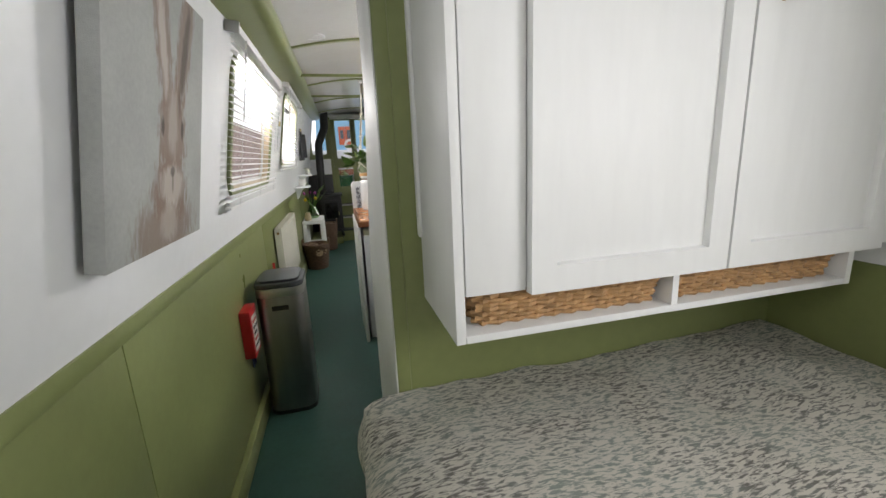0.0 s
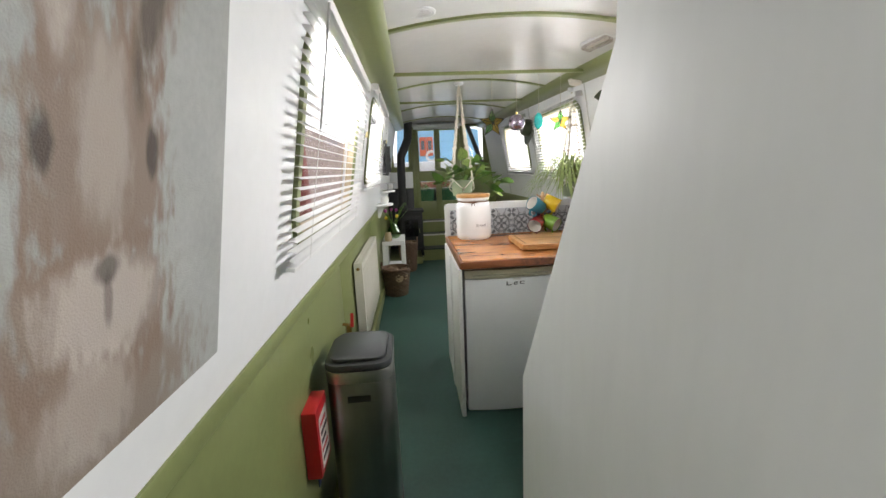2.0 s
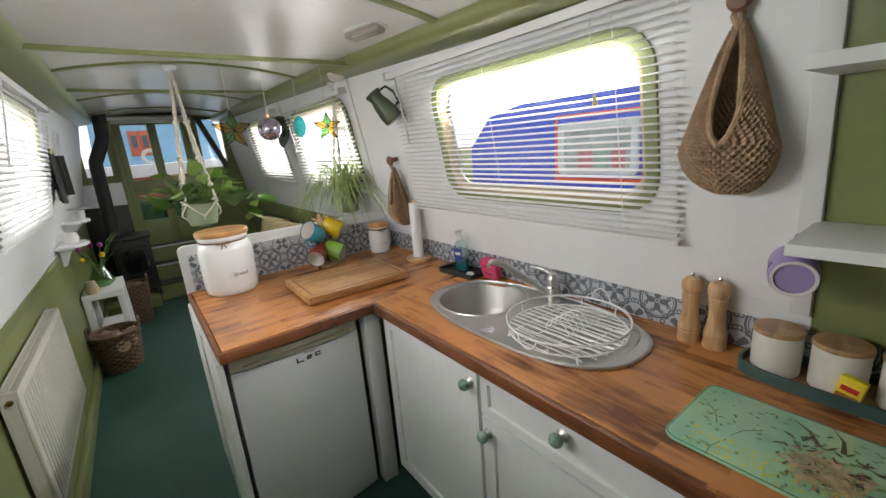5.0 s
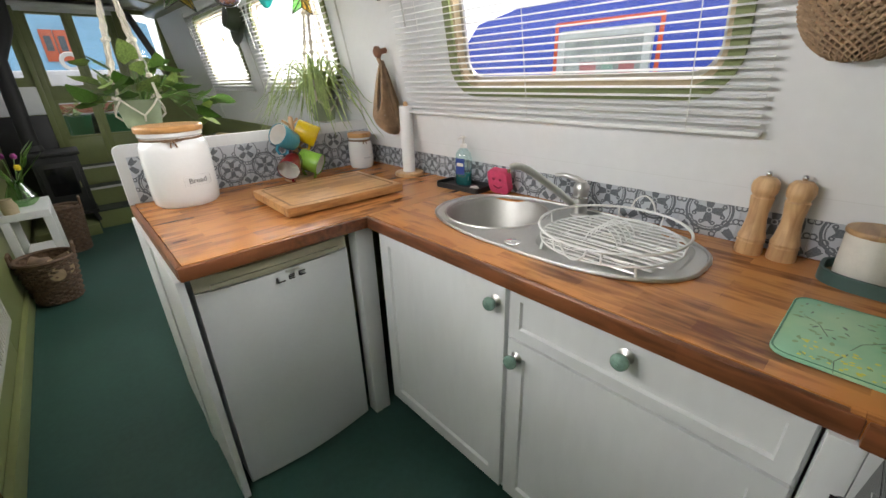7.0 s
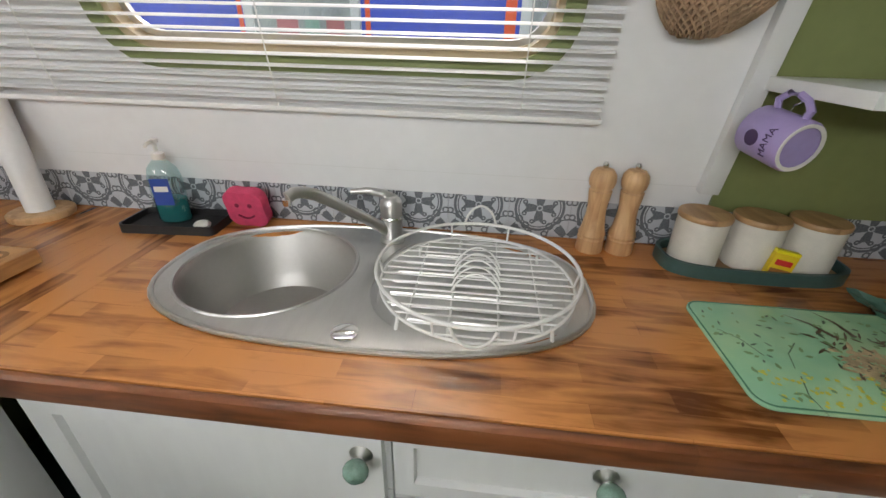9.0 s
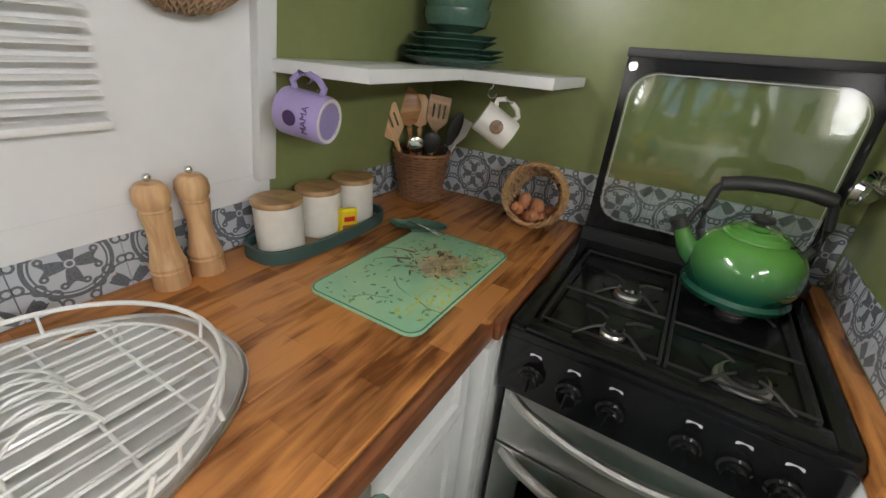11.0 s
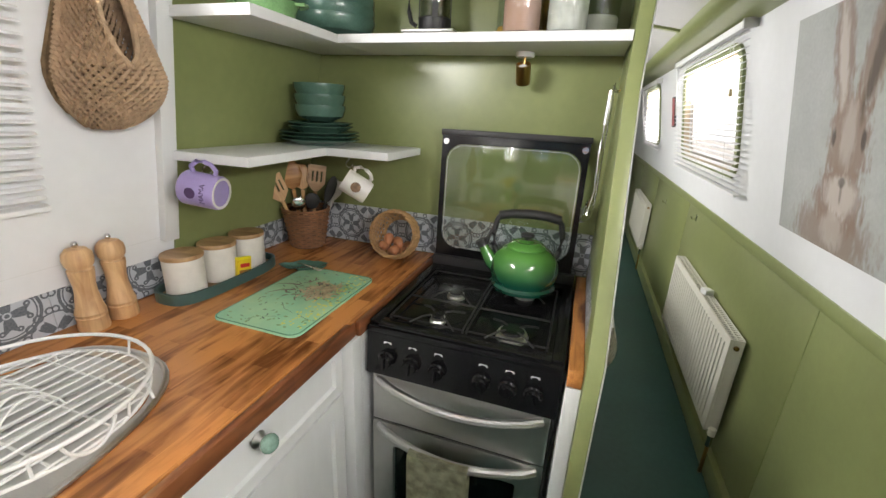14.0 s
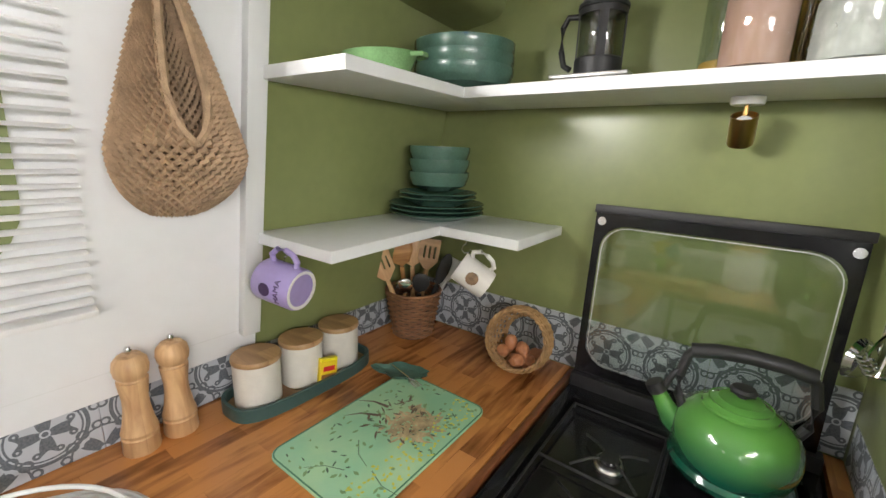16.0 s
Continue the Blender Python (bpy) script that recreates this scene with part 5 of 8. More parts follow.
part("motif", lathe([(0, 0), (0.017, 0), (0.014, 0.0006), (0, 0.0006)], 12, m=Matrix.Rotation(radians(275), 4, "Z") @ Matrix.Translation((0.0388, 0, 0.045)) @ Matrix.Rotation(radians(90), 4, "Y")), mat("brown_motif", (0.22, 0.13, 0.07), 0.4, var=0.5, scale=90), wm_, "faint brown printed motif")
for o_, rr_ in ((lm_, 0.044), (wm_, 0.039)):
    part("foot_ring", lathe([(rr_ * 0.78, -0.001), (rr_ * 0.92, -0.0015), (rr_ * 0.92, 0.001), (rr_ * 0.78, 0.001)], 32), CERAM, o_, "bare foot ring")


def plate(x, y, z, r, h=0.018):
    p = mesh_ob("plate", lathe([(0, 0), (r * 0.6, 0), (r * 0.62, 0.002), (r * 0.93, h - 0.003), (r, h), (r * 0.985, h + 0.002), (r * 0.6, 0.006), (0, 0.005)], 44), TEAL)
    p.matrix_basis = pose(x, y, z)
    tagged(p, "dark teal stoneware plate stacked on the corner shelf", "plate", "stack of plates")


def bowl(x, y, z, r, h, g="stack of bowls"):
    p = mesh_ob("bowl", lathe([(0, 0), (r * 0.5, 0), (r * 0.55, 0.003), (r * 0.9, h * 0.3), (r, h * 0.75), (r, h), (r * 0.97, h), (r * 0.9, h * 0.35), (r * 0.5, 0.01), (0, 0.008)], 44), TEAL)
    p.matrix_basis = pose(x, y, z)
    tagged(p, "dark teal stoneware bowl in a stack", "bowl", g)


for k in range(3):
    plate(1.695, 2.305, 1.2925 + 0.012 * k, 0.136)
for k in range(2):
    plate(1.692, 2.305, 1.331 + 0.012 * k, 0.112, 0.022)
for k in range(3):
    bowl(1.69, 2.305, 1.370 + 0.034 * k, 0.085, 0.052)
for k in range(3):
    bowl(1.625, 2.30, 1.6225 + 0.028 * k, 0.128, 0.062, "stack of wide bowls")
gd = thing("gratin_dish", "pale green oval gratin dish with handles", "dish", at=(1.625, 2.60, 1.6225), rz=20)
GG = mat("pale_green_glaze", (0.17, 0.33, 0.14), 0.2, var=0.3, scale=20, coat=0.4)
gb = lathe([(0, 0), (0.055, 0), (0.062, 0.004), (0.078, 0.036), (0.082, 0.040), (0.078, 0.0415), (0.056, 0.008), (0, 0.007)], 40)
for v in gb.verts:
    v.co.y *= 0.72
part("dish", gb, GG, gd)
for s in (-1, 1):
    part("handle", tube([(s * 0.074, -0.02, 0.034), (s * 0.094, -0.016, 0.036), (s * 0.098, 0, 0.036), (s * 0.094, 0.016, 0.036), (s * 0.074, 0.02, 0.034)], 0.005, 8), GG, gd)

sc_ = thing("kitchen_scale", "flat grey digital kitchen scale under the coffee press", "scale", at=(1.298, 2.258, 1.6225))
part("body", box(-0.075, 0.075, -0.065, 0.065, 0.0, 0.018, 0.004), GREY, sc_)
part("platform", box(-0.082, 0.082, -0.07, 0.07, 0.0185, 0.026, 0.003), STEEL, sc_, "brushed steel platform")
fp = thing("coffee_press", "black framed glass coffee press with its plunger down", "coffee press", at=(1.298, 2.258, 1.649), rz=0)
part("base", lathe([(0, 0), (0.048, 0), (0.050, 0.004), (0.050, 0.035), (0.047, 0.038), (0.0, 0.038)], 36), BLACKM, fp)
part("beaker", lathe([(0.045, 0.038), (0.046, 0.04), (0.046, 0.135), (0.044, 0.135), (0.044, 0.042), (0.0, 0.0395)], 36), glass("press_glass", (0.75, 0.76, 0.74), 0.02, 0.1), fp)
for a in (20, 110, 200, 290):
    ca, sa = math.cos(radians(a)), math.sin(radians(a))
    part("frame_bar", _mx(box(-0.009, 0.009, 0.0462, 0.049, 0.03, 0.125), Matrix.Rotation(radians(a), 4, "Z")), BLACKM, fp)
part("collar", lathe([(0.047, 0.122), (0.05, 0.122), (0.05, 0.134), (0.047, 0.134)], 36), BLACKM, fp)
fl_ = part("lid", lathe([(0, 0.1355), (0.052, 0.1355), (0.052, 0.142), (0.040, 0.156), (0.018, 0.163), (0.0, 0.164)], 36), BLACKM, fp)
part("plunger_knob", lathe([(0.004, 0.163), (0.004, 0.17), (0.011, 0.174), (0.0135, 0.182), (0.010, 0.190), (0, 0.192)], 20), BLACKM, fl_)
part("handle", tube([(0.048, 0, 0.128), (0.075, 0, 0.13), (0.087, 0, 0.11), (0.086, 0, 0.06), (0.078, 0, 0.03), (0.062, 0, 0.02)], 0.0065, 10), BLACKM, fp)

JGL = glass("jar_glass", (0.93, 0.95, 0.94), 0.02, 0.08)
SLATE = mat("chalk_label", (0.02, 0.022, 0.028), 0.7, var=0.2)
CHALK = mat("chalk_writing", (0.75, 0.75, 0.75), 0.8)
TY = Matrix(((-1, 0, 0, 0), (0, 0, 1, 0), (0, 1, 0, 0), (0, 0, 0, 1)))


def jar(x, y, r, h, fill_h, fill_mat, words, rz, label, lz):
    j = thing("storage_jar", label, "jar", at=(x, y, 1.6225), rz=rz, group="glass storage jars")
    part("glass", lathe([(0, 0), (r * 0.96, 0), (r, 0.004), (r, h - 0.012), (r * 0.97, h - 0.012), (r * 0.96, 0.007), (0, 0.006)], 36), JGL, j)
    if fill_h:
        part("contents", lathe([(0, 0.007), (r * 0.95, 0.007), (r * 0.95, fill_h - 0.004), (r * 0.9, fill_h), (0, fill_h)], 30), fill_mat, j)
    part("lid", lathe([(0, h - 0.0115), (r * 1.02, h - 0.0115), (r * 1.04, h - 0.009), (r * 1.04, h - 0.001), (r * 1.0, h + 0.001), (0, h + 0.001)], 36), BAMBOO, j, "bamboo lid")
    lw = max(len(w) for w in words) * 0.0052 + 0.012
    lh = 0.012 * len(words) + 0.008
    lab = part("chalk_label", prism(rounded(-lw / 2, lw / 2, -lh / 2, lh / 2, 0.004), 0, 0.001, Matrix.Translation((0, r + 0.0005, lz)) @ TY), SLATE, j, "black chalk label")
    for i, w in enumerate(words):
        text_mesh("writing", w, 0.0135, Matrix.Translation((0, r + 0.0018, lz + 0.006 * (len(words) - 1) - 0.012 * i)) @ TY, CHALK, lab, depth=0.0002)
    return j


PASTA = mat("dry_pasta", (0.62, 0.36, 0.06), 0.6, var=0.3, scale=40)
COCOA = mat("pink_cocoa_powder", (0.58, 0.34, 0.27), 0.9, var=0.06)
BAGS = mat("paper_teabags", (0.62, 0.61, 0.58), 0.9, var=0.35, scale=35, bump=0.8, bscale=60)
jar(1.018, 2.345, 0.051, 0.158, 0.142, COCOA, ["Hot", "chocolate"], -12, "glass jar of pink hot chocolate powder with a bamboo lid", 0.118)
jt = jar(0.900, 2.345, 0.052, 0.158, 0.095, BAGS, ["Decaf", "teabags"], -6, "glass jar half full of white teabags", 0.122)
rng = random.Random(3)
for k in range(26):
    a, rr, z = rng.uniform(0, 6.28), rng.uniform(0.015, 0.036), 0.02 + 0.0032 * k
    tb = part("teabag", box(-0.016, 0.016, -0.0012, 0.0012, -0.014, 0.014, 0.001, None, 1), BAGS, jt)
    tb.matrix_basis = pose(rr * math.cos(a), rr * math.sin(a), z, rng.uniform(-50, 50), rng.uniform(-60, 60), rng.uniform(0, 180))
jar(1.062, 2.232, 0.048, 0.232, 0.04, PASTA, ["Pasta"], -14, "tall glass jar with a little dry pasta", 0.198)
js = jar(0.955, 2.225, 0.044, 0.285, 0.0, PASTA, ["Spaghetti"], -8, "tall glass jar of spaghetti with a bamboo lid", 0.246)
for k in range(40):
    a, rr = 2.4 * k, 0.035 * math.sqrt(k / 40)
    part("spaghetti", tube([(rr * math.cos(a), rr * math.sin(a), 0.008), (rr * math.cos(a) * 0.9, rr * math.sin(a) * 0.9, 0.225 + 0.006 * math.sin(k))], 0.0028, 5), PASTA, js)
jar(0.825, 2.235, 0.054, 0.235, 0.062, mat("white_sugar", (0.78, 0.76, 0.72), 0.9), ["Sugar"], -4, "tall glass jar with some white sugar", 0.198)

sl = thing("shelf_spotlight", "small brass spotlight under the long shelf", "spotlight", at=(1.015, 2.245, 1.597))
part("base", lathe([(0, -0.014), (0.026, -0.014), (0.028, -0.010), (0.028, 0), (0, 0)], 28), CABW, sl, "white round base")
part("stem", tube([(0, 0, -0.014), (0, 0, -0.035)], 0.004, 8), BRASS, sl)
hd = part("head", lathe([(0, 0), (0.02, 0), (0.022, 0.004), (0.022, 0.058), (0.020, 0.058), (0.019, 0.05), (0, 0.05)], 28, m=Matrix.Translation((0, -0.012, -0.085)) @ Matrix.Rotation(radians(-28), 4, "X")), BRASS, sl)
part("lens", lathe([(0, 0.0), (0.017, 0.0), (0.017, -0.002), (0, -0.003)], 24, m=Matrix.Translation((0, 0.010, -0.050)) @ Matrix.Rotation(radians(70), 4, "X")), GREY, hd)
hkk = tagged(mesh_ob("ceiling_hook", tube([(0, 0, 0), (0, 0, -0.012), (0.008, 0, -0.02), (0.006, 0, -0.03), (-0.006, 0, -0.03)], 0.0025, 6), BLACKM), "small dark screw hook in the ceiling", "hook")
hkk.matrix_basis = pose(0.985, 2.40, zedge(2.4) + arch(0.985))

# whisk and masher on the wing wall
wk = thing("potato_masher", "steel potato masher hung on the wing wall", "masher", at=(0.764, 2.321, 1.160))
part("shaft", tube([(0, 0, 0.06), (0.004, 0, 0.17), (0.002, 0, 0.25)], 0.0045, 8), CHROME, wk)
part("handle", tube([(0.002, 0, 0.245), (0, 0, 0.335)], 0.008, 10), CHROME, wk)
for k in range(5):
    y = -0.04 + 0.02 * k
    part("mash_wire", tube([(0.0 + 0.004 * j, y + 0.006 * math.sin(j * 1.5), 0.0 + 0.002 * (j % 2)) for j in range(8)], 0.0026, 6), CHROME, wk)
for s in (-1, 1):
    part("arm", tube([(0.012, s * 0.04, 0.0), (0.006, s * 0.03, 0.035), (0, 0, 0.07)], 0.003, 6), CHROME, wk)
wh = thing("ladle", "steel slotted ladle hung on the wing wall", "ladle", at=(0.752, 2.251, 1.110))
part("shaft", tube([(0.004, 0, 0.05), (0.003, 0, 0.36), (0.006, 0, 0.385)], 0.0035, 8), CHROME, wh)
bq = lathe([(0, 0), (0.02, 0.003), (0.034, 0.014), (0.04, 0.028), (0.0385, 0.028), (0.032, 0.016), (0, 0.004)], 28)
bq.transform(Matrix.Translation((0.006, 0.0, 0.03)) @ Matrix.Rotation(radians(75), 4, "Y"))
part("cup", bq, CHROME, wh)
for y in (2.251, 2.321):
    hk_ = mesh_ob("wall_hook", tube([(0.0, 0, 0), (0.012, 0, 0.0), (0.018, 0, 0.006), (0.018, 0, 0.018)], 0.0022, 6), CHROME)
    hk_.matrix_basis = pose(0.739, y, 1.495)
    tagged(hk_, "small steel hook on the wing wall", "hook", "wing wall hooks")

# ---- on the peninsula ----
bo = thing("chopping_board", "thick bamboo chopping board with a juice groove", "chopping board", m=pose(1.342, 4.364, 0.9, 0, 0, -1))
part("board", box(-0.245, 0.245, -0.180, 0.180, 0.008, 0.040, 0.004), BAMBOO, bo)
# flat darker ring paints the shade of a cut groove
part("juice_groove", ring_frame(-0.222, 0.222, -0.158, 0.158, 0.02, 0.009, 0.0006, Matrix.Translation((0, 0, 0.0408))), mat("groove_shadow_wood", (0.26, 0.13, 0.05), 0.6), bo, "juice groove with its shade painted on")
for x in (-0.20, 0.20):
    part("foot_rail", box(x - 0.012, x + 0.012, -0.14, 0.14, 0.0, 0.0078), BAMBOO, bo)
PW = mat("white_crock_glaze", (0.77, 0.77, 0.77), 0.22, var=0.03, coat=0.3)


TWINE = mat("brown_twine", (0.20, 0.12, 0.07), 0.9, var=0.3, scale=60, bump=0.4, bscale=400)


def crock(x, y, r, h, words, label):
    c = thing("storage_crock", label, "jar", at=(x, y, 0.9), group="white crocks")
    part("body", lathe([(0, 0), (r * 0.88, 0), (r * 0.97, 0.012), (r, 0.04), (r, h * 0.76), (r * 0.95, h * 0.84), (r * 0.86, h * 0.89), (r * 0.86, h * 0.93), (r * 0.92, h * 0.95), (r * 0.92, h), (0, h)], 48), PW, c)
    part("lid", lathe([(0, h + 0.0005), (r * 0.95, h + 0.0005), (r * 0.97, h + 0.004), (r * 0.97, h + 0.018), (r * 0.94, h + 0.023), (0, h + 0.024)], 48), BAMBOO, c, "wooden lid")
    part("twine", tube(circle(r * 0.868, h * 0.91, 40), 0.0040, 6, None, True), TWINE, c, "jute twine round the neck")
    a = radians(-100)
    tx, ty = r * 0.9 * math.cos(a), r * 0.9 * math.sin(a)
    for s in (-1, 1):
        part("bow", tube([(tx, ty - 0.002, h * 0.91), (tx + s * 0.02, ty - 0.006, h * 0.925), (tx + s * 0.032, ty - 0.006, h * 0.90), (tx + s * 0.012, ty - 0.006, h * 0.895), (tx, ty - 0.004, h * 0.91)], 0.0028, 6), TWINE, c)
        part("bow_end", tube([(tx, ty - 0.004, h * 0.91), (tx + s * 0.008, ty - 0.008, h * 0.86), (tx + s * 0.010, ty - 0.012, h * 0.82)], 0.0028, 6), TWINE, c)
    lab = part("embossed_label", ring_frame(-r * 0.42, r * 0.42, -r * 0.17, r * 0.17, 0.006, 0.002, 0.003, Matrix.Translation((0.25 * r, -r * 0.985, h * 0.36)) @ Matrix.Rotation(radians(14), 4, "Z") @ Matrix(((1, 0, 0, 0), (0, 0, -1, 0), (0, 1, 0, 0), (0, 0, 0, 1)))), PW, c)
    if words:
        text_mesh("stamped_word", words, r * 0.24, Matrix.Translation((0.25 * r, -r * 0.985, h * 0.36)) @ Matrix.Rotation(radians(14), 4, "Z") @ Matrix(((1, 0, 0, 0), (0, 0, -1, 0), (0, 1, 0, 0), (0, 0, 0, 1))), mat("stamp_grey", (0.3, 0.3, 0.3), 0.6), lab, depth=0.0015)
    else:
        part("bars", box(-0.02, 0.02, -r - 0.002, -r * 0.98, h * 0.34, h * 0.36), mat("stamp_bar", (0.4, 0.4, 0.4), 0.6), lab)


crock(0.905, 4.748, 0.120, 0.282, "Bread", "large white ceramic bread crock with a wooden lid")
crock(1.765, 4.79, 0.063, 0.158, "", "small white ceramic crock with a wooden lid")

mt = thing("mug_tree", "pale wooden mug tree on the peninsula", "mug tree", at=(1.40, 4.775, 0.9))
part("base", lathe([(0, 0), (0.07, 0), (0.072, 0.004), (0.072, 0.014), (0.068, 0.018), (0, 0.018)], 36), BEECH, mt)
part("post", lathe([(0.014, 0.018), (0.012, 0.15), (0.012, 0.28), (0.009, 0.292), (0, 0.295)], 20), BEECH, mt)
for z, a in ((0.25, 30), (0.25, 200), (0.15, 150), (0.15, -20)):
    ca, sa = math.cos(radians(a)), math.sin(radians(a))
    part("peg", tube([(0, 0, z), (0.05 * ca, 0.05 * sa, z + 0.028)], 0.006, 8), BEECH, mt)
MUGC = [("blue", (0.05, 0.28, 0.38), (-0.055, -0.04, 0.205), 205, 62), ("yellow", (0.62, 0.42, 0.01), (0.058, -0.02, 0.215), -30, 118), ("dark red", (0.22, 0.02, 0.02), (-0.055, -0.055, 0.085), 230, 110), ("lime green", (0.17, 0.34, 0.04), (0.045, -0.05, 0.085), -50, 110)]
for nm, col, (x, y, z), yaw, lean in MUGC:
    g = thing("mug", "%s glazed mug hung on the mug tree" % nm, "mug", m=pose(1.40 + x, 4.775 + y, 0.9 + z) @ pose(0, 0, 0, 0, 0, yaw) @ pose(0, 0, 0, 0, lean, 0) @ Matrix.Scale(1.12, 4) @ pose(0, 0, -0.045), group="mugs on the tree")
    mm = mat(nm.replace(" ", "_") + "_glaze", col, 0.2, var=0.12, coat=0.4)
    part("cup", lathe([(0, 0.003), (0.038, 0), (0.042, 0.006), (0.0455, 0.088), (0.044, 0.091), (0.0425, 0.088), (0.038, 0.01), (0, 0.008)], 32), mm, g)
    part("handle", tube([(0.043, 0, 0.075), (0.06, 0, 0.078), (0.071, 0, 0.06), (0.068, 0, 0.035), (0.055, 0, 0.02), (0.042, 0, 0.022)], 0.006, 8), mm, g)
    part("inside", lathe([(0.0422, 0.087), (0.0376, 0.0105), (0, 0.0085)], 32), CERAM, g, "cream inside")

kr = thing("kitchen_roll_holder", "pale wooden kitchen roll holder with a thin roll", "roll holder", at=(1.812, 4.428, 0.9))
part("base", lathe([(0, 0), (0.068, 0), (0.070, 0.004), (0.070, 0.014), (0.066, 0.017), (0, 0.017)], 36), BEECH, kr)
part("roll", lathe([(0.012, 0.0175), (0.030, 0.0175), (0.0305, 0.322), (0.012, 0.322)], 28), mat("kitchen_paper", (0.8, 0.8, 0.8), 0.9, var=0.04, bump=0.3, bscale=300), kr, "white paper roll")
part("post", lathe([(0.0118, 0.017), (0.0118, 0.332), (0.008, 0.340), (0, 0.342)], 14), BEECH, kr)
ty_ = thing("soap_tray", "black plastic tray behind the sink", "tray", at=(1.812, 4.045, 0.9), rz=4)
part("tray", holed(rounded(-0.055, 0.055, -0.115, 0.115, 0.015), [], 0.006, Matrix.Translation((0, 0, 0.006))), BLACKM, ty_)
part("lip", ring_frame(-0.058, 0.058, -0.118, 0.118, 0.017, 0.005, 0.022, Matrix.Translation((0, 0, 0.022))), BLACKM, ty_)
sb = thing("soap_bottle", "clear pump bottle of teal washing liquid", "bottle", m=pose(1.826, 4.062, 0.9065, 0, 0, 10) @ Matrix.Diagonal((1.0, 1.0, 1.12, 1)))
SOAP = glass("clear_bottle", (0.80, 0.92, 0.92), 0.03, 0.12)
bb = lathe([(0, 0), (0.036, 0), (0.04, 0.006), (0.04, 0.10), (0.034, 0.122), (0.018, 0.138), (0.013, 0.142), (0, 0.142)], 32)
for v in bb.verts:
    v.co.x *= 0.65
part("bottle", bb, SOAP, sb)
lq = lathe([(0, 0.003), (0.035, 0.003), (0.038, 0.008), (0.038, 0.055), (0, 0.055)], 28)
for v in lq.verts:
    v.co.x *= 0.63
part("liquid", lq, mat("teal_liquid", (0.03, 0.17, 0.17), 0.1), sb)
part("label", _mx(box(-0.0268, -0.0262, -0.022, 0.022, 0.045, 0.105), Matrix.Identity(4)), mat("blue_oval_label", (0.02, 0.06, 0.28), 0.4), sb, "blue label")
part("label_bar", box(-0.0275, -0.0269, -0.016, 0.016, 0.076, 0.088), CERAM, sb)
part("pump", lathe([(0, 0.142), (0.014, 0.142), (0.014, 0.155), (0.005, 0.158), (0.005, 0.175), (0.010, 0.177), (0.010, 0.183), (0, 0.184)], 18), CERAM, sb)
part("nozzle", tube([(0, 0, 0.18), (-0.03, 0, 0.18), (-0.036, 0, 0.175)], 0.004, 8), CERAM, sb)
pg = tagged(mesh_ob("sink_plug", lathe([(0, 0), (0.018, 0), (0.02, 0.006), (0.014, 0.012), (0, 0.014)], 20), CERAM), "small pale sink plug on the tray", "plug")
pg.matrix_basis = pose(1.80, 3.975, 0.9065)
sg = thing("sponge", "pink flower-shaped smiling sponge by the sink", "sponge", m=pose(1.846, 3.864, 0.9, 0, -14, 0) @ Matrix.Scale(1.16, 4))
PINK = mat("pink_sponge", (0.62, 0.06, 0.14), 0.9, var=0.15, scale=60, bump=0.8, bscale=200)
fo = []
for k in range(48):
    t = 2 * math.pi * k / 48
    r = 0.047 * (1 + 0.10 * math.cos(4 * t + math.pi))
    fo.append((r * math.cos(t), r * math.sin(t) + 0.048))
sgm = Matrix(((0, 0, 1, 0), (1, 0, 0, 0), (0, 1, 0, 0), (0, 0, 0, 1)))
part("body", prism(fo, -0.014, 0.014, sgm, bevel=0.003), PINK, sg)
for y in (-0.014, 0.014):
    part("eye", lathe([(0, 0), (0.005, 0), (0.005, 0.001), (0, 0.001)], 10, m=sgm @ Matrix.Translation((y, 0.06, -0.0155))), mat("sponge_hole", (0.2, 0.01, 0.04), 0.9), sg)
part("mouth", tube([(-0.0155, -0.018 + 0.006 * j, 0.036 - 0.008 * math.sin(math.pi * j / 6)) for j in range(7)], 0.0022, 6), mat("sponge_mouth", (0.2, 0.01, 0.04), 0.9), sg)


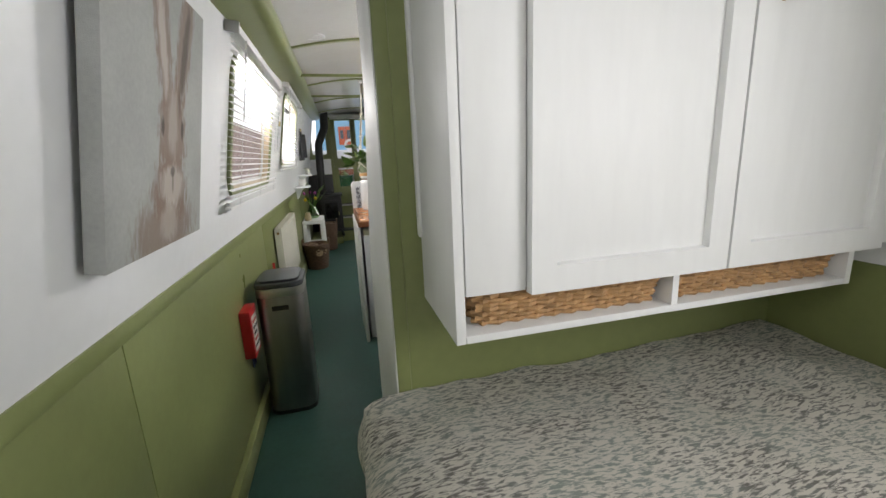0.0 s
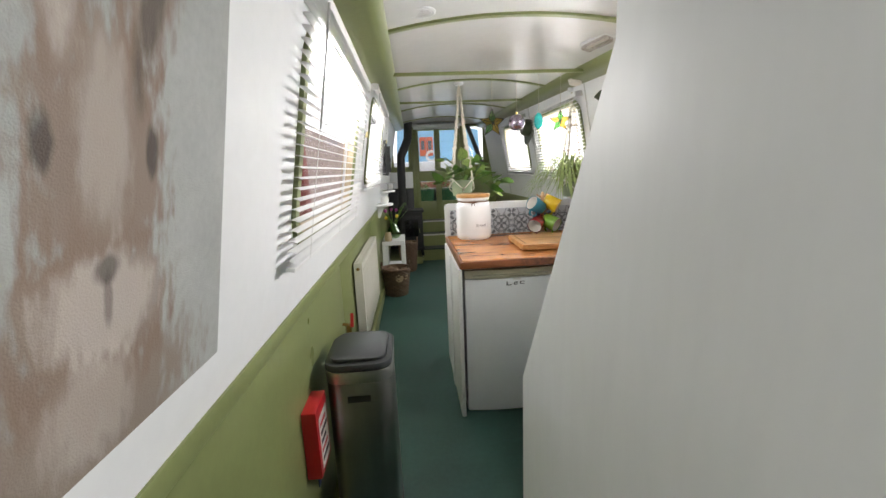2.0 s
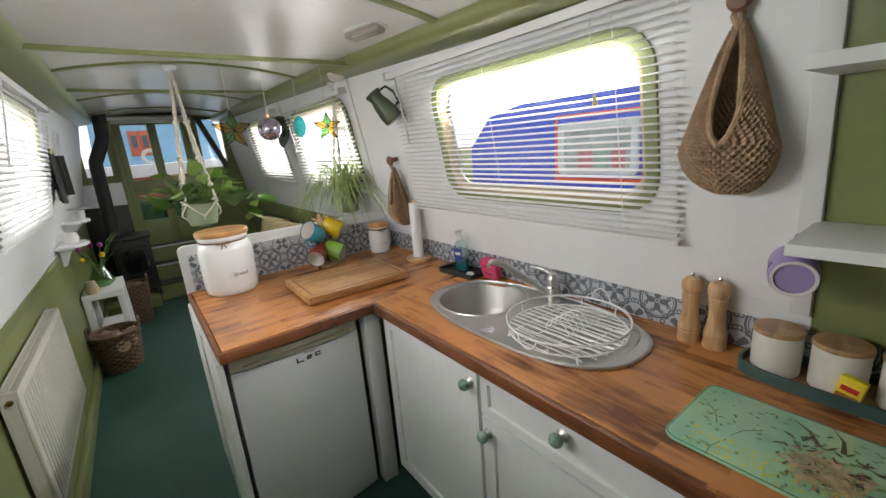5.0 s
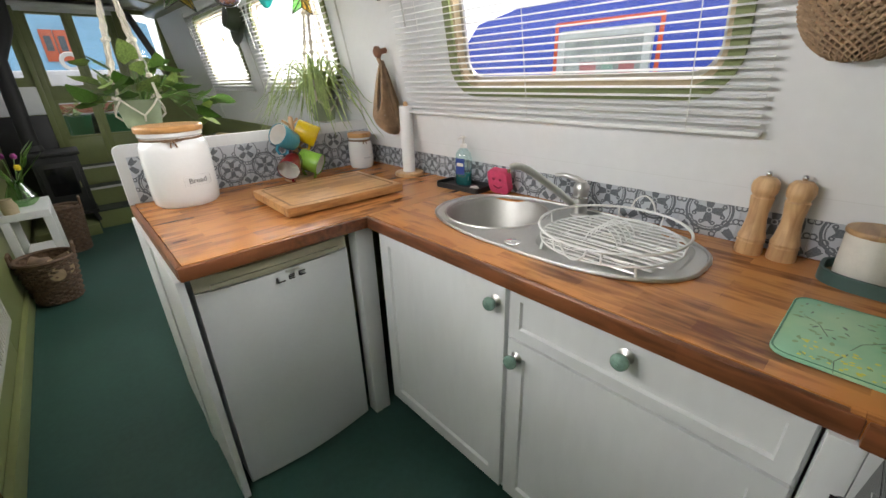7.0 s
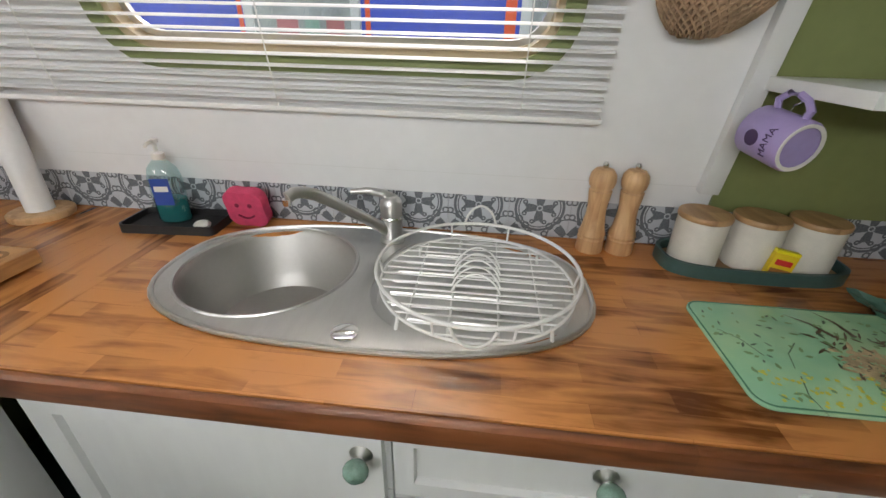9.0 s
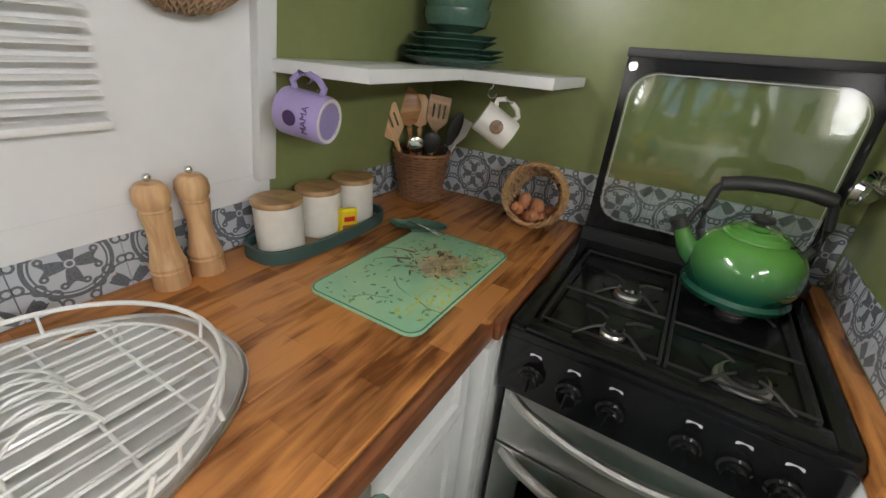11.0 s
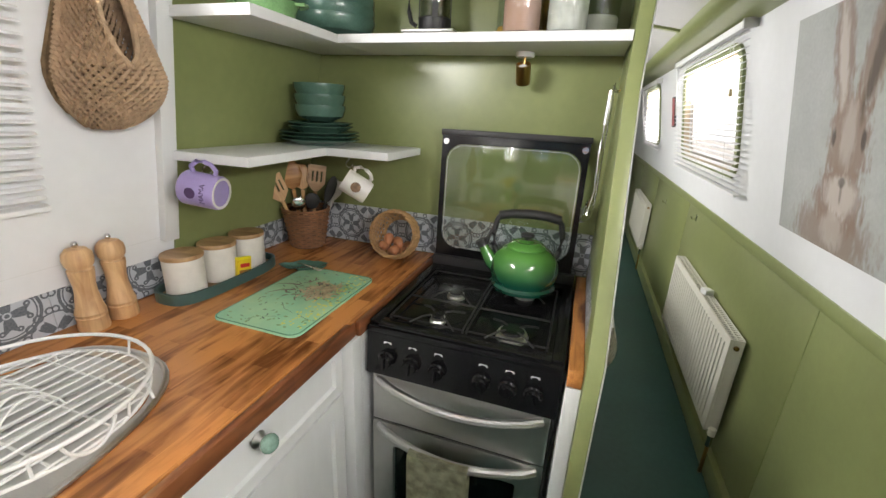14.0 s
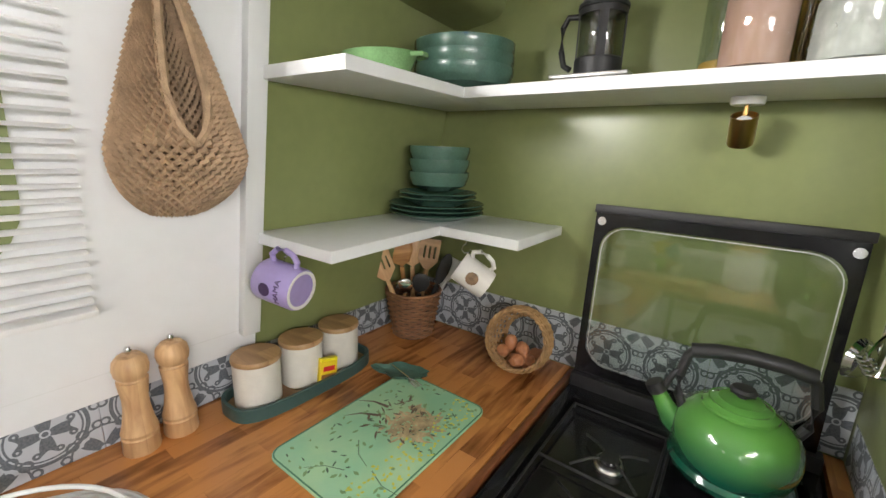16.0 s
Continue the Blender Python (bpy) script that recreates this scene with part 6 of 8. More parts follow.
# ---- crocheted hanging pods ----
def jute_pod(m, w, d, h, rows, label, loops=36, r=0.0052):
    p = thing("hanging_basket", label, "hanging basket", m=m, group="crocheted pods")

    def shape(f):
        half = w / 2 * (math.sqrt(max(0.02, 1 - (1 - f / 0.3) ** 2)) if f < 0.3 else max(0.06, (1 - (f - 0.3) / 0.7) ** 0.8))
        gap = 0 if f < 0.36 else radians(27) * min(1.0, ((f - 0.36) / 0.2)) ** 0.6 + radians(12) * max(0.0, f - 0.6) / 0.4
        return half, gap

    b = bmesh.new()
    for k in range(rows):
        f = (k + 0.5) / rows
        half, gap = shape(f)
        dep = d * (half / (w / 2))
        n = loops * 2
        pts = []
        for j in range(n + 1):
            t = math.pi / 2 + gap + (2 * math.pi - 2 * gap) * j / n
            bump = 0.0042 * math.cos(math.pi * j + math.pi * (k % 2))
            y = math.sin(t)
            yy = (0.5 + 0.5 * y) * dep
            pts.append(((half + bump) * math.cos(t), yy + bump * (1 if y > 0 else 0) + 0.006, f * h + 0.0046 * math.cos(math.pi * j + math.pi * (k % 2))))
        if gap < 1e-6:
            tube(pts[:-1], r * (1.0 if f > 0.02 else 0.7), 5, b, True)
        else:
            tube(pts, r, 5, b)
    part("crochet", b, JUTE, p)["kind"] = "stuff"
    # rim along the mouth
    left, right = [], []
    for k in range(14):
        f = 0.36 + 0.63 * k / 13
        half, gap = shape(f)
        dep = d * (half / (w / 2))
        t = math.pi / 2 + gap
        left.append((half * math.cos(t), (0.5 + 0.5 * math.sin(t)) * dep + 0.008, f * h))
        right.append((-half * math.cos(t), (0.5 + 0.5 * math.sin(t)) * dep + 0.008, f * h))
    part("mouth_edge", tube(left[::-1] + right, r * 1.25, 6), JUTE, p)
    # inner surface in a darker jute, painting the shade inside the pod
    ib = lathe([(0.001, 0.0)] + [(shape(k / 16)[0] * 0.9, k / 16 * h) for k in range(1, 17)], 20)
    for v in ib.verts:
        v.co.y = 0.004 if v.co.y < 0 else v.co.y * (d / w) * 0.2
    part("inside", ib, mat("jute_shadow_side", (0.20, 0.13, 0.07), 0.95, var=0.4, scale=60, bump=0.6, bscale=300), p, "inner face with shade put into its colour")
    part("strap", tube([(0.0, 0.02, h * 0.96), (0.012, 0.02, h * 1.04), (0.004, 0.022, h * 1.13), (-0.008, 0.02, h * 1.06), (0.0, 0.018, h * 0.97)], r * 1.3, 6), JUTE, p)
    part("peg", lathe([(0, 0), (0.012, 0), (0.012, 0.035), (0.024, 0.04), (0.026, 0.05), (0.018, 0.058), (0, 0.06)], 20, m=Matrix.Translation((0, -0.025, h * 1.12)) @ Matrix.Rotation(radians(-90), 4, "X")), mat("peg_wood", (0.20, 0.09, 0.05), 0.5), p, "turned wooden peg")
    return p


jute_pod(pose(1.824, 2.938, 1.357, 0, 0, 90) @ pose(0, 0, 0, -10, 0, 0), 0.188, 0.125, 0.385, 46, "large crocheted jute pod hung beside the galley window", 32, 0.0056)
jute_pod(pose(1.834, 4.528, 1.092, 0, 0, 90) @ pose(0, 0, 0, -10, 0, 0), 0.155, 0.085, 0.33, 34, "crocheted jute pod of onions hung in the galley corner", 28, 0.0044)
# green enamel jug on the wall
jg = thing("enamel_jug", "dark green enamel jug hung by its handle on the wall", "jug", m=Matrix(((-0.624, 0.57, -0.468, 1.668), (0.456, 0.78, 0.342, 4.400), (-0.6, 0.0, 0.8, 1.722), (0, 0, 0, 1))) @ Matrix.Scale(0.86, 4))
JUGM = mat("dark_green_enamel", (0.040, 0.055, 0.030), 0.35, var=0.2)
jb = lathe([(0, 0), (0.05, 0), (0.058, 0.01), (0.06, 0.05), (0.05, 0.11), (0.04, 0.15), (0.042, 0.17), (0.05, 0.19), (0.0485, 0.19), (0.038, 0.15), (0.048, 0.10), (0, 0.012)], 36)
jb.transform(Matrix.Translation((0, 0, -0.10)))
part("body", jb, JUGM, jg)
part("handle", tube([(-0.045, 0, 0.075), (-0.085, 0, 0.07), (-0.10, 0, 0.02), (-0.09, 0, -0.03), (-0.058, 0, -0.05)], 0.007, 8), JUGM, jg)
part("wall_strap", tube([(-0.10, 0, 0.02), (-0.05, 0.04, -0.17)], 0.005, 6), BLACKM, jg, "dark hanging strap")

# ---- hanging ornaments on the rail ----
RZ = 1.940


def ornament_line(x, z1, o):
    part("s_hook", tube([(0.004, 0, 0.022), (-0.004, 0, 0.016), (0.004, 0, 0.0), (0, 0, -0.012)], 0.0013, 6, None), HOOK, o)
    part("cord", tube([(0, 0, -0.01), (0, 0, z1)], 0.0012, 6), ROPE, o)


STAR = [glass("amber_glass", (0.96, 0.80, 0.36), 0.1, 0.06), glass("green_glass", (0.48, 0.78, 0.40), 0.1, 0.06)]
LEAD = mat("dark_leading", (0.03, 0.035, 0.02), 0.5, 0.6)


def star(x, size, turn):
    o = thing("glass_star", "stained glass star in green and amber on a rail hook", "ornament", at=(x, 4.62, RZ), rz=turn, group="hanging ornaments")
    zc = -0.290
    ornament_line(x, zc + size, o)
    tips, ins = [], []
    for k in range(5):
        a, c = radians(90 + 72 * k), radians(126 + 72 * k)
        tips.append((size * math.cos(a), size * math.sin(a) + zc))
        ins.append((size * 0.45 * math.cos(c), size * 0.45 * math.sin(c) + zc))
    for k in range(5):
        for j, q in enumerate(((tips[k], ins[k]), (ins[k - 1], tips[k]))):
            b = bmesh.new()
            pts = [(q[0][0], 0, q[0][1]), (q[1][0], 0, q[1][1])]
            f = [b.verts.new(p) for p in (*pts, (0, -0.018, zc))] + [b.verts.new(p) for p in ((0, 0.018, zc),)]
            b.faces.new((f[0], f[1], f[2]))
            b.faces.new((f[1], f[0], f[3]))
            part("glass_piece", b, STAR[1 if k in (0, 2) else 0], o)
        lead = tube([(tips[k][0], 0, tips[k][1]), (ins[k][0], 0, ins[k][1]), (tips[(k + 1) % 5][0], 0, tips[(k + 1) % 5][1])], 0.0022, 6)
        tube([(tips[k][0], 0, tips[k][1]), (0, -0.018, zc)], 0.0018, 5, lead)
        tube([(ins[k][0], 0, ins[k][1]), (0, -0.018, zc)], 0.0018, 5, lead)
        part("leading", lead, LEAD, o)


star(1.020, 0.088, 12)
star(1.462, 0.070, -15)
ob_ = thing("glass_ball", "mirrored purple and silver glass ball on a cord", "ornament", at=(1.178, 4.62, RZ), group="hanging ornaments")
ornament_line(1.178, -0.235, ob_)
part("ball", lathe([(0, -0.052)] + [(0.052 * math.sin(math.pi * k / 16), -0.052 * math.cos(math.pi * k / 16)) for k in range(1, 16)] + [(0, 0.052)], 36, m=Matrix.Translation((0, 0, -0.290))), mat("mirrored_purple_glass", (0.42, 0.36, 0.46), 0.08, 0.9, var=0.9, scale=22, stretch=(1, 1, 0.35)), ob_)
part("cap", lathe([(0.008, 0), (0.009, 0.012), (0, 0.014)], 14, m=Matrix.Translation((0, 0, -0.240))), BRASS, ob_)
oe = thing("glass_egg", "turquoise textured glass egg on a cord", "ornament", at=(1.32, 4.62, RZ), group="hanging ornaments")
ornament_line(1.32, -0.235, oe)
part("egg", lathe([(0, -0.05)] + [(0.029 * math.sin(math.pi * k / 14), -0.05 * math.cos(math.pi * k / 14)) for k in range(1, 14)] + [(0, 0.05)], 28, m=Matrix.Translation((0, 0, -0.285))), mat("turquoise_glass", (0.01, 0.36, 0.34), 0.1, var=0.4, scale=40, bump=0.6, bscale=90, coat=0.6), oe)


# ---- plants in macrame hangers ----
def macrame(parent, ztop, rpot, ztoppot, zbot):
    for k in range(4):
        a = radians(45 + 90 * k)
        x, y = math.cos(a), math.sin(a)
        top = [(0.006 * x, 0.006 * y, ztop - 0.02)]
        n = 14
        for j in range(1, n + 1):
            f = j / n
            rr = 0.01 + (rpot + 0.006) * f ** 1.3
            top.append((rr * x, rr * y, ztop - 0.02 + (ztoppot - ztop + 0.02) * f))
        part("cord", tube(top, 0.0075, 8), ROPE, parent)
        for ph in (0.0, math.pi):
            part("twisted_cord", tube([(p[0] + 0.0075 * math.cos(2.2 * q + ph), p[1] + 0.0075 * math.sin(2.2 * q + ph), p[2]) for q, p in enumerate(top[1:])], 0.0055, 6), ROPE, parent)
        for j in (5, 9, 12):
            part("knot", lathe([(0, -0.016), (0.015, -0.007), (0.015, 0.007), (0, 0.016)], 8, m=Matrix.Translation(top[j])), ROPE, parent)
        for s in (-1, 1):
            a2 = a + s * radians(45)
            part("net_cord", tube([(rpot * 1.03 * math.cos(a + s * radians(45) * f), rpot * 1.03 * math.sin(a + s * radians(45) * f), ztoppot + (zbot - ztoppot) * 0.55 * f) for f in (0, 0.33, 0.66, 1)] + [(rpot * 0.35 * math.cos(a2), rpot * 0.35 * math.sin(a2), zbot - 0.005), (0, 0, zbot - 0.012)], 0.0048, 6), ROPE, parent)
    part("gathering", lathe([(0.004, ztop - 0.05), (0.016, ztop - 0.045), (0.014, ztop - 0.02), (0.006, ztop - 0.01), (0.005, ztop)], 12), ROPE, parent)


def pot_mesh(r, h, z):
    return lathe([(0, z), (r * 0.72, z), (r * 0.78, z + 0.006), (r, z + h), (r * 0.95, z + h), (r * 0.9, z + h - 0.02), (0, z + h - 0.02)], 32)


def heart_leaf():
    """A pointed heart-shaped leaf, folded along its rib, 1 long."""
    b = bmesh.new()
    outl = [(0.0, 0.0), (0.30, -0.10), (0.44, 0.12), (0.40, 0.42), (0.22, 0.78), (0.0, 1.0)]
    rib = [b.verts.new((0, y, -0.06 * math.sin(y * 3))) for y in (0, 0.12, 0.42, 0.75, 1.0)]
    for s in (-1, 1):
        o = [b.verts.new((s * x, y, 0.10 * abs(x) - 0.10 * y * y)) for x, y in outl[1:5]]
        b.faces.new((rib[0], o[0], o[1], rib[1]))
        b.faces.new((rib[1], o[1], o[2], rib[2]))
        b.faces.new((rib[2], o[2], o[3], rib[3]))
        b.faces.new((rib[3], o[3], rib[4]))
    bmesh.ops.solidify(b, geom=b.faces[:], thickness=0.008)
    me = bpy.data.meshes.new("leaf")
    bmesh.ops.recalc_face_normals(b, faces=b.faces[:])
    b.to_mesh(me)
    b.free()
    me.shade_smooth()
    return me


LEAFME = [heart_leaf(), heart_leaf()]
LEAFME[0].materials.append(LEAF)
LEAFME[1].materials.append(mat("pale_leaf", (0.26, 0.36, 0.10), 0.4, var=0.5, scale=12))


def pothos(x, y, z, zt, n=54, seed=1):
    p = thing("hanging_plant", "trailing heart-leaved pothos in a sage pot and macrame hanger", "plant", at=(x, y, z), group="plants in macrame")
    part("pot", pot_mesh(0.100, 0.135, 0.0), POTG, p)
    part("soil", lathe([(0, 0.116), (0.090, 0.116), (0, 0.122)], 24), SOIL, p)
    macrame(p, zt - z, 0.104, 0.138, 0.0)
    r = random.Random(seed)
    for k in range(n):
        a, reach, up_ = r.uniform(0, 6.28), r.uniform(0.05, 0.20), r.uniform(0.01, 0.20)
        if k % 4 == 0:
            a, reach, up_ = r.uniform(-0.9, 0.6), r.uniform(0.16, 0.38), r.uniform(-0.16, 0.08)
        tip = Vector((reach * math.cos(a), reach * math.sin(a), 0.125 + up_))
        base = Vector((0.03 * math.cos(a), 0.03 * math.sin(a), 0.11))
        mid = (base + tip) / 2 + Vector((0, 0, 0.05 + 0.3 * abs(up_)))
        part("stem", tube([base, mid, tip], 0.0018, 5), LEAF, p)
        lf_ = new("leaf", LEAFME[r.random() < 0.4])
        lf_.parent = p
        s = r.uniform(0.07, 0.125)
        lf_.matrix_basis = Matrix.LocRotScale(tip, Euler((radians(r.uniform(-35, 60)), radians(r.uniform(-35, 35)), a - math.pi / 2 + r.uniform(-0.7, 0.7))), (s, s, s))
    return p


def spider(x, y, z, zt, n=170, seed=2):
    p = thing("hanging_plant", "bushy striped spider plant in a sage pot and macrame hanger", "plant", at=(x, y, z), group="plants in macrame")
    part("pot", pot_mesh(0.078, 0.115, 0.0), POTG, p)
    part("soil", lathe([(0, 0.096), (0.072, 0.096), (0, 0.10)], 24), SOIL, p)
    macrame(p, zt - z, 0.082, 0.118, 0.0)
    r = random.Random(seed)
    b = bmesh.new()
    for k in range(n):
        a, L, lift = r.uniform(0, 6.28), r.uniform(0.22, 0.52), r.uniform(0.10, 0.26)
        w = r.uniform(0.004, 0.007)
        prev = None
        for j in range(9):
            f = j / 8
            rad = 0.02 + L * 0.75 * f
            zz = 0.10 + lift * math.sin(math.pi * min(1, f * 1.15) * 0.8) - L * 0.75 * f * f * (0.30 + 0.62 * ((k * 7) % 5) / 5)
            ww = w * (1 - f ** 3) + 0.0004
            ca, sa = math.cos(a + 0.25 * f), math.sin(a + 0.25 * f)
            row = [b.verts.new((rad * ca - ww * sa, rad * sa + ww * ca, zz + 0.002)), b.verts.new((rad * ca, rad * sa, zz)), b.verts.new((rad * ca + ww * sa, rad * sa - ww * ca, zz + 0.002))]
            if prev:
                b.faces.new((prev[0], prev[1], row[1], row[0]))
                b.faces.new((prev[1], prev[2], row[2], row[1]))
            prev = row
    o = part("foliage", b, LEAFP, p, "arching striped leaves")
    o["kind"] = "stuff"
    return p


pothos(0.925, 5.50, 1.145, zedge(5.5) + arch(0.925) - 0.02)
spider(1.735, 5.10, 1.13, zedge(5.1) - 0.078)
for x, y, z in ((0.925, 5.50, zedge(5.5) + arch(0.925) + 0.002), (1.735, 5.10, zedge(5.1) - 0.062)):
    cr = mesh_ob("ceiling_rose", lathe([(0, -0.022), (0.030, -0.022), (0.038, -0.012), (0.040, 0), (0, 0)], 24), CABW)
    cr.matrix_basis = pose(x, y, z)
    tagged(cr, "white round ceiling boss with a plant hook", "hook", "plant hooks")

# ---- ceiling fittings ----
def downlight(x, y):
    d = thing("downlight", "round recessed white downlight with a mesh lens", "downlight", at=(x, y, zedge(y) + arch(x) + 0.002), group="ceiling downlights")
    part("bezel", lathe([(0.040, -0.006), (0.052, -0.008), (0.058, -0.004), (0.058, 0.0), (0.040, 0.0)], 36), CABW, d)
    part("lens", lathe([(0, -0.004), (0.040, -0.004), (0.040, 0.0), (0, 0.0)], 32), mat("frosted_mesh", (0.55, 0.55, 0.55), 0.3, var=0.3, scale=120), d, "frosted mesh lens")


downlight(1.47, 3.70)
downlight(0.56, 3.70)
downlight(1.0, 6.8)
tl = thing("tube_light", "oblong clear ceiling light fitting", "ceiling light", m=pose(1.47, 4.13, zedge(4.13) + arch(1.47) - 0.002, 0, 14, 12))
part("base", box(-0.032, 0.032, -0.10, 0.10, -0.012, 0.0, 0.004), CABW, tl)
part("cover", box(-0.028, 0.028, -0.095, 0.095, -0.036, -0.0125, 0.010), glass("fluted_cover", (0.85, 0.80, 0.78), 0.2, 0.25), tl, "clear ribbed cover")
part("tube", tube([(0, -0.08, -0.02), (0, 0.08, -0.02)], 0.007, 8), CERAM, tl)


def alarm(m):
    a = thing("smoke_alarm", "round cream smoke alarm under the cornice", "smoke alarm", m=m, group="smoke alarms")
    part("base", lathe([(0, -0.008), (0.048, -0.008), (0.05, -0.004), (0.05, 0), (0, 0)], 36), RADW, a)
    part("cover", lathe([(0, -0.034), (0.03, -0.034), (0.042, -0.026), (0.044, -0.0085), (0, -0.0085)], 36), RADW, a)


alarm(pose(0.33, 1.93, zedge(1.93) - 0.060, 0, -9, 0))
alarm(pose(1.655, 4.86, zedge(4.86) - 0.050, 0, 6, 0))

# ---- corridor and bedroom ----
pic = thing("canvas_picture", "grey canvas with plain brown painted shapes on the corridor wall", "picture")


def painted(name, ground, shapes):
    """Canvas paint: soft-edged brushed ellipses of colour over a mottled ground."""
    m = mat(name, ground, 0.75, var=0.14, scale=7, bump=0.3, bscale=500)
    nt = m.node_tree
    b = nt.nodes["Principled BSDF"]
    tc = nt.nodes.new("ShaderNodeTexCoord")
    nz = nt.nodes.new("ShaderNodeTexNoise")
    nz.inputs["Scale"].default_value, nz.inputs["Detail"].default_value = 38, 10
    stroke = nt.nodes.new("ShaderNodeMapping")
    stroke.inputs["Scale"].default_value = (1, 2.0, 0.7)
    nt.links.new(tc.outputs["Object"], stroke.inputs[0])
    nt.links.new(stroke.outputs[0], nz.inputs["Vector"])
    color = b.inputs["Base Color"].links[0].from_socket
    for cy, ch, ry, rz, turn, soft, most, paint in shapes:
        mv = nt.nodes.new("ShaderNodeVectorMath")
        mv.operation = "SUBTRACT"
        nt.links.new(tc.outputs["Object"], mv.inputs[0])
        mv.inputs[1].default_value = ML @ Vector((cy, ch, 0.054))
        ro = nt.nodes.new("ShaderNodeVectorRotate")
        ro.rotation_type = "X_AXIS"
        ro.inputs["Angle"].default_value = radians(turn)
        nt.links.new(mv.outputs[0], ro.inputs["Vector"])
        sc_ = nt.nodes.new("ShaderNodeVectorMath")
        sc_.operation = "MULTIPLY"
        sc_.inputs[1].default_value = (0, 1 / ry, 1 / rz)
        nt.links.new(ro.outputs[0], sc_.inputs[0])
        ln = nt.nodes.new("ShaderNodeVectorMath")
        ln.operation = "LENGTH"
        nt.links.new(sc_.outputs[0], ln.inputs[0])
        wob = nt.nodes.new("ShaderNodeMath")
        wob.operation = "MULTIPLY_ADD"
        nt.links.new(nz.outputs[0], wob.inputs[0])
        wob.inputs[1].default_value = 1.3
        nt.links.new(ln.outputs["Value"], wob.inputs[2])
        mr = nt.nodes.new("ShaderNodeMapRange")
        mr.interpolation_type = "SMOOTHSTEP"
        mr.inputs["From Min"].default_value, mr.inputs["From Max"].default_value = 1.62 - soft * 0.6, 1.62 + soft * 0.6
        mr.inputs["To Min"].default_value, mr.inputs["To Max"].default_value = most, 0.0
        nt.links.new(wob.outputs[0], mr.inputs[0])
        mx = nt.nodes.new("ShaderNodeMixRGB")
        mx.inputs[2].default_value = (*paint, 1)
        nt.links.new(mr.outputs[0], mx.inputs[0])
        nt.links.new(color, mx.inputs[1])
        color = mx.outputs[0]
    nt.links.new(color, b.inputs["Base Color"])
    return m


PX = 2.345
TAN, PALE, UMBER = (0.225, 0.155, 0.115), (0.52, 0.47, 0.43), (0.045, 0.034, 0.028)
part("canvas", _mx(box(2.034, 2.560, 0.140, 0.728, 0.020, 0.054, 0.002), ML), painted("canvas_paint", (0.36, 0.37, 0.355), [
    (PX - 0.03, 0.17, 0.17, 0.10, 0, 0.5, 0.75, TAN), (PX - 0.01, 0.27, 0.10, 0.09, 0, 0.4, 0.8, TAN), (PX, 0.40, 0.080, 0.14, 0, 0.35, 0.85, TAN),
    (PX - 0.062, 0.62, 0.042, 0.17, -11, 0.5, 0.8, TAN), (PX + 0.072, 0.62, 0.044, 0.17, 15, 0.5, 0.8, TAN),
    (PX - 0.060, 0.61, 0.020, 0.12, -11, 0.7, 0.7, PALE), (PX + 0.074, 0.60, 0.018, 0.13, 15, 0.7, 0.65, UMBER),
    (PX, 0.285, 0.065, 0.05, 0, 0.5, 0.7, PALE), (PX - 0.02, 0.20, 0.05, 0.05, 0, 0.6, 0.5, PALE), (PX, 0.43, 0.030, 0.08, 0, 0.6, 0.45, PALE),
    (PX, 0.318, 0.014, 0.012, 0, 0.7, 0.7, UMBER), (PX, 0.290, 0.005, 0.022, 0, 0.7, 0.5, UMBER),
    (PX - 0.060, 0.42, 0.009, 0.022, 0, 0.6, 0.8, UMBER), (PX + 0.060, 0.42, 0.009, 0.022, 0, 0.6, 0.8, UMBER)]), pic, "soft brushed paint on grey canvas")


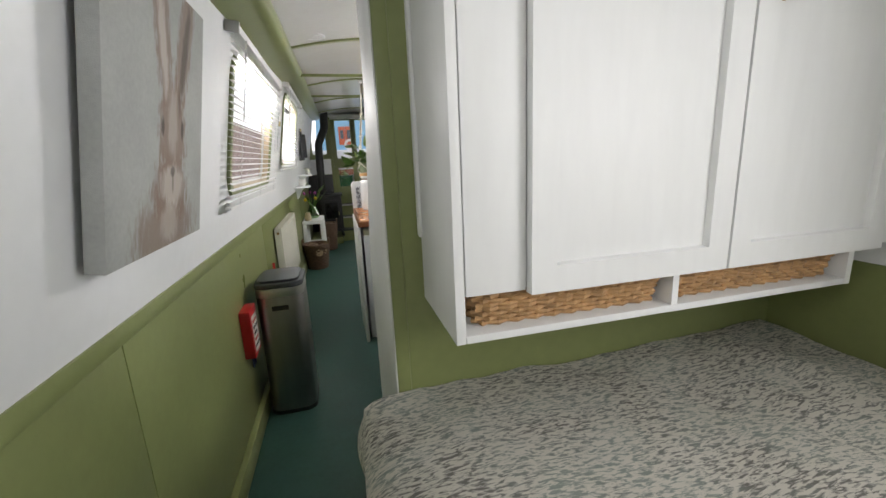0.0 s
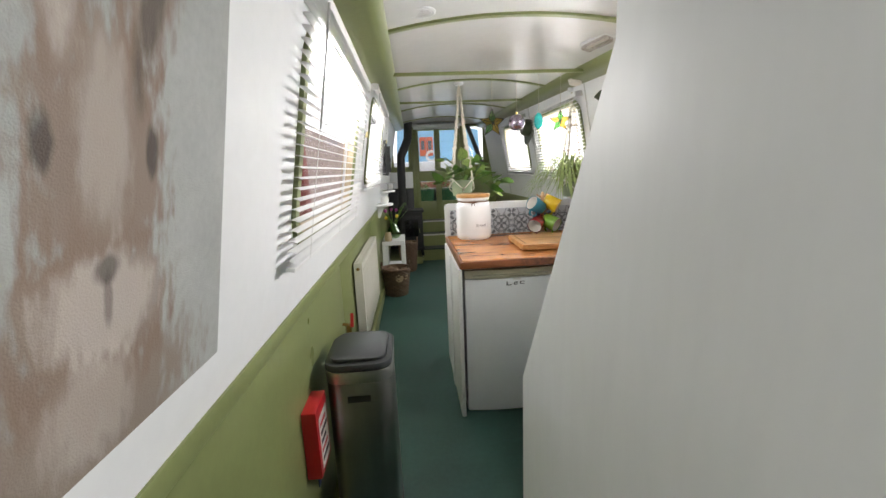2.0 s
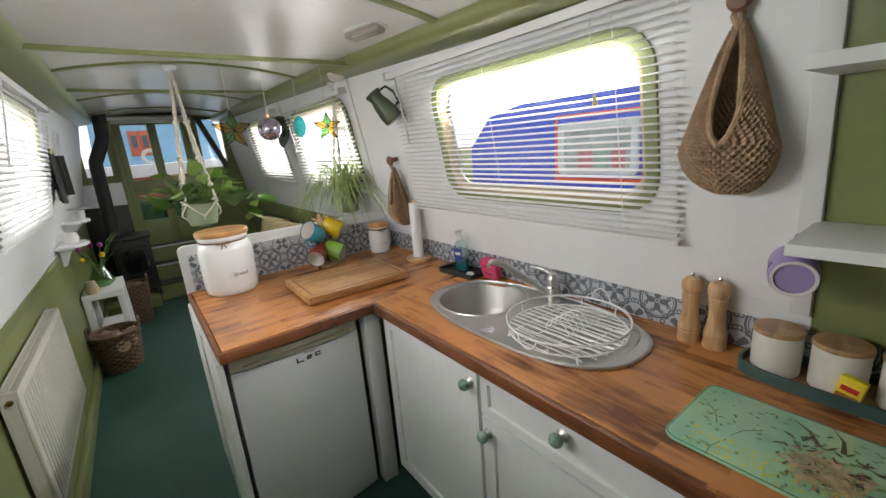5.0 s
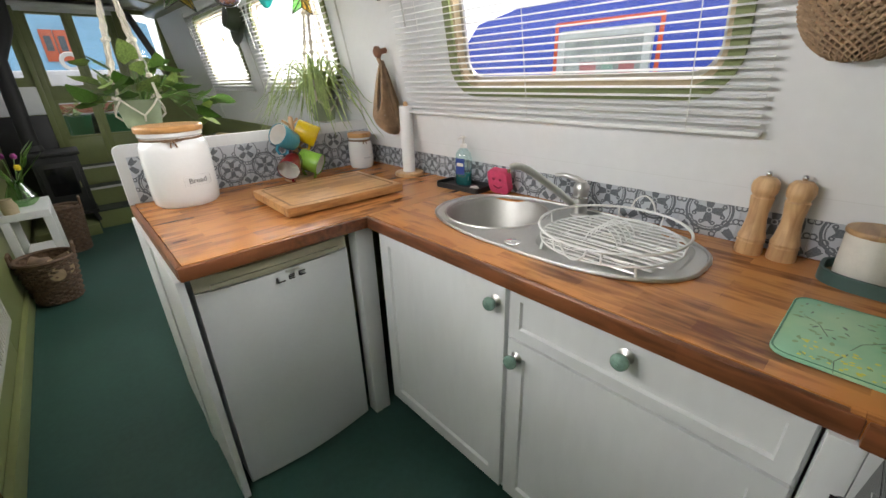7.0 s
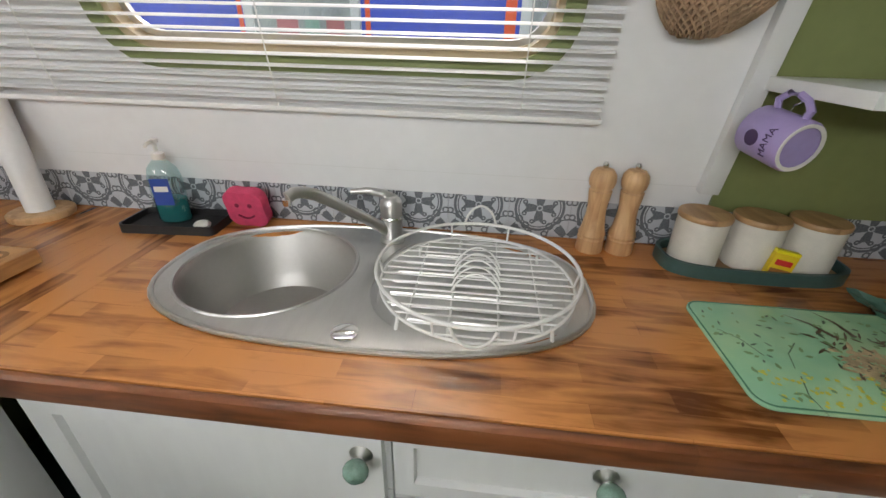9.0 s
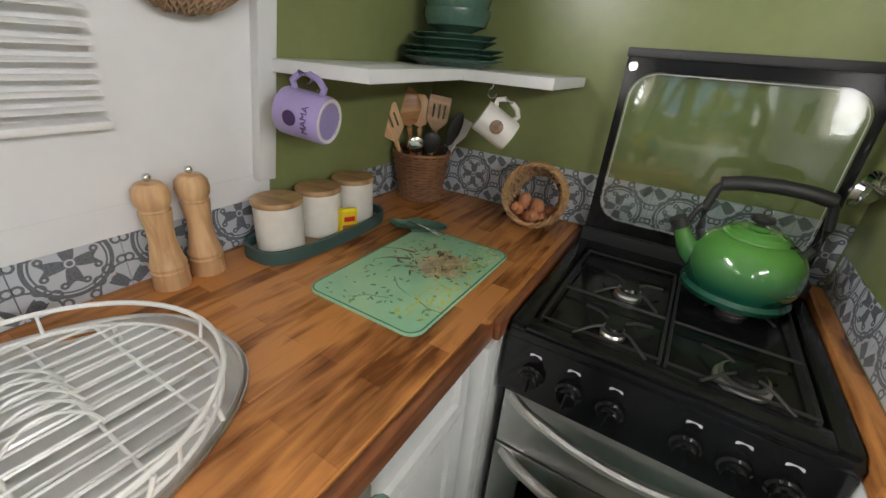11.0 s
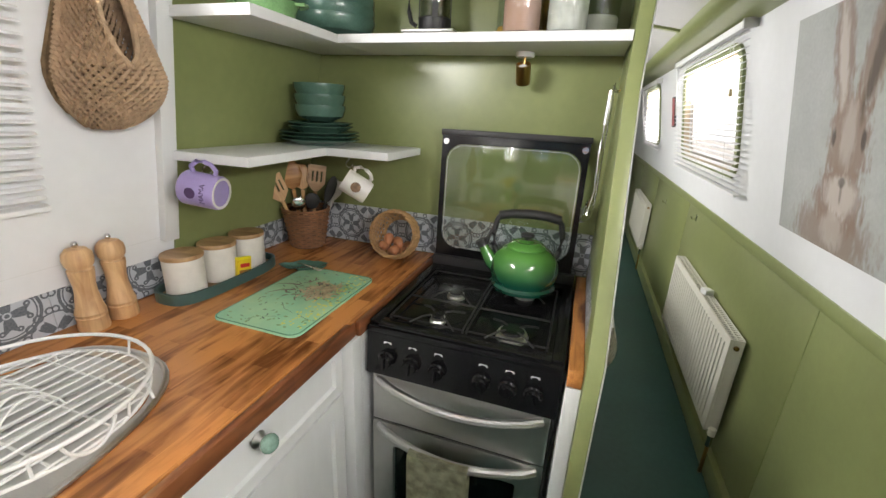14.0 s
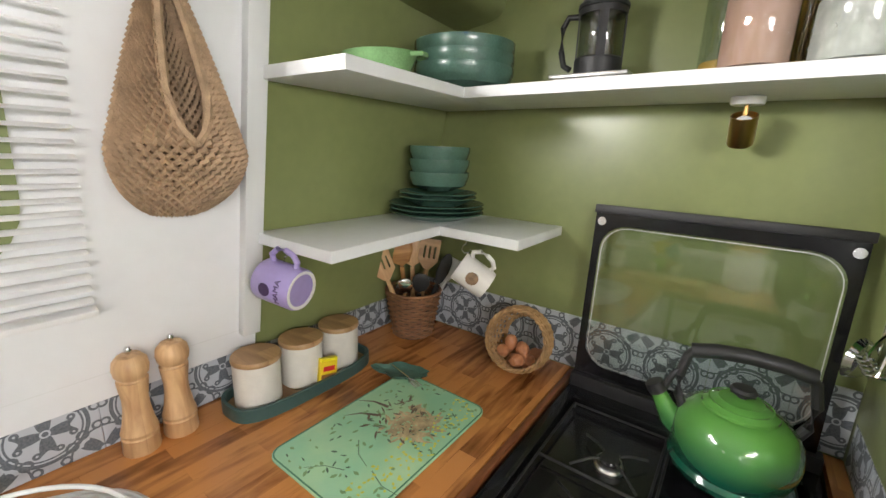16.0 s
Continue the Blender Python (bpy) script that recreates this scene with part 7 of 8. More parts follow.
def radiator(y0, y1, z0, z1, label):
    L, H = y1 - y0, z1 - z0
    r = thing("radiator", label, "radiator", at=(XL + 0.008, y0, z0), group="panel radiators")
    b = box(0.045, 0.056, 0.0, L, 0.0, H, 0.003)
    n = int(L / 0.04)
    for k in range(n):
        y = 0.03 + (L - 0.06) * (k + 0.5) / n
        part("flute", box(0.0562, 0.0605, y - 0.008, y + 0.008, 0.03, H - 0.03, 0.002, None, 1), RADW, r)
    part("front_panel", b, RADW, r)
    part("back_panel", box(0.004, 0.014, 0.0, L, 0.0, H, 0.003), RADW, r)
    for y in (0.0, L - 0.004):
        part("end_cap", box(0.0142, 0.0448, y, y + 0.004, 0.006, H - 0.002), RADW, r)
    part("top_frame", ring_frame(0.004, 0.056, 0.0, L, 0.004, 0.004, 0.008, Matrix.Translation((0, 0, H + 0.004))), RADW, r)
    k = 0.012
    g = bmesh.new()
    while k < L - 0.01:
        box(0.0085, 0.0515, k, k + 0.006, H - 0.001, H + 0.003, 0, g)
        k += 0.021
    box(0.028, 0.032, 0.004, L - 0.004, H + 0.0004, H + 0.0036, 0, g)
    part("top_grille", g, RADW, r)
    # black filler imitates the shade between front and back panel
    part("shade_core", box(0.016, 0.043, 0.006, L - 0.006, 0.01, H - 0.02), BLACKM, r, "black block for the shade between the panels")
    part("air_vent", lathe([(0, 0), (0.010, 0), (0.010, 0.006), (0.006, 0.008), (0, 0.008)], 16, m=Matrix.Translation((0.03, 0.0 if y0 > 3 else L, H - 0.03)) @ Matrix.Rotation(radians(90 if y0 > 3 else -90), 4, "X")), BRASS, r)
    ye = -0.02 if y0 > 3 else L + 0.02
    part("valve", tube([(0.03, ye, -0.005), (0.03, ye, -0.06)], 0.010, 10), CHROME, r)
    part("valve_cap", lathe([(0, 0), (0.014, 0), (0.015, 0.03), (0.012, 0.034), (0, 0.034)], 16, m=Matrix.Translation((0.03, ye, -0.004))), RADW, r)
    part("pipe", tube([(0.03, ye, -0.06), (0.03, ye, -z0 + 0.001 if z0 < 0.3 else -0.2)], 0.0075, 8), BRASS, r)
    return r


radiator(0.80, 1.885, 0.20, 0.63, "cream panel radiator under the bedroom window")
radiator(4.40, 5.44, 0.335, 0.835, "cream panel radiator on the green wainscot")
radiator(-1.75, -0.75, 0.22, 0.66, "cream panel radiator towards the stern")
th = tagged(mesh_ob("radiator_thermostat", box(-0.022, 0.022, -0.022, 0.022, 0.0, 0.028, 0.008), CABW), "small white room sensor on the radiator", "sensor")
th.matrix_basis = pose(0.14, 1.42, 0.6345, 0, 0, 20)
so = thing("wall_socket", "white double-cover socket low on the wainscot", "socket", at=(XL, 2.30, 0.20))
part("plate", box(0.0, 0.010, -0.035, 0.035, -0.05, 0.05, 0.003), CABW, so)
part("cover", box(0.0102, 0.014, -0.026, 0.026, -0.04, 0.04, 0.002), CABW, so)
for y, z in ((0.78, 0.88), (-0.2, 0.80)):
    hk2 = thing("wall_hook", "small chrome coat hook on the wainscot", "hook", at=(XL, y, z), group="wainscot hooks")
    part("plate", box(0, 0.004, -0.008, 0.008, -0.02, 0.02, 0.002), CHROME, hk2)
    part("prong", tube([(0.004, 0, -0.008), (0.025, 0, -0.01), (0.03, 0, 0.006)], 0.003, 6), CHROME, hk2)
vp = thing("small_picture", "small red and white framed card on the white wall", "picture")
part("frame", _mx(box(-0.13, -0.02, 0.40, 0.62, 0.0, 0.012, 0.002), ML), BLACKM, vp)
part("card", _mx(box(-0.12, -0.03, 0.41, 0.61, 0.0122, 0.0135), ML), mat("red_card", (0.35, 0.10, 0.10), 0.6, var=0.6, scale=25), vp)

# waste bin, fire blanket and stop valve
bn = thing("waste_bin", "tall brushed steel bin with a dark soft-close lid", "bin", at=(0.262, 3.44, 0.0))
part("body", prism(rounded(-0.115, 0.115, -0.14, 0.14, 0.055, 8), 0.02, 0.655, bevel=0.002), mat("bin_steel", (0.36, 0.35, 0.34), 0.3, 1.0, var=0.08, scale=3, stretch=(8, 8, 0.4)), bn)
part("base_ring", prism(rounded(-0.118, 0.118, -0.143, 0.143, 0.057, 8), 0.0, 0.0198), BLACKM, bn)
part("collar", prism(rounded(-0.117, 0.117, -0.142, 0.142, 0.056, 8), 0.6555, 0.70, bevel=0.003), STEEL, bn, "steel collar")
lidm = mat("grey_bin_lid", (0.05, 0.055, 0.06), 0.4)
part("lid_frame", prism(rounded(-0.119, 0.119, -0.144, 0.144, 0.058, 8), 0.7005, 0.728, bevel=0.008), lidm, bn)
part("lid", prism(rounded(-0.10, 0.10, -0.125, 0.125, 0.045, 8), 0.7285, 0.742, bevel=0.006), lidm, bn, "dark grey lid flap")
part("hand_slot", box(-0.04, 0.04, -0.1415, -0.1402, 0.585, 0.61), BLACKM, bn)
fb = thing("fire_blanket", "red wall-hung fire blanket box with a white label", "fire blanket", at=(XL, 3.155, 0.41))
part("case", box(0.0, 0.048, 0.0, 0.145, 0.0, 0.235, 0.006), RED, fb)
part("label", box(0.0482, 0.0495, 0.02, 0.125, 0.02, 0.20), CERAM, fb, "white instruction label")
for k in range(5):
    part("label_bar", box(0.0497, 0.0505, 0.03, 0.115 - 0.012 * (k % 3), 0.045 + 0.03 * k, 0.058 + 0.03 * k), RED if k in (4, 1) else BLACKM, fb)
for y in (0.05, 0.09):
    part("pull_tape", box(0.018, 0.022, y, y + 0.022, -0.07, -0.0005), mat("dark_blue_tape", (0.02, 0.03, 0.09), 0.8), fb, "hanging pull tape")
vv = thing("stop_valve", "red lever stop valve on a brass pipe", "valve", at=(0.135, 3.94, 0.60))
part("pipe", tube([(0, 0, -0.55), (0, 0, 0.0)], 0.0075, 8), BRASS, vv)
part("body", tube([(0, 0, -0.03), (0, 0, 0.03)], 0.014, 10), BRASS, vv)
part("lever", prism(rounded(-0.008, 0.008, 0.0, 0.07, 0.004), 0.0, 0.006, Matrix.Translation((0.018, -0.01, 0.02)) @ Matrix.Rotation(radians(70), 4, "X")), RED, vv, "red lever")
part("pipe_end", tube([(0, 0, 0.03), (-0.03, 0.0, 0.035)], 0.0075, 8), BRASS, vv)

# ---- bed ----
DUV = bpy.data.materials.new("leaf_print_duvet")
DUV.use_nodes = True
nt = DUV.node_tree
bs = nt.nodes["Principled BSDF"]
bs.inputs["Roughness"].default_value = 0.9
tc, mp1 = nt.nodes.new("ShaderNodeTexCoord"), nt.nodes.new("ShaderNodeMapping")
mp1.inputs["Rotation"].default_value, mp1.inputs["Scale"].default_value = (0, 0, radians(14)), (1, 3.6, 1)
nt.links.new(tc.outputs["Object"], mp1.inputs[0])
na, nb = nt.nodes.new("ShaderNodeTexNoise"), nt.nodes.new("ShaderNodeTexNoise")
na.inputs["Scale"].default_value, na.inputs["Detail"].default_value, na.inputs["Distortion"].default_value = 46, 3, 0.9
nb.inputs["Scale"].default_value = 7
nt.links.new(mp1.outputs[0], na.inputs["Vector"])
nt.links.new(tc.outputs["Object"], nb.inputs["Vector"])
ra, rb = nt.nodes.new("ShaderNodeValToRGB"), nt.nodes.new("ShaderNodeValToRGB")
ra.color_ramp.elements[0].position, ra.color_ramp.elements[1].position = 0.40, 0.53
rb.color_ramp.elements[0].position, rb.color_ramp.elements[1].position = 0.4, 0.62
rb.color_ramp.elements[0].color, rb.color_ramp.elements[1].color = (0.26, 0.25, 0.225, 1), (0.40, 0.45, 0.41, 1)
mxd = nt.nodes.new("ShaderNodeMixRGB")
mxd.inputs[2].default_value = (0.86, 0.83, 0.76, 1)
nt.links.new(na.outputs[0], ra.inputs[0])
nt.links.new(nb.outputs[0], rb.inputs[0])
nt.links.new(rb.outputs[0], mxd.inputs[1])
nt.links.new(ra.outputs[0], mxd.inputs[0])
nt.links.new(mxd.outputs[0], bs.inputs["Base Color"])
bed = thing("bed", "built-in double bed under a rumpled leaf-print duvet", "bed", at=(0, 0, 0))
part("base", box(0.76, 1.885, 0.10, 2.12, 0.0, 0.44, 0.004), GREEN, bed, "green painted bed base")
part("mattress", box(0.75, 1.885, 0.10, 2.12, 0.4405, 0.66, 0.03), CERAM, bed)
def tuck(y):
    return 0.115 * min(1.0, max(0.0, (1.80 - y) / 0.35))


dv = bmesh.new()
NX, NY = 60, 70
vg = []
for i in range(NX + 1):
    row = []
    for j in range(NY + 1):
        fx, fy = i / NX, j / NY
        y = 0.06 + 2.07 * fy
        drop = 0.16
        s = fx * (1.25 + drop)
        if s < drop:
            x, z = 0.612 - 0.015 * math.sin(fx * 30 + y * 9) + tuck(y), 0.735 - (drop - s)
        else:
            x, z = 0.612 + tuck(y) + (s - drop), 0.735
        ease = min(1.0, max(0.0, (s - drop + 0.06) / 0.12))
        if s < drop + 0.07:
            z -= 0.03 * (1 - max(0, (s - drop)) / 0.07) ** 2 if s >= drop else 0.03
        nz = noise.noise((x * 3.2, y * 3.2, 0.3)) * 0.022 + noise.noise((x * 9, y * 7, 1.7)) * 0.009 + noise.noise((x * 22, y * 16, 2.7)) * 0.003
        z += nz * ease + 0.02 * fx
        x = min(x, 1.88)
        row.append(dv.verts.new((x + (1 - ease) * noise.noise((y * 5, z * 5, 0)) * 0.02, y, z)))
    vg.append(row)
for i in range(NX):
    for j in range(NY):
        dv.faces.new((vg[i][j], vg[i + 1][j], vg[i + 1][j + 1], vg[i][j + 1]))
bmesh.ops.solidify(dv, geom=dv.faces[:], thickness=0.02)
dvt = thing("duvet", "cream duvet with grey-green leaf print spread on the bed", "duvet")
part("cover", dv, DUV, dvt)

# ---- overhead cupboard over the bed ----
oc = thing("overhead_cupboard", "white painted overhead cupboard with two shaker doors and a cubby", "cupboard", at=(0, 0, 0))
CY = 1.857
part("side_board", box(0.784, 0.803, CY, 2.1375, 0.975, 1.895, 0.003), CABW, oc)
part("side_apron", box(0.7755, 0.7838, 2.112, 2.1375, 1.13, 1.895, 0.003), CABW, oc)
part("bottom_board", box(0.8035, 1.735, CY + 0.001, 2.1375, 0.975, 0.990, 0.002), CABW, oc)
part("cubby_top", box(0.8035, 1.87, CY + 0.012, 2.1375, 1.066, 1.082), CABW, oc)
part("divider", box(1.247, 1.262, CY + 0.002, 2.1375, 0.9902, 1.0658), CABW, oc)
part("end_board", box(1.7352, 1.752, CY + 0.001, 2.1375, 0.975, 1.0655), CABW, oc)
part("face_stile", box(0.8035, 0.918, CY - 0.003, CY + 0.012, 1.066, 1.895, 0.002), CABW, oc)
part("face_stile", box(1.80, 1.87, CY - 0.003, CY + 0.012, 1.066, 1.895, 0.002), CABW, oc)
part("body", box(0.8035, 1.775, CY + 0.0125, 2.1375, 1.0825, 1.88), CABW, oc)
for x0, x1, kx in ((0.920, 1.352, None), (1.358, 1.795, 1.415)):
    w = x1 - x0
    d = part("door", _mx(shaker(w, 0.83, 0.022, 0.070, 0.013), Matrix.Translation((x0, CY + 0.0, 1.062))), CABW, oc)
    if kx:
        d_k = part("knob", lathe([(0, 0), (0.012, 0.0), (0.008, 0.008), (0.016, 0.018), (0.014, 0.026), (0, 0.028)], 20, m=Matrix.Translation((kx, CY - 0.02, 1.568)) @ Matrix.Rotation(radians(90), 4, "X")), BRASS, d, "brass knob")


def cubby_basket(x0, x1):
    cb = thing("cubby_basket", "shallow tan wicker basket in the cupboard cubby", "basket", at=((x0 + x1) / 2, CY + 0.125, 0.9905), group="cubby baskets")
    hx, hy, h = (x1 - x0) / 2, 0.105, 0.068
    b = bmesh.new()
    for k in range(7):
        z = 0.005 + (h - 0.010) * k / 6
        g = 0.82 + 0.18 * z / h
        o = rounded(-hx * (g * 0.08 + 0.92), hx * (g * 0.08 + 0.92), -hy * g, hy * g, 0.02, 3)
        pts = []
        n = len(o)
        for i in range(n):
            (xa, ya), (xb, yb) = o[i], o[(i + 1) % n]
            d = math.hypot(xb - xa, yb - ya)
            m_ = max(1, int(d / 0.019))
            for j in range(m_):
                f = j / m_
                q = 0.0048 * (1 if (len(pts) + k) % 2 else -1)
                nx, ny = (yb - ya) / max(d, 1e-6), -(xb - xa) / max(d, 1e-6)
                pts.append((xa + (xb - xa) * f + q * nx, ya + (yb - ya) * f + q * ny, z))
        tube(pts, 0.0052, 6, b, True)
    part("weave", b, WICKER, cb)
    # solid dark block in place of the shade behind the open weave
    part("liner", prism(rounded(-hx * 0.88, hx * 0.88, -hy * 0.70, hy * 0.70, 0.015, 3), 0.002, h - 0.012), WICKERD, cb, "dark lining for the shade inside")


cubby_basket(0.835, 1.235)
cubby_basket(1.275, 1.725)

# ---- towards the stern ----
stc = thing("stern_counter", "white counter with a wooden top at the stern end", "counter", at=(0.16, -3.4, 0))
part("cabinet", box(0.0, 0.62, 0.0, 0.55, 0.0, 0.87, 0.004), CABW, stc)
part("top", box(-0.01, 0.64, -0.01, 0.57, 0.8705, 0.91, 0.005), WORKTOP, stc, "hardwood top")
vc = thing("stick_vacuum", "black upright stick vacuum standing at the stern", "vacuum", at=(0.30, -2.62, 0))
part("floor_head", box(-0.11, 0.11, -0.06, 0.06, 0.0, 0.06, 0.012), BLACKM, vc)
part("wand", tube([(0, 0, 0.06), (0, -0.05, 0.62)], 0.018, 10), BLACKM, vc)
part("motor", tube([(0, -0.05, 0.55), (0, -0.065, 0.80)], 0.05, 14), BLACKM, vc)
part("handle", tube([(0, -0.06, 0.8), (0, -0.03, 0.92), (0, -0.09, 0.98), (0, -0.12, 0.9)], 0.016, 10), GREY, vc)

# ---- bow bulkhead with glazed doors ----
BY = 8.72
MB = Matrix(((1, 0, 0, 0), (0, 0, -1, BY), (0, 1, 0, 0), (0, 0, 0, 1)))
OPEN = [(0.235, 0.475, 1.44, 2.06), (0.645, 0.905, 1.36, 2.00), (0.645, 0.905, 0.87, 1.20), (0.985, 1.245, 1.36, 2.00), (0.985, 1.245, 0.87, 1.20), (1.42, 1.70, 1.44, 2.04)]
bw = thing("wall_bow", "green painted bow bulkhead with glazed openings", "wall", kind="structure")
TOPZ = 2.235
for x0, x1, spans in ((0.10, 0.235, ((0, 2.10),)), (0.2352, 0.4748, ((0, 1.44), (2.06, 2.16))), (0.475, 0.645, ((0, 2.19),)), (0.6452, 0.9048, ((0, 0.87), (1.20, 1.36), (2.0, TOPZ))), (0.905, 0.985, ((0, TOPZ + 0.015),)), (0.9852, 1.2448, ((0, 0.87), (1.20, 1.36), (2.0, TOPZ))), (1.245, 1.42, ((0, 2.20),)), (1.4202, 1.6998, ((0, 1.44), (2.04, 2.16))), (1.70, 1.90, ((0, 2.10),))):
    for z0, z1 in spans:
        part("board", box(x0, x1, BY, BY + 0.05, z0, z1), GREEN, bw)
tagged(mesh_ob("bow_header", prism([(0.43, 2.115), (1.59, 2.115)] + [(x, zedge(BY) + arch(x) - 0.004) for x in (1.55, 1.3, 1.0, 0.7, 0.47)], 0.0, 0.012, MB @ Matrix.Translation((0, 0, 0.002))), WHITE), "white painted header above the bow doors", "panel", kind="structure")
for i, (a, b, c, d) in enumerate(OPEN):
    side = i in (0, 5)
    w = thing(("window_%d" % (20 + i)) if side else ("door_pane_%d" % i), "glazed light in the green bow bulkhead", "window", kind="structure")
    part("bead", ring_frame(a - 0.022, b + 0.022, c - 0.022, d + 0.022, 0.03, 0.024, 0.014, MB @ Matrix.Translation((0, 0, 0.014))), GREEN, w)
    pn = part("pane", _mx(box(a - 0.004, b + 0.004, c - 0.004, d + 0.004, -0.03, -0.026), MB), PANE, w)
    pn.visible_shadow = False
dm = thing("door_1", "pair of green painted half-glazed bow doors", "door", kind="structure")
for a, b in ((0.575, 0.945), (0.947, 1.315)):
    for x0, x1, z0, z1 in ((a, a + 0.045, 0.60, 2.06), (b - 0.045, b, 0.60, 2.06), (a + 0.0452, b - 0.0452, 0.60, 0.845), (a + 0.0452, b - 0.0452, 1.225, 1.335), (a + 0.0452, b - 0.0452, 2.025, 2.06)):
        part("leaf_rail", _mx(box(x0, x1, z0, z1, 0.0005, 0.0125, 0.002), MB), GREEN, dm)
part("frame_post", _mx(box(0.53, 0.573, 0.57, 2.10, 0.0, 0.035, 0.004), MB), GREEN, dm)
part("frame_post", _mx(box(1.317, 1.36, 0.57, 2.10, 0.0, 0.035, 0.004), MB), GREEN, dm)
part("door_handle", tube([(0.93, BY - 0.02, 1.27), (0.93, BY - 0.05, 1.27), (0.85, BY - 0.055, 1.27)], 0.008, 8), BRASS, dm, "brass lever")
rb_ = thing("roller_blind", "rolled white blind above the bow doors", "blind", at=(0.0, BY - 0.05, 2.075))
part("roll", tube([(0.53, 0, 0), (1.37, 0, 0)], 0.022, 14), BLINDW, rb_)
part("hem", box(0.54, 1.36, 0.018, 0.022, -0.06, -0.002), BLINDW, rb_)
# slanted cloth-like strip added in place of the window's dark slanted frame
cu_ = thing("curtain", "grey slanted strip standing in for the bow window's dark frame", "curtain", at=(0, BY - 0.045, 0))
cb_ = bmesh.new()
pv = None
for k in range(13):
    f = k / 12
    row = [cb_.verts.new((1.40 + 0.24 * q + 0.075 * f, 0.008 * math.sin(k * 2.1), 2.06 - 0.64 * q)) for q in (0.0, 0.33, 0.66, 1.0)]
    if pv:
        for j in range(3):
            cb_.faces.new((pv[j], row[j], row[j + 1], pv[j + 1]))
    pv = row
bmesh.ops.solidify(cb_, geom=cb_.faces[:], thickness=0.002)
part("cloth", cb_, mat("grey_slanted_strip", (0.20, 0.20, 0.18), 0.9, var=0.2, scale=20), cu_)
for k, (y0, z1) in enumerate(((8.12, 0.19), (8.34, 0.38), (8.54, 0.57))):
    st = thing("step", "green painted wooden step up to the bow doors", "step", at=(0.62, y0, 0.0), group="bow steps", kind="structure")
    part("riser", box(0.0, 0.86, 0.0, BY - y0 - 0.001, z1 - 0.19 + 0.0005, z1 - 0.02), GREEN, st)
    part("tread", box(-0.005, 0.865, -0.015, BY - y0 - 0.001, z1 - 0.0198, z1, 0.004), mat("dark_tread", (0.04, 0.05, 0.04), 0.5), st)
    if k:
        part("nosing", box(0.0, 0.86, -0.022, -0.0152, z1 - 0.022, z1 + 0.002, 0.002), GREY, st, "pale metal nosing")
tagged(mesh_ob("white_panel", box(XL + 0.03, 0.56, BY - 0.03, BY - 0.016, 1.10, 1.36, 0.003), WHITE), "white painted panel below the bow window", "panel", kind="structure")

# ---- stove ----
tagged(mesh_ob("hearth", box(XL + 0.002, 0.61, 7.92, BY - 0.002, 0.0, 0.10, 0.006), [GREEN]), "green fronted raised hearth", "hearth", kind="structure")
tagged(mesh_ob("hearth_back", box(XL + 0.004, 0.56, BY - 0.018, BY - 0.004, 0.101, 1.095, 0.003), mat("black_slate", (0.02, 0.02, 0.022), 0.4, var=0.3)), "black slate panel behind the stove", "panel", kind="structure")
sv = thing("wood_stove", "black cast iron stove with a cranked flue pipe", "stove", at=(0.468, 8.22, 0.1005))
part("firebox", box(-0.17, 0.17, -0.17, 0.20, 0.12, 0.66, 0.012), IRON, sv)
part("top_plate", box(-0.19, 0.19, -0.19, 0.22, 0.6605, 0.695, 0.008), IRON, sv)
part("base_plate", box(-0.18, 0.18, -0.18, 0.21, 0.09, 0.1195, 0.006), IRON, sv)
for x in (-0.14, 0.14):
    for y in (-0.14, 0.16):
        part("leg", tube([(x, y, 0.09), (x * 1.12, y * 1.1, 0.0)], 0.02, 8), IRON, sv)
sd = part("door", box(-0.14, 0.14, -0.19, -0.171, 0.22, 0.60, 0.008), IRON, sv)
part("door_glass", box(-0.10, 0.10, -0.194, -0.1905, 0.30, 0.56, 0.001), BLACK, sd, "glossy black door glass")
part("door_handle", tube([(0.115, -0.19, 0.42), (0.115, -0.225, 0.42), (0.115, -0.23, 0.36)], 0.007, 8), CHROME, sd)
part("flue_collar", lathe([(0.075, 0.0), (0.082, 0.01), (0.075, 0.05), (0.068, 0.06)], 24, m=Matrix.Translation((-0.126, 0.08, 0.695))), IRON, sv)
part("flue", tube([(-0.128, 0.08, 0.70), (-0.108, 0.08, 1.46), (-0.104, 0.08, 1.50), (0.0, 0.08, 1.715), (0.012, 0.08, 1.755), (0.028, 0.08, 2.0)], 0.062, 20), IRON, sv, "black cranked flue pipe")

# ---- lounge, left side ----
tv = thing("television", "wall television on a black arm, switched off", "television", m=pose(0.235, 6.22, 1.34, 0, 0, -82))
part("panel", box(-0.25, 0.25, -0.012, 0.014, 0.0, 0.33, 0.004), BLACKM, tv)
part("screen", box(-0.24, 0.24, -0.0135, -0.0122, 0.015, 0.32), BLACK, tv, "dark glossy screen")
part("back_box", box(-0.14, 0.14, 0.0145, 0.04, 0.05, 0.27, 0.004), BLACKM, tv)
part("arm", box(-0.20, 0.0, 0.0405, 0.065, 0.13, 0.17, 0.004), BLACKM, tv)
part("wall_plate", box(-0.24, -0.20, 0.0, 0.08, 0.03, 0.30, 0.004), BLACKM, tv)


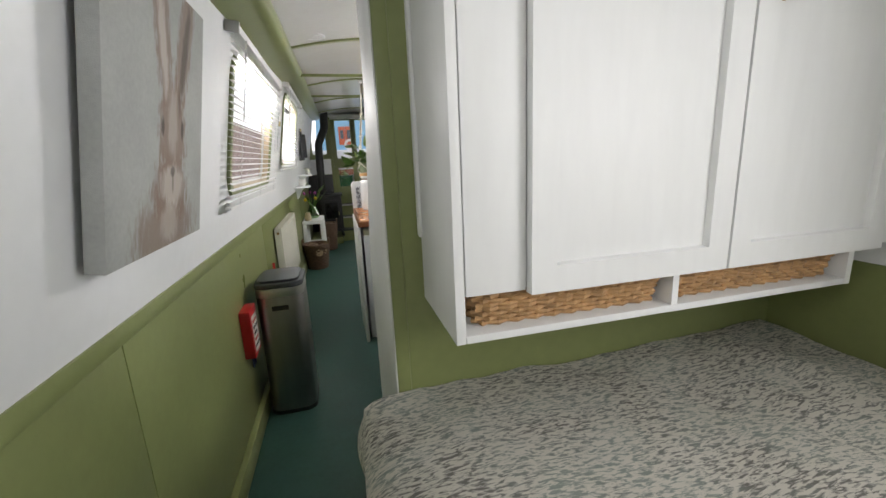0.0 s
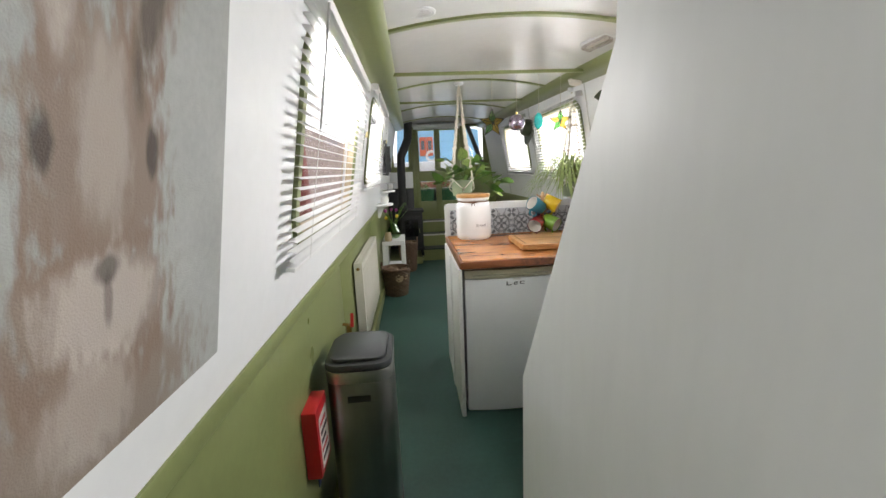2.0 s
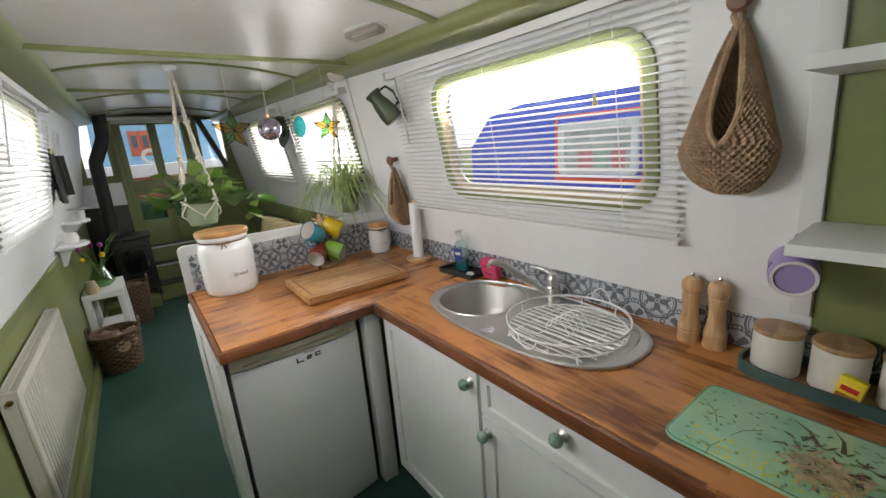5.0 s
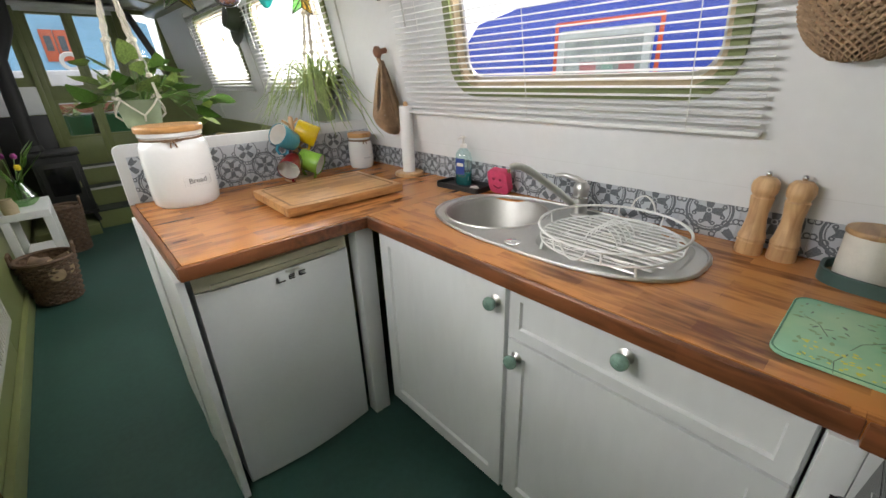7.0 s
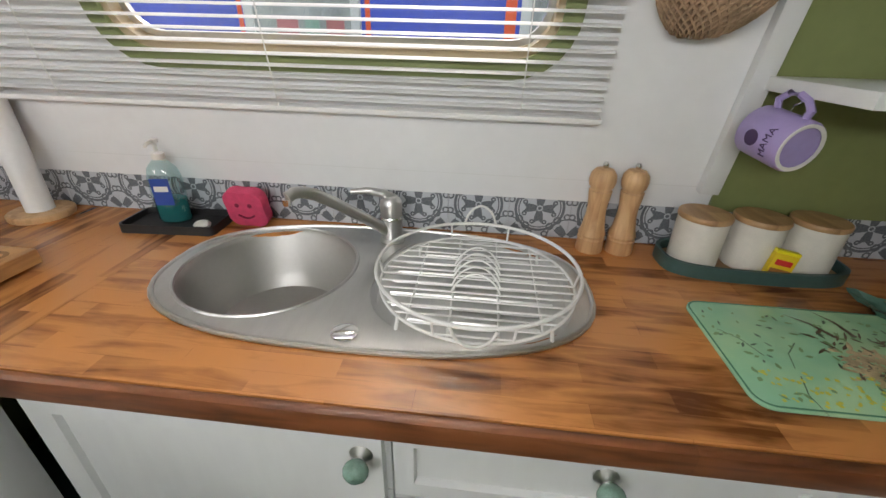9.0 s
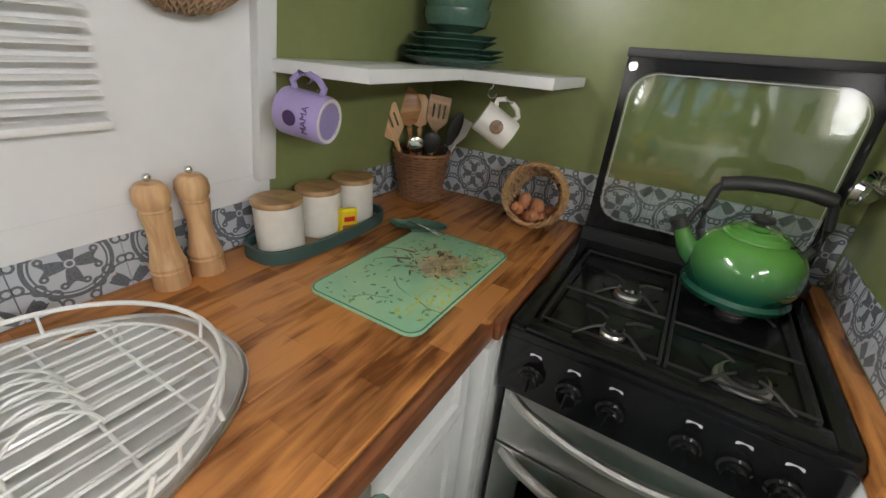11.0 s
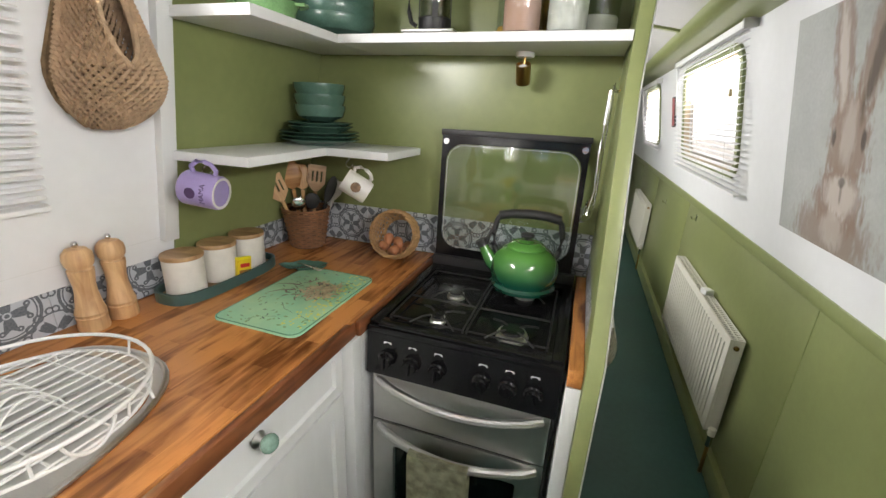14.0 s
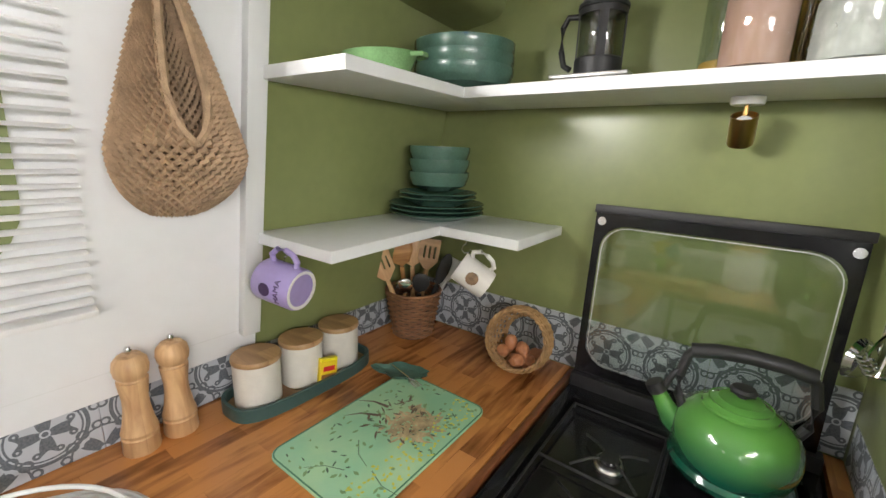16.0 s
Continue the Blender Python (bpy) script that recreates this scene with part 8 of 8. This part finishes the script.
def half_shelf(y, z, r):
    s = thing("half_round_shelf", "small white half-round bracket shelf", "shelf", at=(XL + 0.012 + SL * max(0, z - 1.0), y, z), group="half-round shelves")
    part("board", prism([(0.0, -r)] + [(r * math.cos(radians(a)), r * math.sin(radians(a))) for a in range(-90, 91, 12)] + [(0.0, r)], -0.02, 0.0, bevel=0.003), CABW, s)
    part("bracket", prism([(0.0, 0.0), (r * 0.6, 0.0), (r * 0.35, -0.04), (0.02, -0.13), (0.0, -0.13)], -0.012, 0.012, Matrix.Translation((0, 0, -0.0205)) @ Matrix(((1, 0, 0, 0), (0, 0, 1, 0), (0, 1, 0, 0), (0, 0, 0, 1)))), CABW, s)


half_shelf(6.35, 1.045, 0.17)
half_shelf(6.75, 1.165, 0.16)
for x, y, z, r, h, lab in ((0.20, 6.35, 1.0455, 0.045, 0.075, "white pottery cup on the bracket shelf"), (0.25, 6.75, 1.1655, 0.03, 0.07, "small stone-coloured vase on the bracket shelf")):
    o = mesh_ob("pottery_cup", lathe([(0, 0), (r * 0.8, 0), (r, h * 0.4), (r * 0.9, h), (r * 0.82, h), (r * 0.85, 0.01), (0, 0.01)], 24), CERAM if r > 0.04 else GREY)
    o.matrix_basis = pose(x, y, z)
    tagged(o, lab, "pottery")
ds = tagged(mesh_ob("dish", lathe([(0, 0), (0.03, 0), (0.075, 0.014), (0.073, 0.016), (0.03, 0.005), (0, 0.005)], 24), GREY), "shallow grey dish on the small vase", "dish")
ds.matrix_basis = pose(0.25, 6.75, 1.236)
for k, (y0, y1, h0, h1) in enumerate(((6.12, 6.30, 0.45, 0.86), (6.36, 6.54, 0.42, 0.80), (6.62, 6.80, 0.45, 0.84), (4.42, 4.60, 0.40, 0.72))):
    fr_ = thing("picture_frame", "narrow white picture frame on the white wall", "picture", group="narrow frames")
    part("frame", _mx(ring_frame(y0, y1, h0, h1, 0.004, 0.022, 0.014, Matrix.Translation((0, 0, 0.015))), ML), CABW, fr_)
    part("print", _mx(box(y0 + 0.02, y1 - 0.02, h0 + 0.02, h1 - 0.02, 0.0, 0.005), ML), mat("faded_print", (0.5, 0.51, 0.5), 0.6, var=0.3, scale=14), fr_)
st_ = thing("side_table", "small white side table by the wainscot", "table", at=(0.115, 6.66, 0.0))
part("top", box(0.0, 0.26, 0.0, 0.50, 0.53, 0.58, 0.004), CABW, st_)
for x in (0.0, 0.215):
    for y in (0.0, 0.455):
        part("leg", box(x, x + 0.045, y, y + 0.045, 0.0, 0.5295, 0.003), CABW, st_)
part("shelf", box(0.046, 0.214, 0.02, 0.48, 0.22, 0.24), CABW, st_)
vs_ = thing("flower_vase", "green glass vase of yellow and purple flowers", "vase", at=(0.25, 6.92, 0.5805))
part("glass", lathe([(0, 0), (0.05, 0), (0.085, 0.03), (0.09, 0.06), (0.06, 0.12), (0.04, 0.16), (0.045, 0.18), (0.042, 0.18), (0.036, 0.16), (0.08, 0.05), (0, 0.008)], 28), glass("pale_green_glass", (0.62, 0.80, 0.55), 0.03, 0.12), vs_)
r5 = random.Random(5)
for k in range(14):
    a, t_ = r5.uniform(0, 6.28), r5.uniform(0.05, 0.14)
    tip = (t_ * math.cos(a), t_ * math.sin(a), r5.uniform(0.24, 0.36))
    part("stem", tube([(0, 0, 0.05), (tip[0] * 0.4, tip[1] * 0.4, 0.2), tip], 0.003, 5), LEAF, vs_)
    if k % 3 == 0:
        part("flower", lathe([(0, -0.02), (0.016, -0.012), (0.02, 0.005), (0.012, 0.022), (0, 0.02)], 10, m=Matrix.Translation(tip)), mat("flower_yellow", (0.7, 0.5, 0.02), 0.6) if k % 2 else mat("flower_purple", (0.25, 0.03, 0.18), 0.6), vs_)
    else:
        l_ = new("leaf", LEAFME[0])
        l_.parent = vs_
        l_.matrix_basis = Matrix.LocRotScale(Vector(tip), Euler((radians(50), 0, a - 1.57)), (0.05, 0.11, 0.05))
pt_ = tagged(mesh_ob("clay_pot", lathe([(0, 0), (0.04, 0), (0.045, 0.05), (0.03, 0.09), (0.032, 0.10), (0, 0.1)], 20), mat("sandy_clay", (0.42, 0.34, 0.22), 0.8, var=0.2)), "sandy clay pot on the side table", "pot")
pt_.matrix_basis = pose(0.19, 6.70, 0.5805)
BARK = mat("split_log_bark", (0.20, 0.13, 0.09), 0.9, var=0.5, scale=25, bump=0.6, bscale=60)
LOGE = mat("log_end_grain", (0.42, 0.30, 0.19), 0.8, var=0.3, scale=30)


def log_basket(x, y, r, h, label, logs, seed):
    b_ = round_basket("log_basket", label, pose(x, y, 0.0), r * 0.74, r, h, WICKERD, 16, 28, 0.008, "log baskets")
    for s in (-1, 1):
        part("handle", tube([(s * r, -0.06, h), (s * r * 1.02, -0.045, h + 0.06), (s * r * 1.02, 0.045, h + 0.06), (s * r, 0.06, h)], 0.010, 8), WICKERD, b_)
    rr = random.Random(seed)
    for k in range(logs):
        a = rr.uniform(0, 6.28)
        lg = thing("log", "cut round log in the wicker log basket", "log", m=pose(x + rr.uniform(0, r * 0.5) * math.cos(a), y + rr.uniform(0, r * 0.5) * math.sin(a), h * 0.8 + rr.uniform(-0.05, 0.05), rr.uniform(-35, 35), rr.uniform(50, 110), rr.uniform(0, 360)), group="logs in baskets")
        q = rr.uniform(0.035, 0.05)
        part("bark", tube([(0, 0, -0.09), (0, 0, 0.09)], q, 12), BARK, lg)
        part("end_grain", lathe([(0, 0.0905), (q * 0.94, 0.0905), (q * 0.94, 0.092), (0, 0.092)], 12), LOGE, lg)


log_basket(0.265, 6.46, 0.155, 0.31, "brown wicker basket heaped with split logs", 8, 4)
log_basket(0.40, 7.55, 0.13, 0.40, "tall brown wicker log basket by the stove", 3, 9)

# ---- lounge, right side ----
SOFA = mat("olive_upholstery", (0.10, 0.11, 0.05), 0.9, var=0.2, scale=20, bump=0.3, bscale=300)
sf = thing("sofa", "built-in bench seat with olive cushions", "sofa", at=(1.30, 5.35, 0.0))
part("base", box(0.0, 0.58, 0.0, 2.4, 0.0, 0.34, 0.006), GREEN, sf)
for k in range(3):
    part("seat_cushion", box(0.0, 0.56, 0.01 + 0.795 * k, 0.795 + 0.795 * k, 0.3405, 0.46, 0.025), SOFA, sf)
    part("back_cushion", box(0.44, 0.585, 0.01 + 0.795 * k, 0.795 + 0.795 * k, 0.4605, 0.86, 0.03), SOFA, sf)
for y, t_, lab in ((6.24, 14, "cream cushion propped on the bench seat"), (6.72, 8, "mustard cushion propped on the bench seat")):
    cs = thing("cushion", lab, "cushion", m=pose(1.56, y, 0.462, 0, 14, t_) @ Matrix.Scale(1.16, 4), group="loose cushions")
    cb2 = box(-0.05, 0.05, -0.21, 0.21, 0.0, 0.42, 0.045, None, 4)
    part("cover", cb2, CREAM, cs)
    part("piping", tube([(0, p[0], p[1]) for p in rounded(-0.205, 0.205, 0.005, 0.415, 0.05)], 0.005, 6, None, True), CREAM, cs)
ht = thing("sun_hat", "olive green hat hung between the lounge windows", "hat", m=pose(1.745, 6.22, 1.755, 0, -80, 0))
part("brim", lathe([(0.085, 0.0), (0.165, 0.006), (0.17, 0.012), (0.16, 0.012), (0.085, 0.008)], 36), JUGM, ht)
part("crown", lathe([(0.088, 0.004), (0.085, 0.05), (0.07, 0.09), (0.0, 0.10)], 36), JUGM, ht)
for y in (4.88, 6.22, 7.6):
    tagged(mesh_ob("panel_joint_trim", _mx(box(-y - 0.006, -y + 0.006, 0.0, 0.98, 0.0, 0.004, 0.001), MR), GREY), "thin grey joint strip on the cabin side", "trim", kind="structure")

# ---- outside ----
tagged(mesh_ob("ground", box(-80, 80, -80, 80, -0.9, -0.55), mat("canal_water", (0.05, 0.06, 0.055), 0.1, var=0.3, scale=0.5, bump=0.2, bscale=4)), "dull green canal water around the boat", "water", kind="structure")
tagged(mesh_ob("towpath", box(-14, -1.3, -40, 60, -0.6, 0.15, 0.02), mat("gravel_path", (0.30, 0.28, 0.25), 0.9, var=0.3, scale=4, bump=0.5, bscale=60)), "pale gravel towpath beside the boat", "path", kind="structure")

BLUE = mat("blue_boat_paint", (0.035, 0.085, 0.55), 0.35, var=0.12, scale=1.5)
ORANGE = mat("orange_coachline", (0.75, 0.10, 0.03), 0.4)
PALEP = mat("pale_window_paint", (0.55, 0.62, 0.62), 0.4)
MROW = Matrix(((0, 0, 1, 0), (1, 0, 0, 0), (0, 1, 0, 0), (0, 0, 0, 1)))
nb_ = thing("narrowboat", "blue narrowboat with orange coachlines moored alongside", "boat", at=(3.4, 0.0, 0.0))
cabin = [(-9.0, 0.55), (5.75, 0.55), (5.72, 1.45), (5.45, 1.72), (5.0, 1.80), (-9.0, 1.86)]
part("cabin_side", prism(cabin, 0.0, 1.9, MROW), BLUE, nb_)
part("hull", prism([(-9.3, -0.6), (7.2, -0.6), (8.2, 0.55), (-9.3, 0.55)], -0.12, 2.0, MROW), mat("black_hull", (0.02, 0.02, 0.022), 0.5), nb_, "black painted hull")
part("gunwale", prism([(-9.3, 0.5505), (7.6, 0.5505), (7.6, 0.60), (-9.3, 0.60)], -0.13, -0.001, MROW), mat("grey_gunwale", (0.3, 0.32, 0.34), 0.5), nb_)
for k, y in enumerate((3.95, 2.45, 0.6, -1.4, -3.6)):
    pf_ = part("coachline", ring_frame(y, y + 0.75, 1.15, 1.66, 0.02, 0.028, 0.01, MROW @ Matrix.Translation((0, 0, -0.0005)) @ Matrix.Diagonal((1, 1, -1, 1))), ORANGE, nb_)
    wf = part("window_frame", ring_frame(y + 0.05, y + 0.70, 1.21, 1.60, 0.03, 0.05, 0.03, MROW @ Matrix.Translation((0, 0, -0.031)) @ Matrix.Diagonal((1, 1, -1, 1)) @ Matrix.Translation((0, 0, -0.0005))), PALEP, nb_, "pale window frame")
    part("glass", prism(rounded(y + 0.09, y + 0.66, 1.25, 1.56, 0.02), -0.02, -0.002, MROW), mat("curtained_glass", (0.30, 0.36, 0.36), 0.2, var=0.4, scale=6), wf)
    for j, (q0, q1) in enumerate(((0.14, 0.24), (0.28, 0.36), (0.40, 0.52))):
        part("curtain_stripe", prism([(y + q0, 1.26), (y + q1, 1.26), (y + q1, 1.40), (y + q0, 1.40)], -0.024, -0.0205, MROW), mat("faded_red_stripe", (0.42, 0.16, 0.17), 0.6) if j != 1 else mat("faded_green_stripe", (0.22, 0.40, 0.34), 0.6), wf)
for k, y in enumerate((3.2, 1.7, -0.4)):
    part("coachline", prism([(y, 1.15), (y + 0.03, 1.15), (y + 0.03, 1.66), (y, 1.66)], -0.008, -0.0005, MROW), ORANGE, nb_)

# boat ahead, seen through the bow doors
SKYB = mat("sky_blue_paint", (0.20, 0.42, 0.60), 0.4, var=0.1)
ab = thing("narrowboat", "pale blue boat with red doors moored ahead", "boat", at=(0.9, 11.6, 0.0))
part("cabin_end", prism([(-0.75, 0.9), (1.3, 0.9), (1.2, 2.25), (0.4, 2.42), (-0.65, 2.36)], 0.0, 4.0, Matrix(((1, 0, 0, 0), (0, 0, 1, 0), (0, 1, 0, 0), (0, 0, 0, 1)))), SKYB, ab)
RDOOR = mat("red_brown_door", (0.42, 0.09, 0.04), 0.45, var=0.15)
for x in (-0.16, 0.0):
    d = part("door", box(x, x + 0.15, -0.03, -0.001, 1.70, 2.12, 0.004), RDOOR, ab, "red painted door")
    part("door_glass", box(x + 0.035, x + 0.115, -0.036, -0.0305, 1.84, 2.04), mat("dark_pane", (0.08, 0.1, 0.12), 0.1), d)
part("fore_deck", box(-0.9, 1.4, -1.2, -0.002, 0.6, 1.55, 0.03), mat("white_deck", (0.62, 0.66, 0.70), 0.5), ab, "white painted fore deck")
part("fender", lathe([(0.07, -0.03), (0.11, -0.03), (0.12, 0), (0.11, 0.03), (0.07, 0.03)], 24, m=Matrix.Translation((0.05, -0.98, 1.66)) @ Matrix.Rotation(radians(90), 4, "X")), GREY, ab)
wd = thing("bow_well", "varnished gunwale boards round the bow well deck", "deck", at=(0.0, 8.80, 0.0), kind="structure")
VARN = wood("varnished_rail", (0.10, 0.03, 0.015), (0.28, 0.10, 0.05), axis=0, plank=0.2, length=2)
part("well_floor", box(0.1, 1.9, 0.0, 1.6, 0.45, 0.55), mat("grey_deck", (0.25, 0.27, 0.25), 0.7), wd)
part("rail_board", box(0.15, 1.85, 1.50, 1.56, 1.24, 1.36, 0.006), VARN, wd)
part("rail_board", box(0.15, 1.85, 1.52, 1.58, 1.02, 1.14, 0.006), VARN, wd)
part("end_wall", box(0.1, 1.9, 1.60, 1.64, 0.55, 1.0), mat("green_locker", (0.02, 0.10, 0.05), 0.5, var=0.2), wd)
for x, lab in ((0.72, "dark green plastic planter in the bow well"), (1.12, "dark green plastic tub in the bow well")):
    pl = thing("planter", lab, "planter", at=(x, 9.15, 0.5505), group="bow planters")
    part("tub", lathe([(0, 0), (0.13, 0), (0.17, 0.48), (0.175, 0.50), (0.16, 0.50), (0.12, 0.02), (0, 0.02)], 28), mat("green_plastic", (0.01, 0.10, 0.05), 0.4), pl)
    rr = random.Random(int(x * 100))
    for k in range(22):
        l_ = new("leaf", LEAFME[k % 2])
        l_.parent = pl
        a = rr.uniform(0, 6.28)
        l_.matrix_basis = Matrix.LocRotScale(Vector((rr.uniform(0.02, 0.14) * math.cos(a), rr.uniform(0.02, 0.14) * math.sin(a), rr.uniform(0.46, 0.62))), Euler((radians(rr.uniform(-20, 60)), 0, a)), (0.06, 0.10, 0.06))

# bank on the left: a rubble wall, a red post, shrubs
bank = thing("bank_wall", "pale rubble stone wall along the towpath", "wall", kind="structure")
STONE = mat("pale_rubble", (0.24, 0.19, 0.18), 0.9, var=0.45, scale=5, bump=0.6, bscale=20)
part("core", box(-4.0, -3.55, -8, 30, 0.1505, 3.22), STONE, bank)
rs = random.Random(11)
sm_ = []
for k in range(6):
    b_ = box(-0.5, 0.5, -0.5, 0.5, -0.5, 0.5, 0.12, None, 1)
    for v in b_.verts:
        v.co += Vector((rs.uniform(-0.06, 0.06), rs.uniform(-0.06, 0.06), rs.uniform(-0.06, 0.06)))
    me = bpy.data.meshes.new("stone")
    b_.to_mesh(me)
    b_.free()
    me.materials.append(STONE)
    sm_.append(me)
for row in range(11):
    y = 3.0 + rs.uniform(0, 0.3)
    while y < 14.5:
        w = rs.uniform(0.36, 0.72)
        s = new("stone", sm_[rs.randrange(6)])
        s.parent = bank
        s.matrix_basis = Matrix.LocRotScale(Vector((-3.54, y + w / 2, 0.295 + 0.28 * row)), None, (0.14, w * 0.96, 0.27))
        y += w
RTIMB, GCAP = mat("red_brown_timber", (0.20, 0.06, 0.05), 0.7, var=0.3), mat("grey_cap", (0.3, 0.28, 0.27), 0.8)
for y in (9.2, 11.6):
    ps_ = thing("timber_post", "red-brown painted timber post on the towpath", "post", at=(-2.0, y, 0.15), group="towpath posts")
    part("post", box(-0.12, 0.12, -0.22, 0.22, 0.0, 3.2, 0.02), RTIMB, ps_)
    part("cap", box(-0.16, 0.16, -0.27, 0.27, 3.2005, 3.28, 0.02), GCAP, ps_)
FOL = [mat("spring_foliage", (0.16, 0.22, 0.03), 0.6, var=0.6, scale=3), mat("dark_foliage", (0.06, 0.10, 0.03), 0.6, var=0.5, scale=3)]


def shrub(x, y, z, w, h, n, seed, label):
    t = thing("tree", label, "tree", at=(x, y, z), group="bankside trees")
    rr = random.Random(seed)
    part("trunk", tube([(0, 0, 0), (0.05, 0.05, h * 0.3), (-0.05, 0.1, h * 0.6)], 0.09, 8, None, False, 0.04), BARK, t)
    for k in range(5):
        a = 1.26 * k
        part("limb", tube([(0, 0.03, h * 0.3), (w * 0.3 * math.cos(a), w * 0.3 * math.sin(a), h * 0.55), (w * 0.45 * math.cos(a), w * 0.45 * math.sin(a), h * 0.75)], 0.04, 6, None, False, 0.012), BARK, t)
    b_ = bmesh.new()
    for k in range(n):
        a, u, q = rr.uniform(0, 6.28), rr.uniform(0.15, 1) ** 0.6, rr.uniform(0.25, 1.0)
        lump = 0.75 + 0.35 * noise.noise((math.cos(a) * 2, math.sin(a) * 2, q * 4 + seed))
        c = Vector((w / 2 * u * lump * math.cos(a) * math.sin(math.pi * q * 0.85), w / 2 * u * lump * math.sin(a) * math.sin(math.pi * q * 0.85), h * q))
        s = rr.uniform(0.05, 0.13)
        d1, d2 = Vector((rr.uniform(-1, 1), rr.uniform(-1, 1), rr.uniform(-1, 1))).normalized(), Vector((rr.uniform(-1, 1), rr.uniform(-1, 1), rr.uniform(-1, 1))).normalized()
        b_.faces.new([b_.verts.new(c - s * d1), b_.verts.new(c + 0.4 * s * d2), b_.verts.new(c + s * d1), b_.verts.new(c - 0.4 * s * d2)])
    part("crown", b_, FOL[seed % 2], t)["kind"] = "stuff"


shrub(-5.0, 8.0, 0.1, 4.6, 5.2, 2200, 2, "yellow-green shrub behind the rubble wall")
shrub(-5.4, 13.0, 0.1, 5.4, 6.2, 2400, 4, "yellow-green tree behind the rubble wall")
shrub(-4.2, -1.0, 0.1, 4.0, 4.0, 1600, 6, "bright green tree on the bank towards the stern")
shrub(-4.6, -5.0, 0.1, 4.0, 4.2, 1200, 8, "bright green tree further down the bank")
tagged(mesh_ob("far_bank", box(9.5, 60, -60, 60, -0.6, 0.4, 0.05), mat("far_grass", (0.10, 0.14, 0.04), 0.9, var=0.4, scale=1)), "low grassy far bank", "bank", kind="structure")
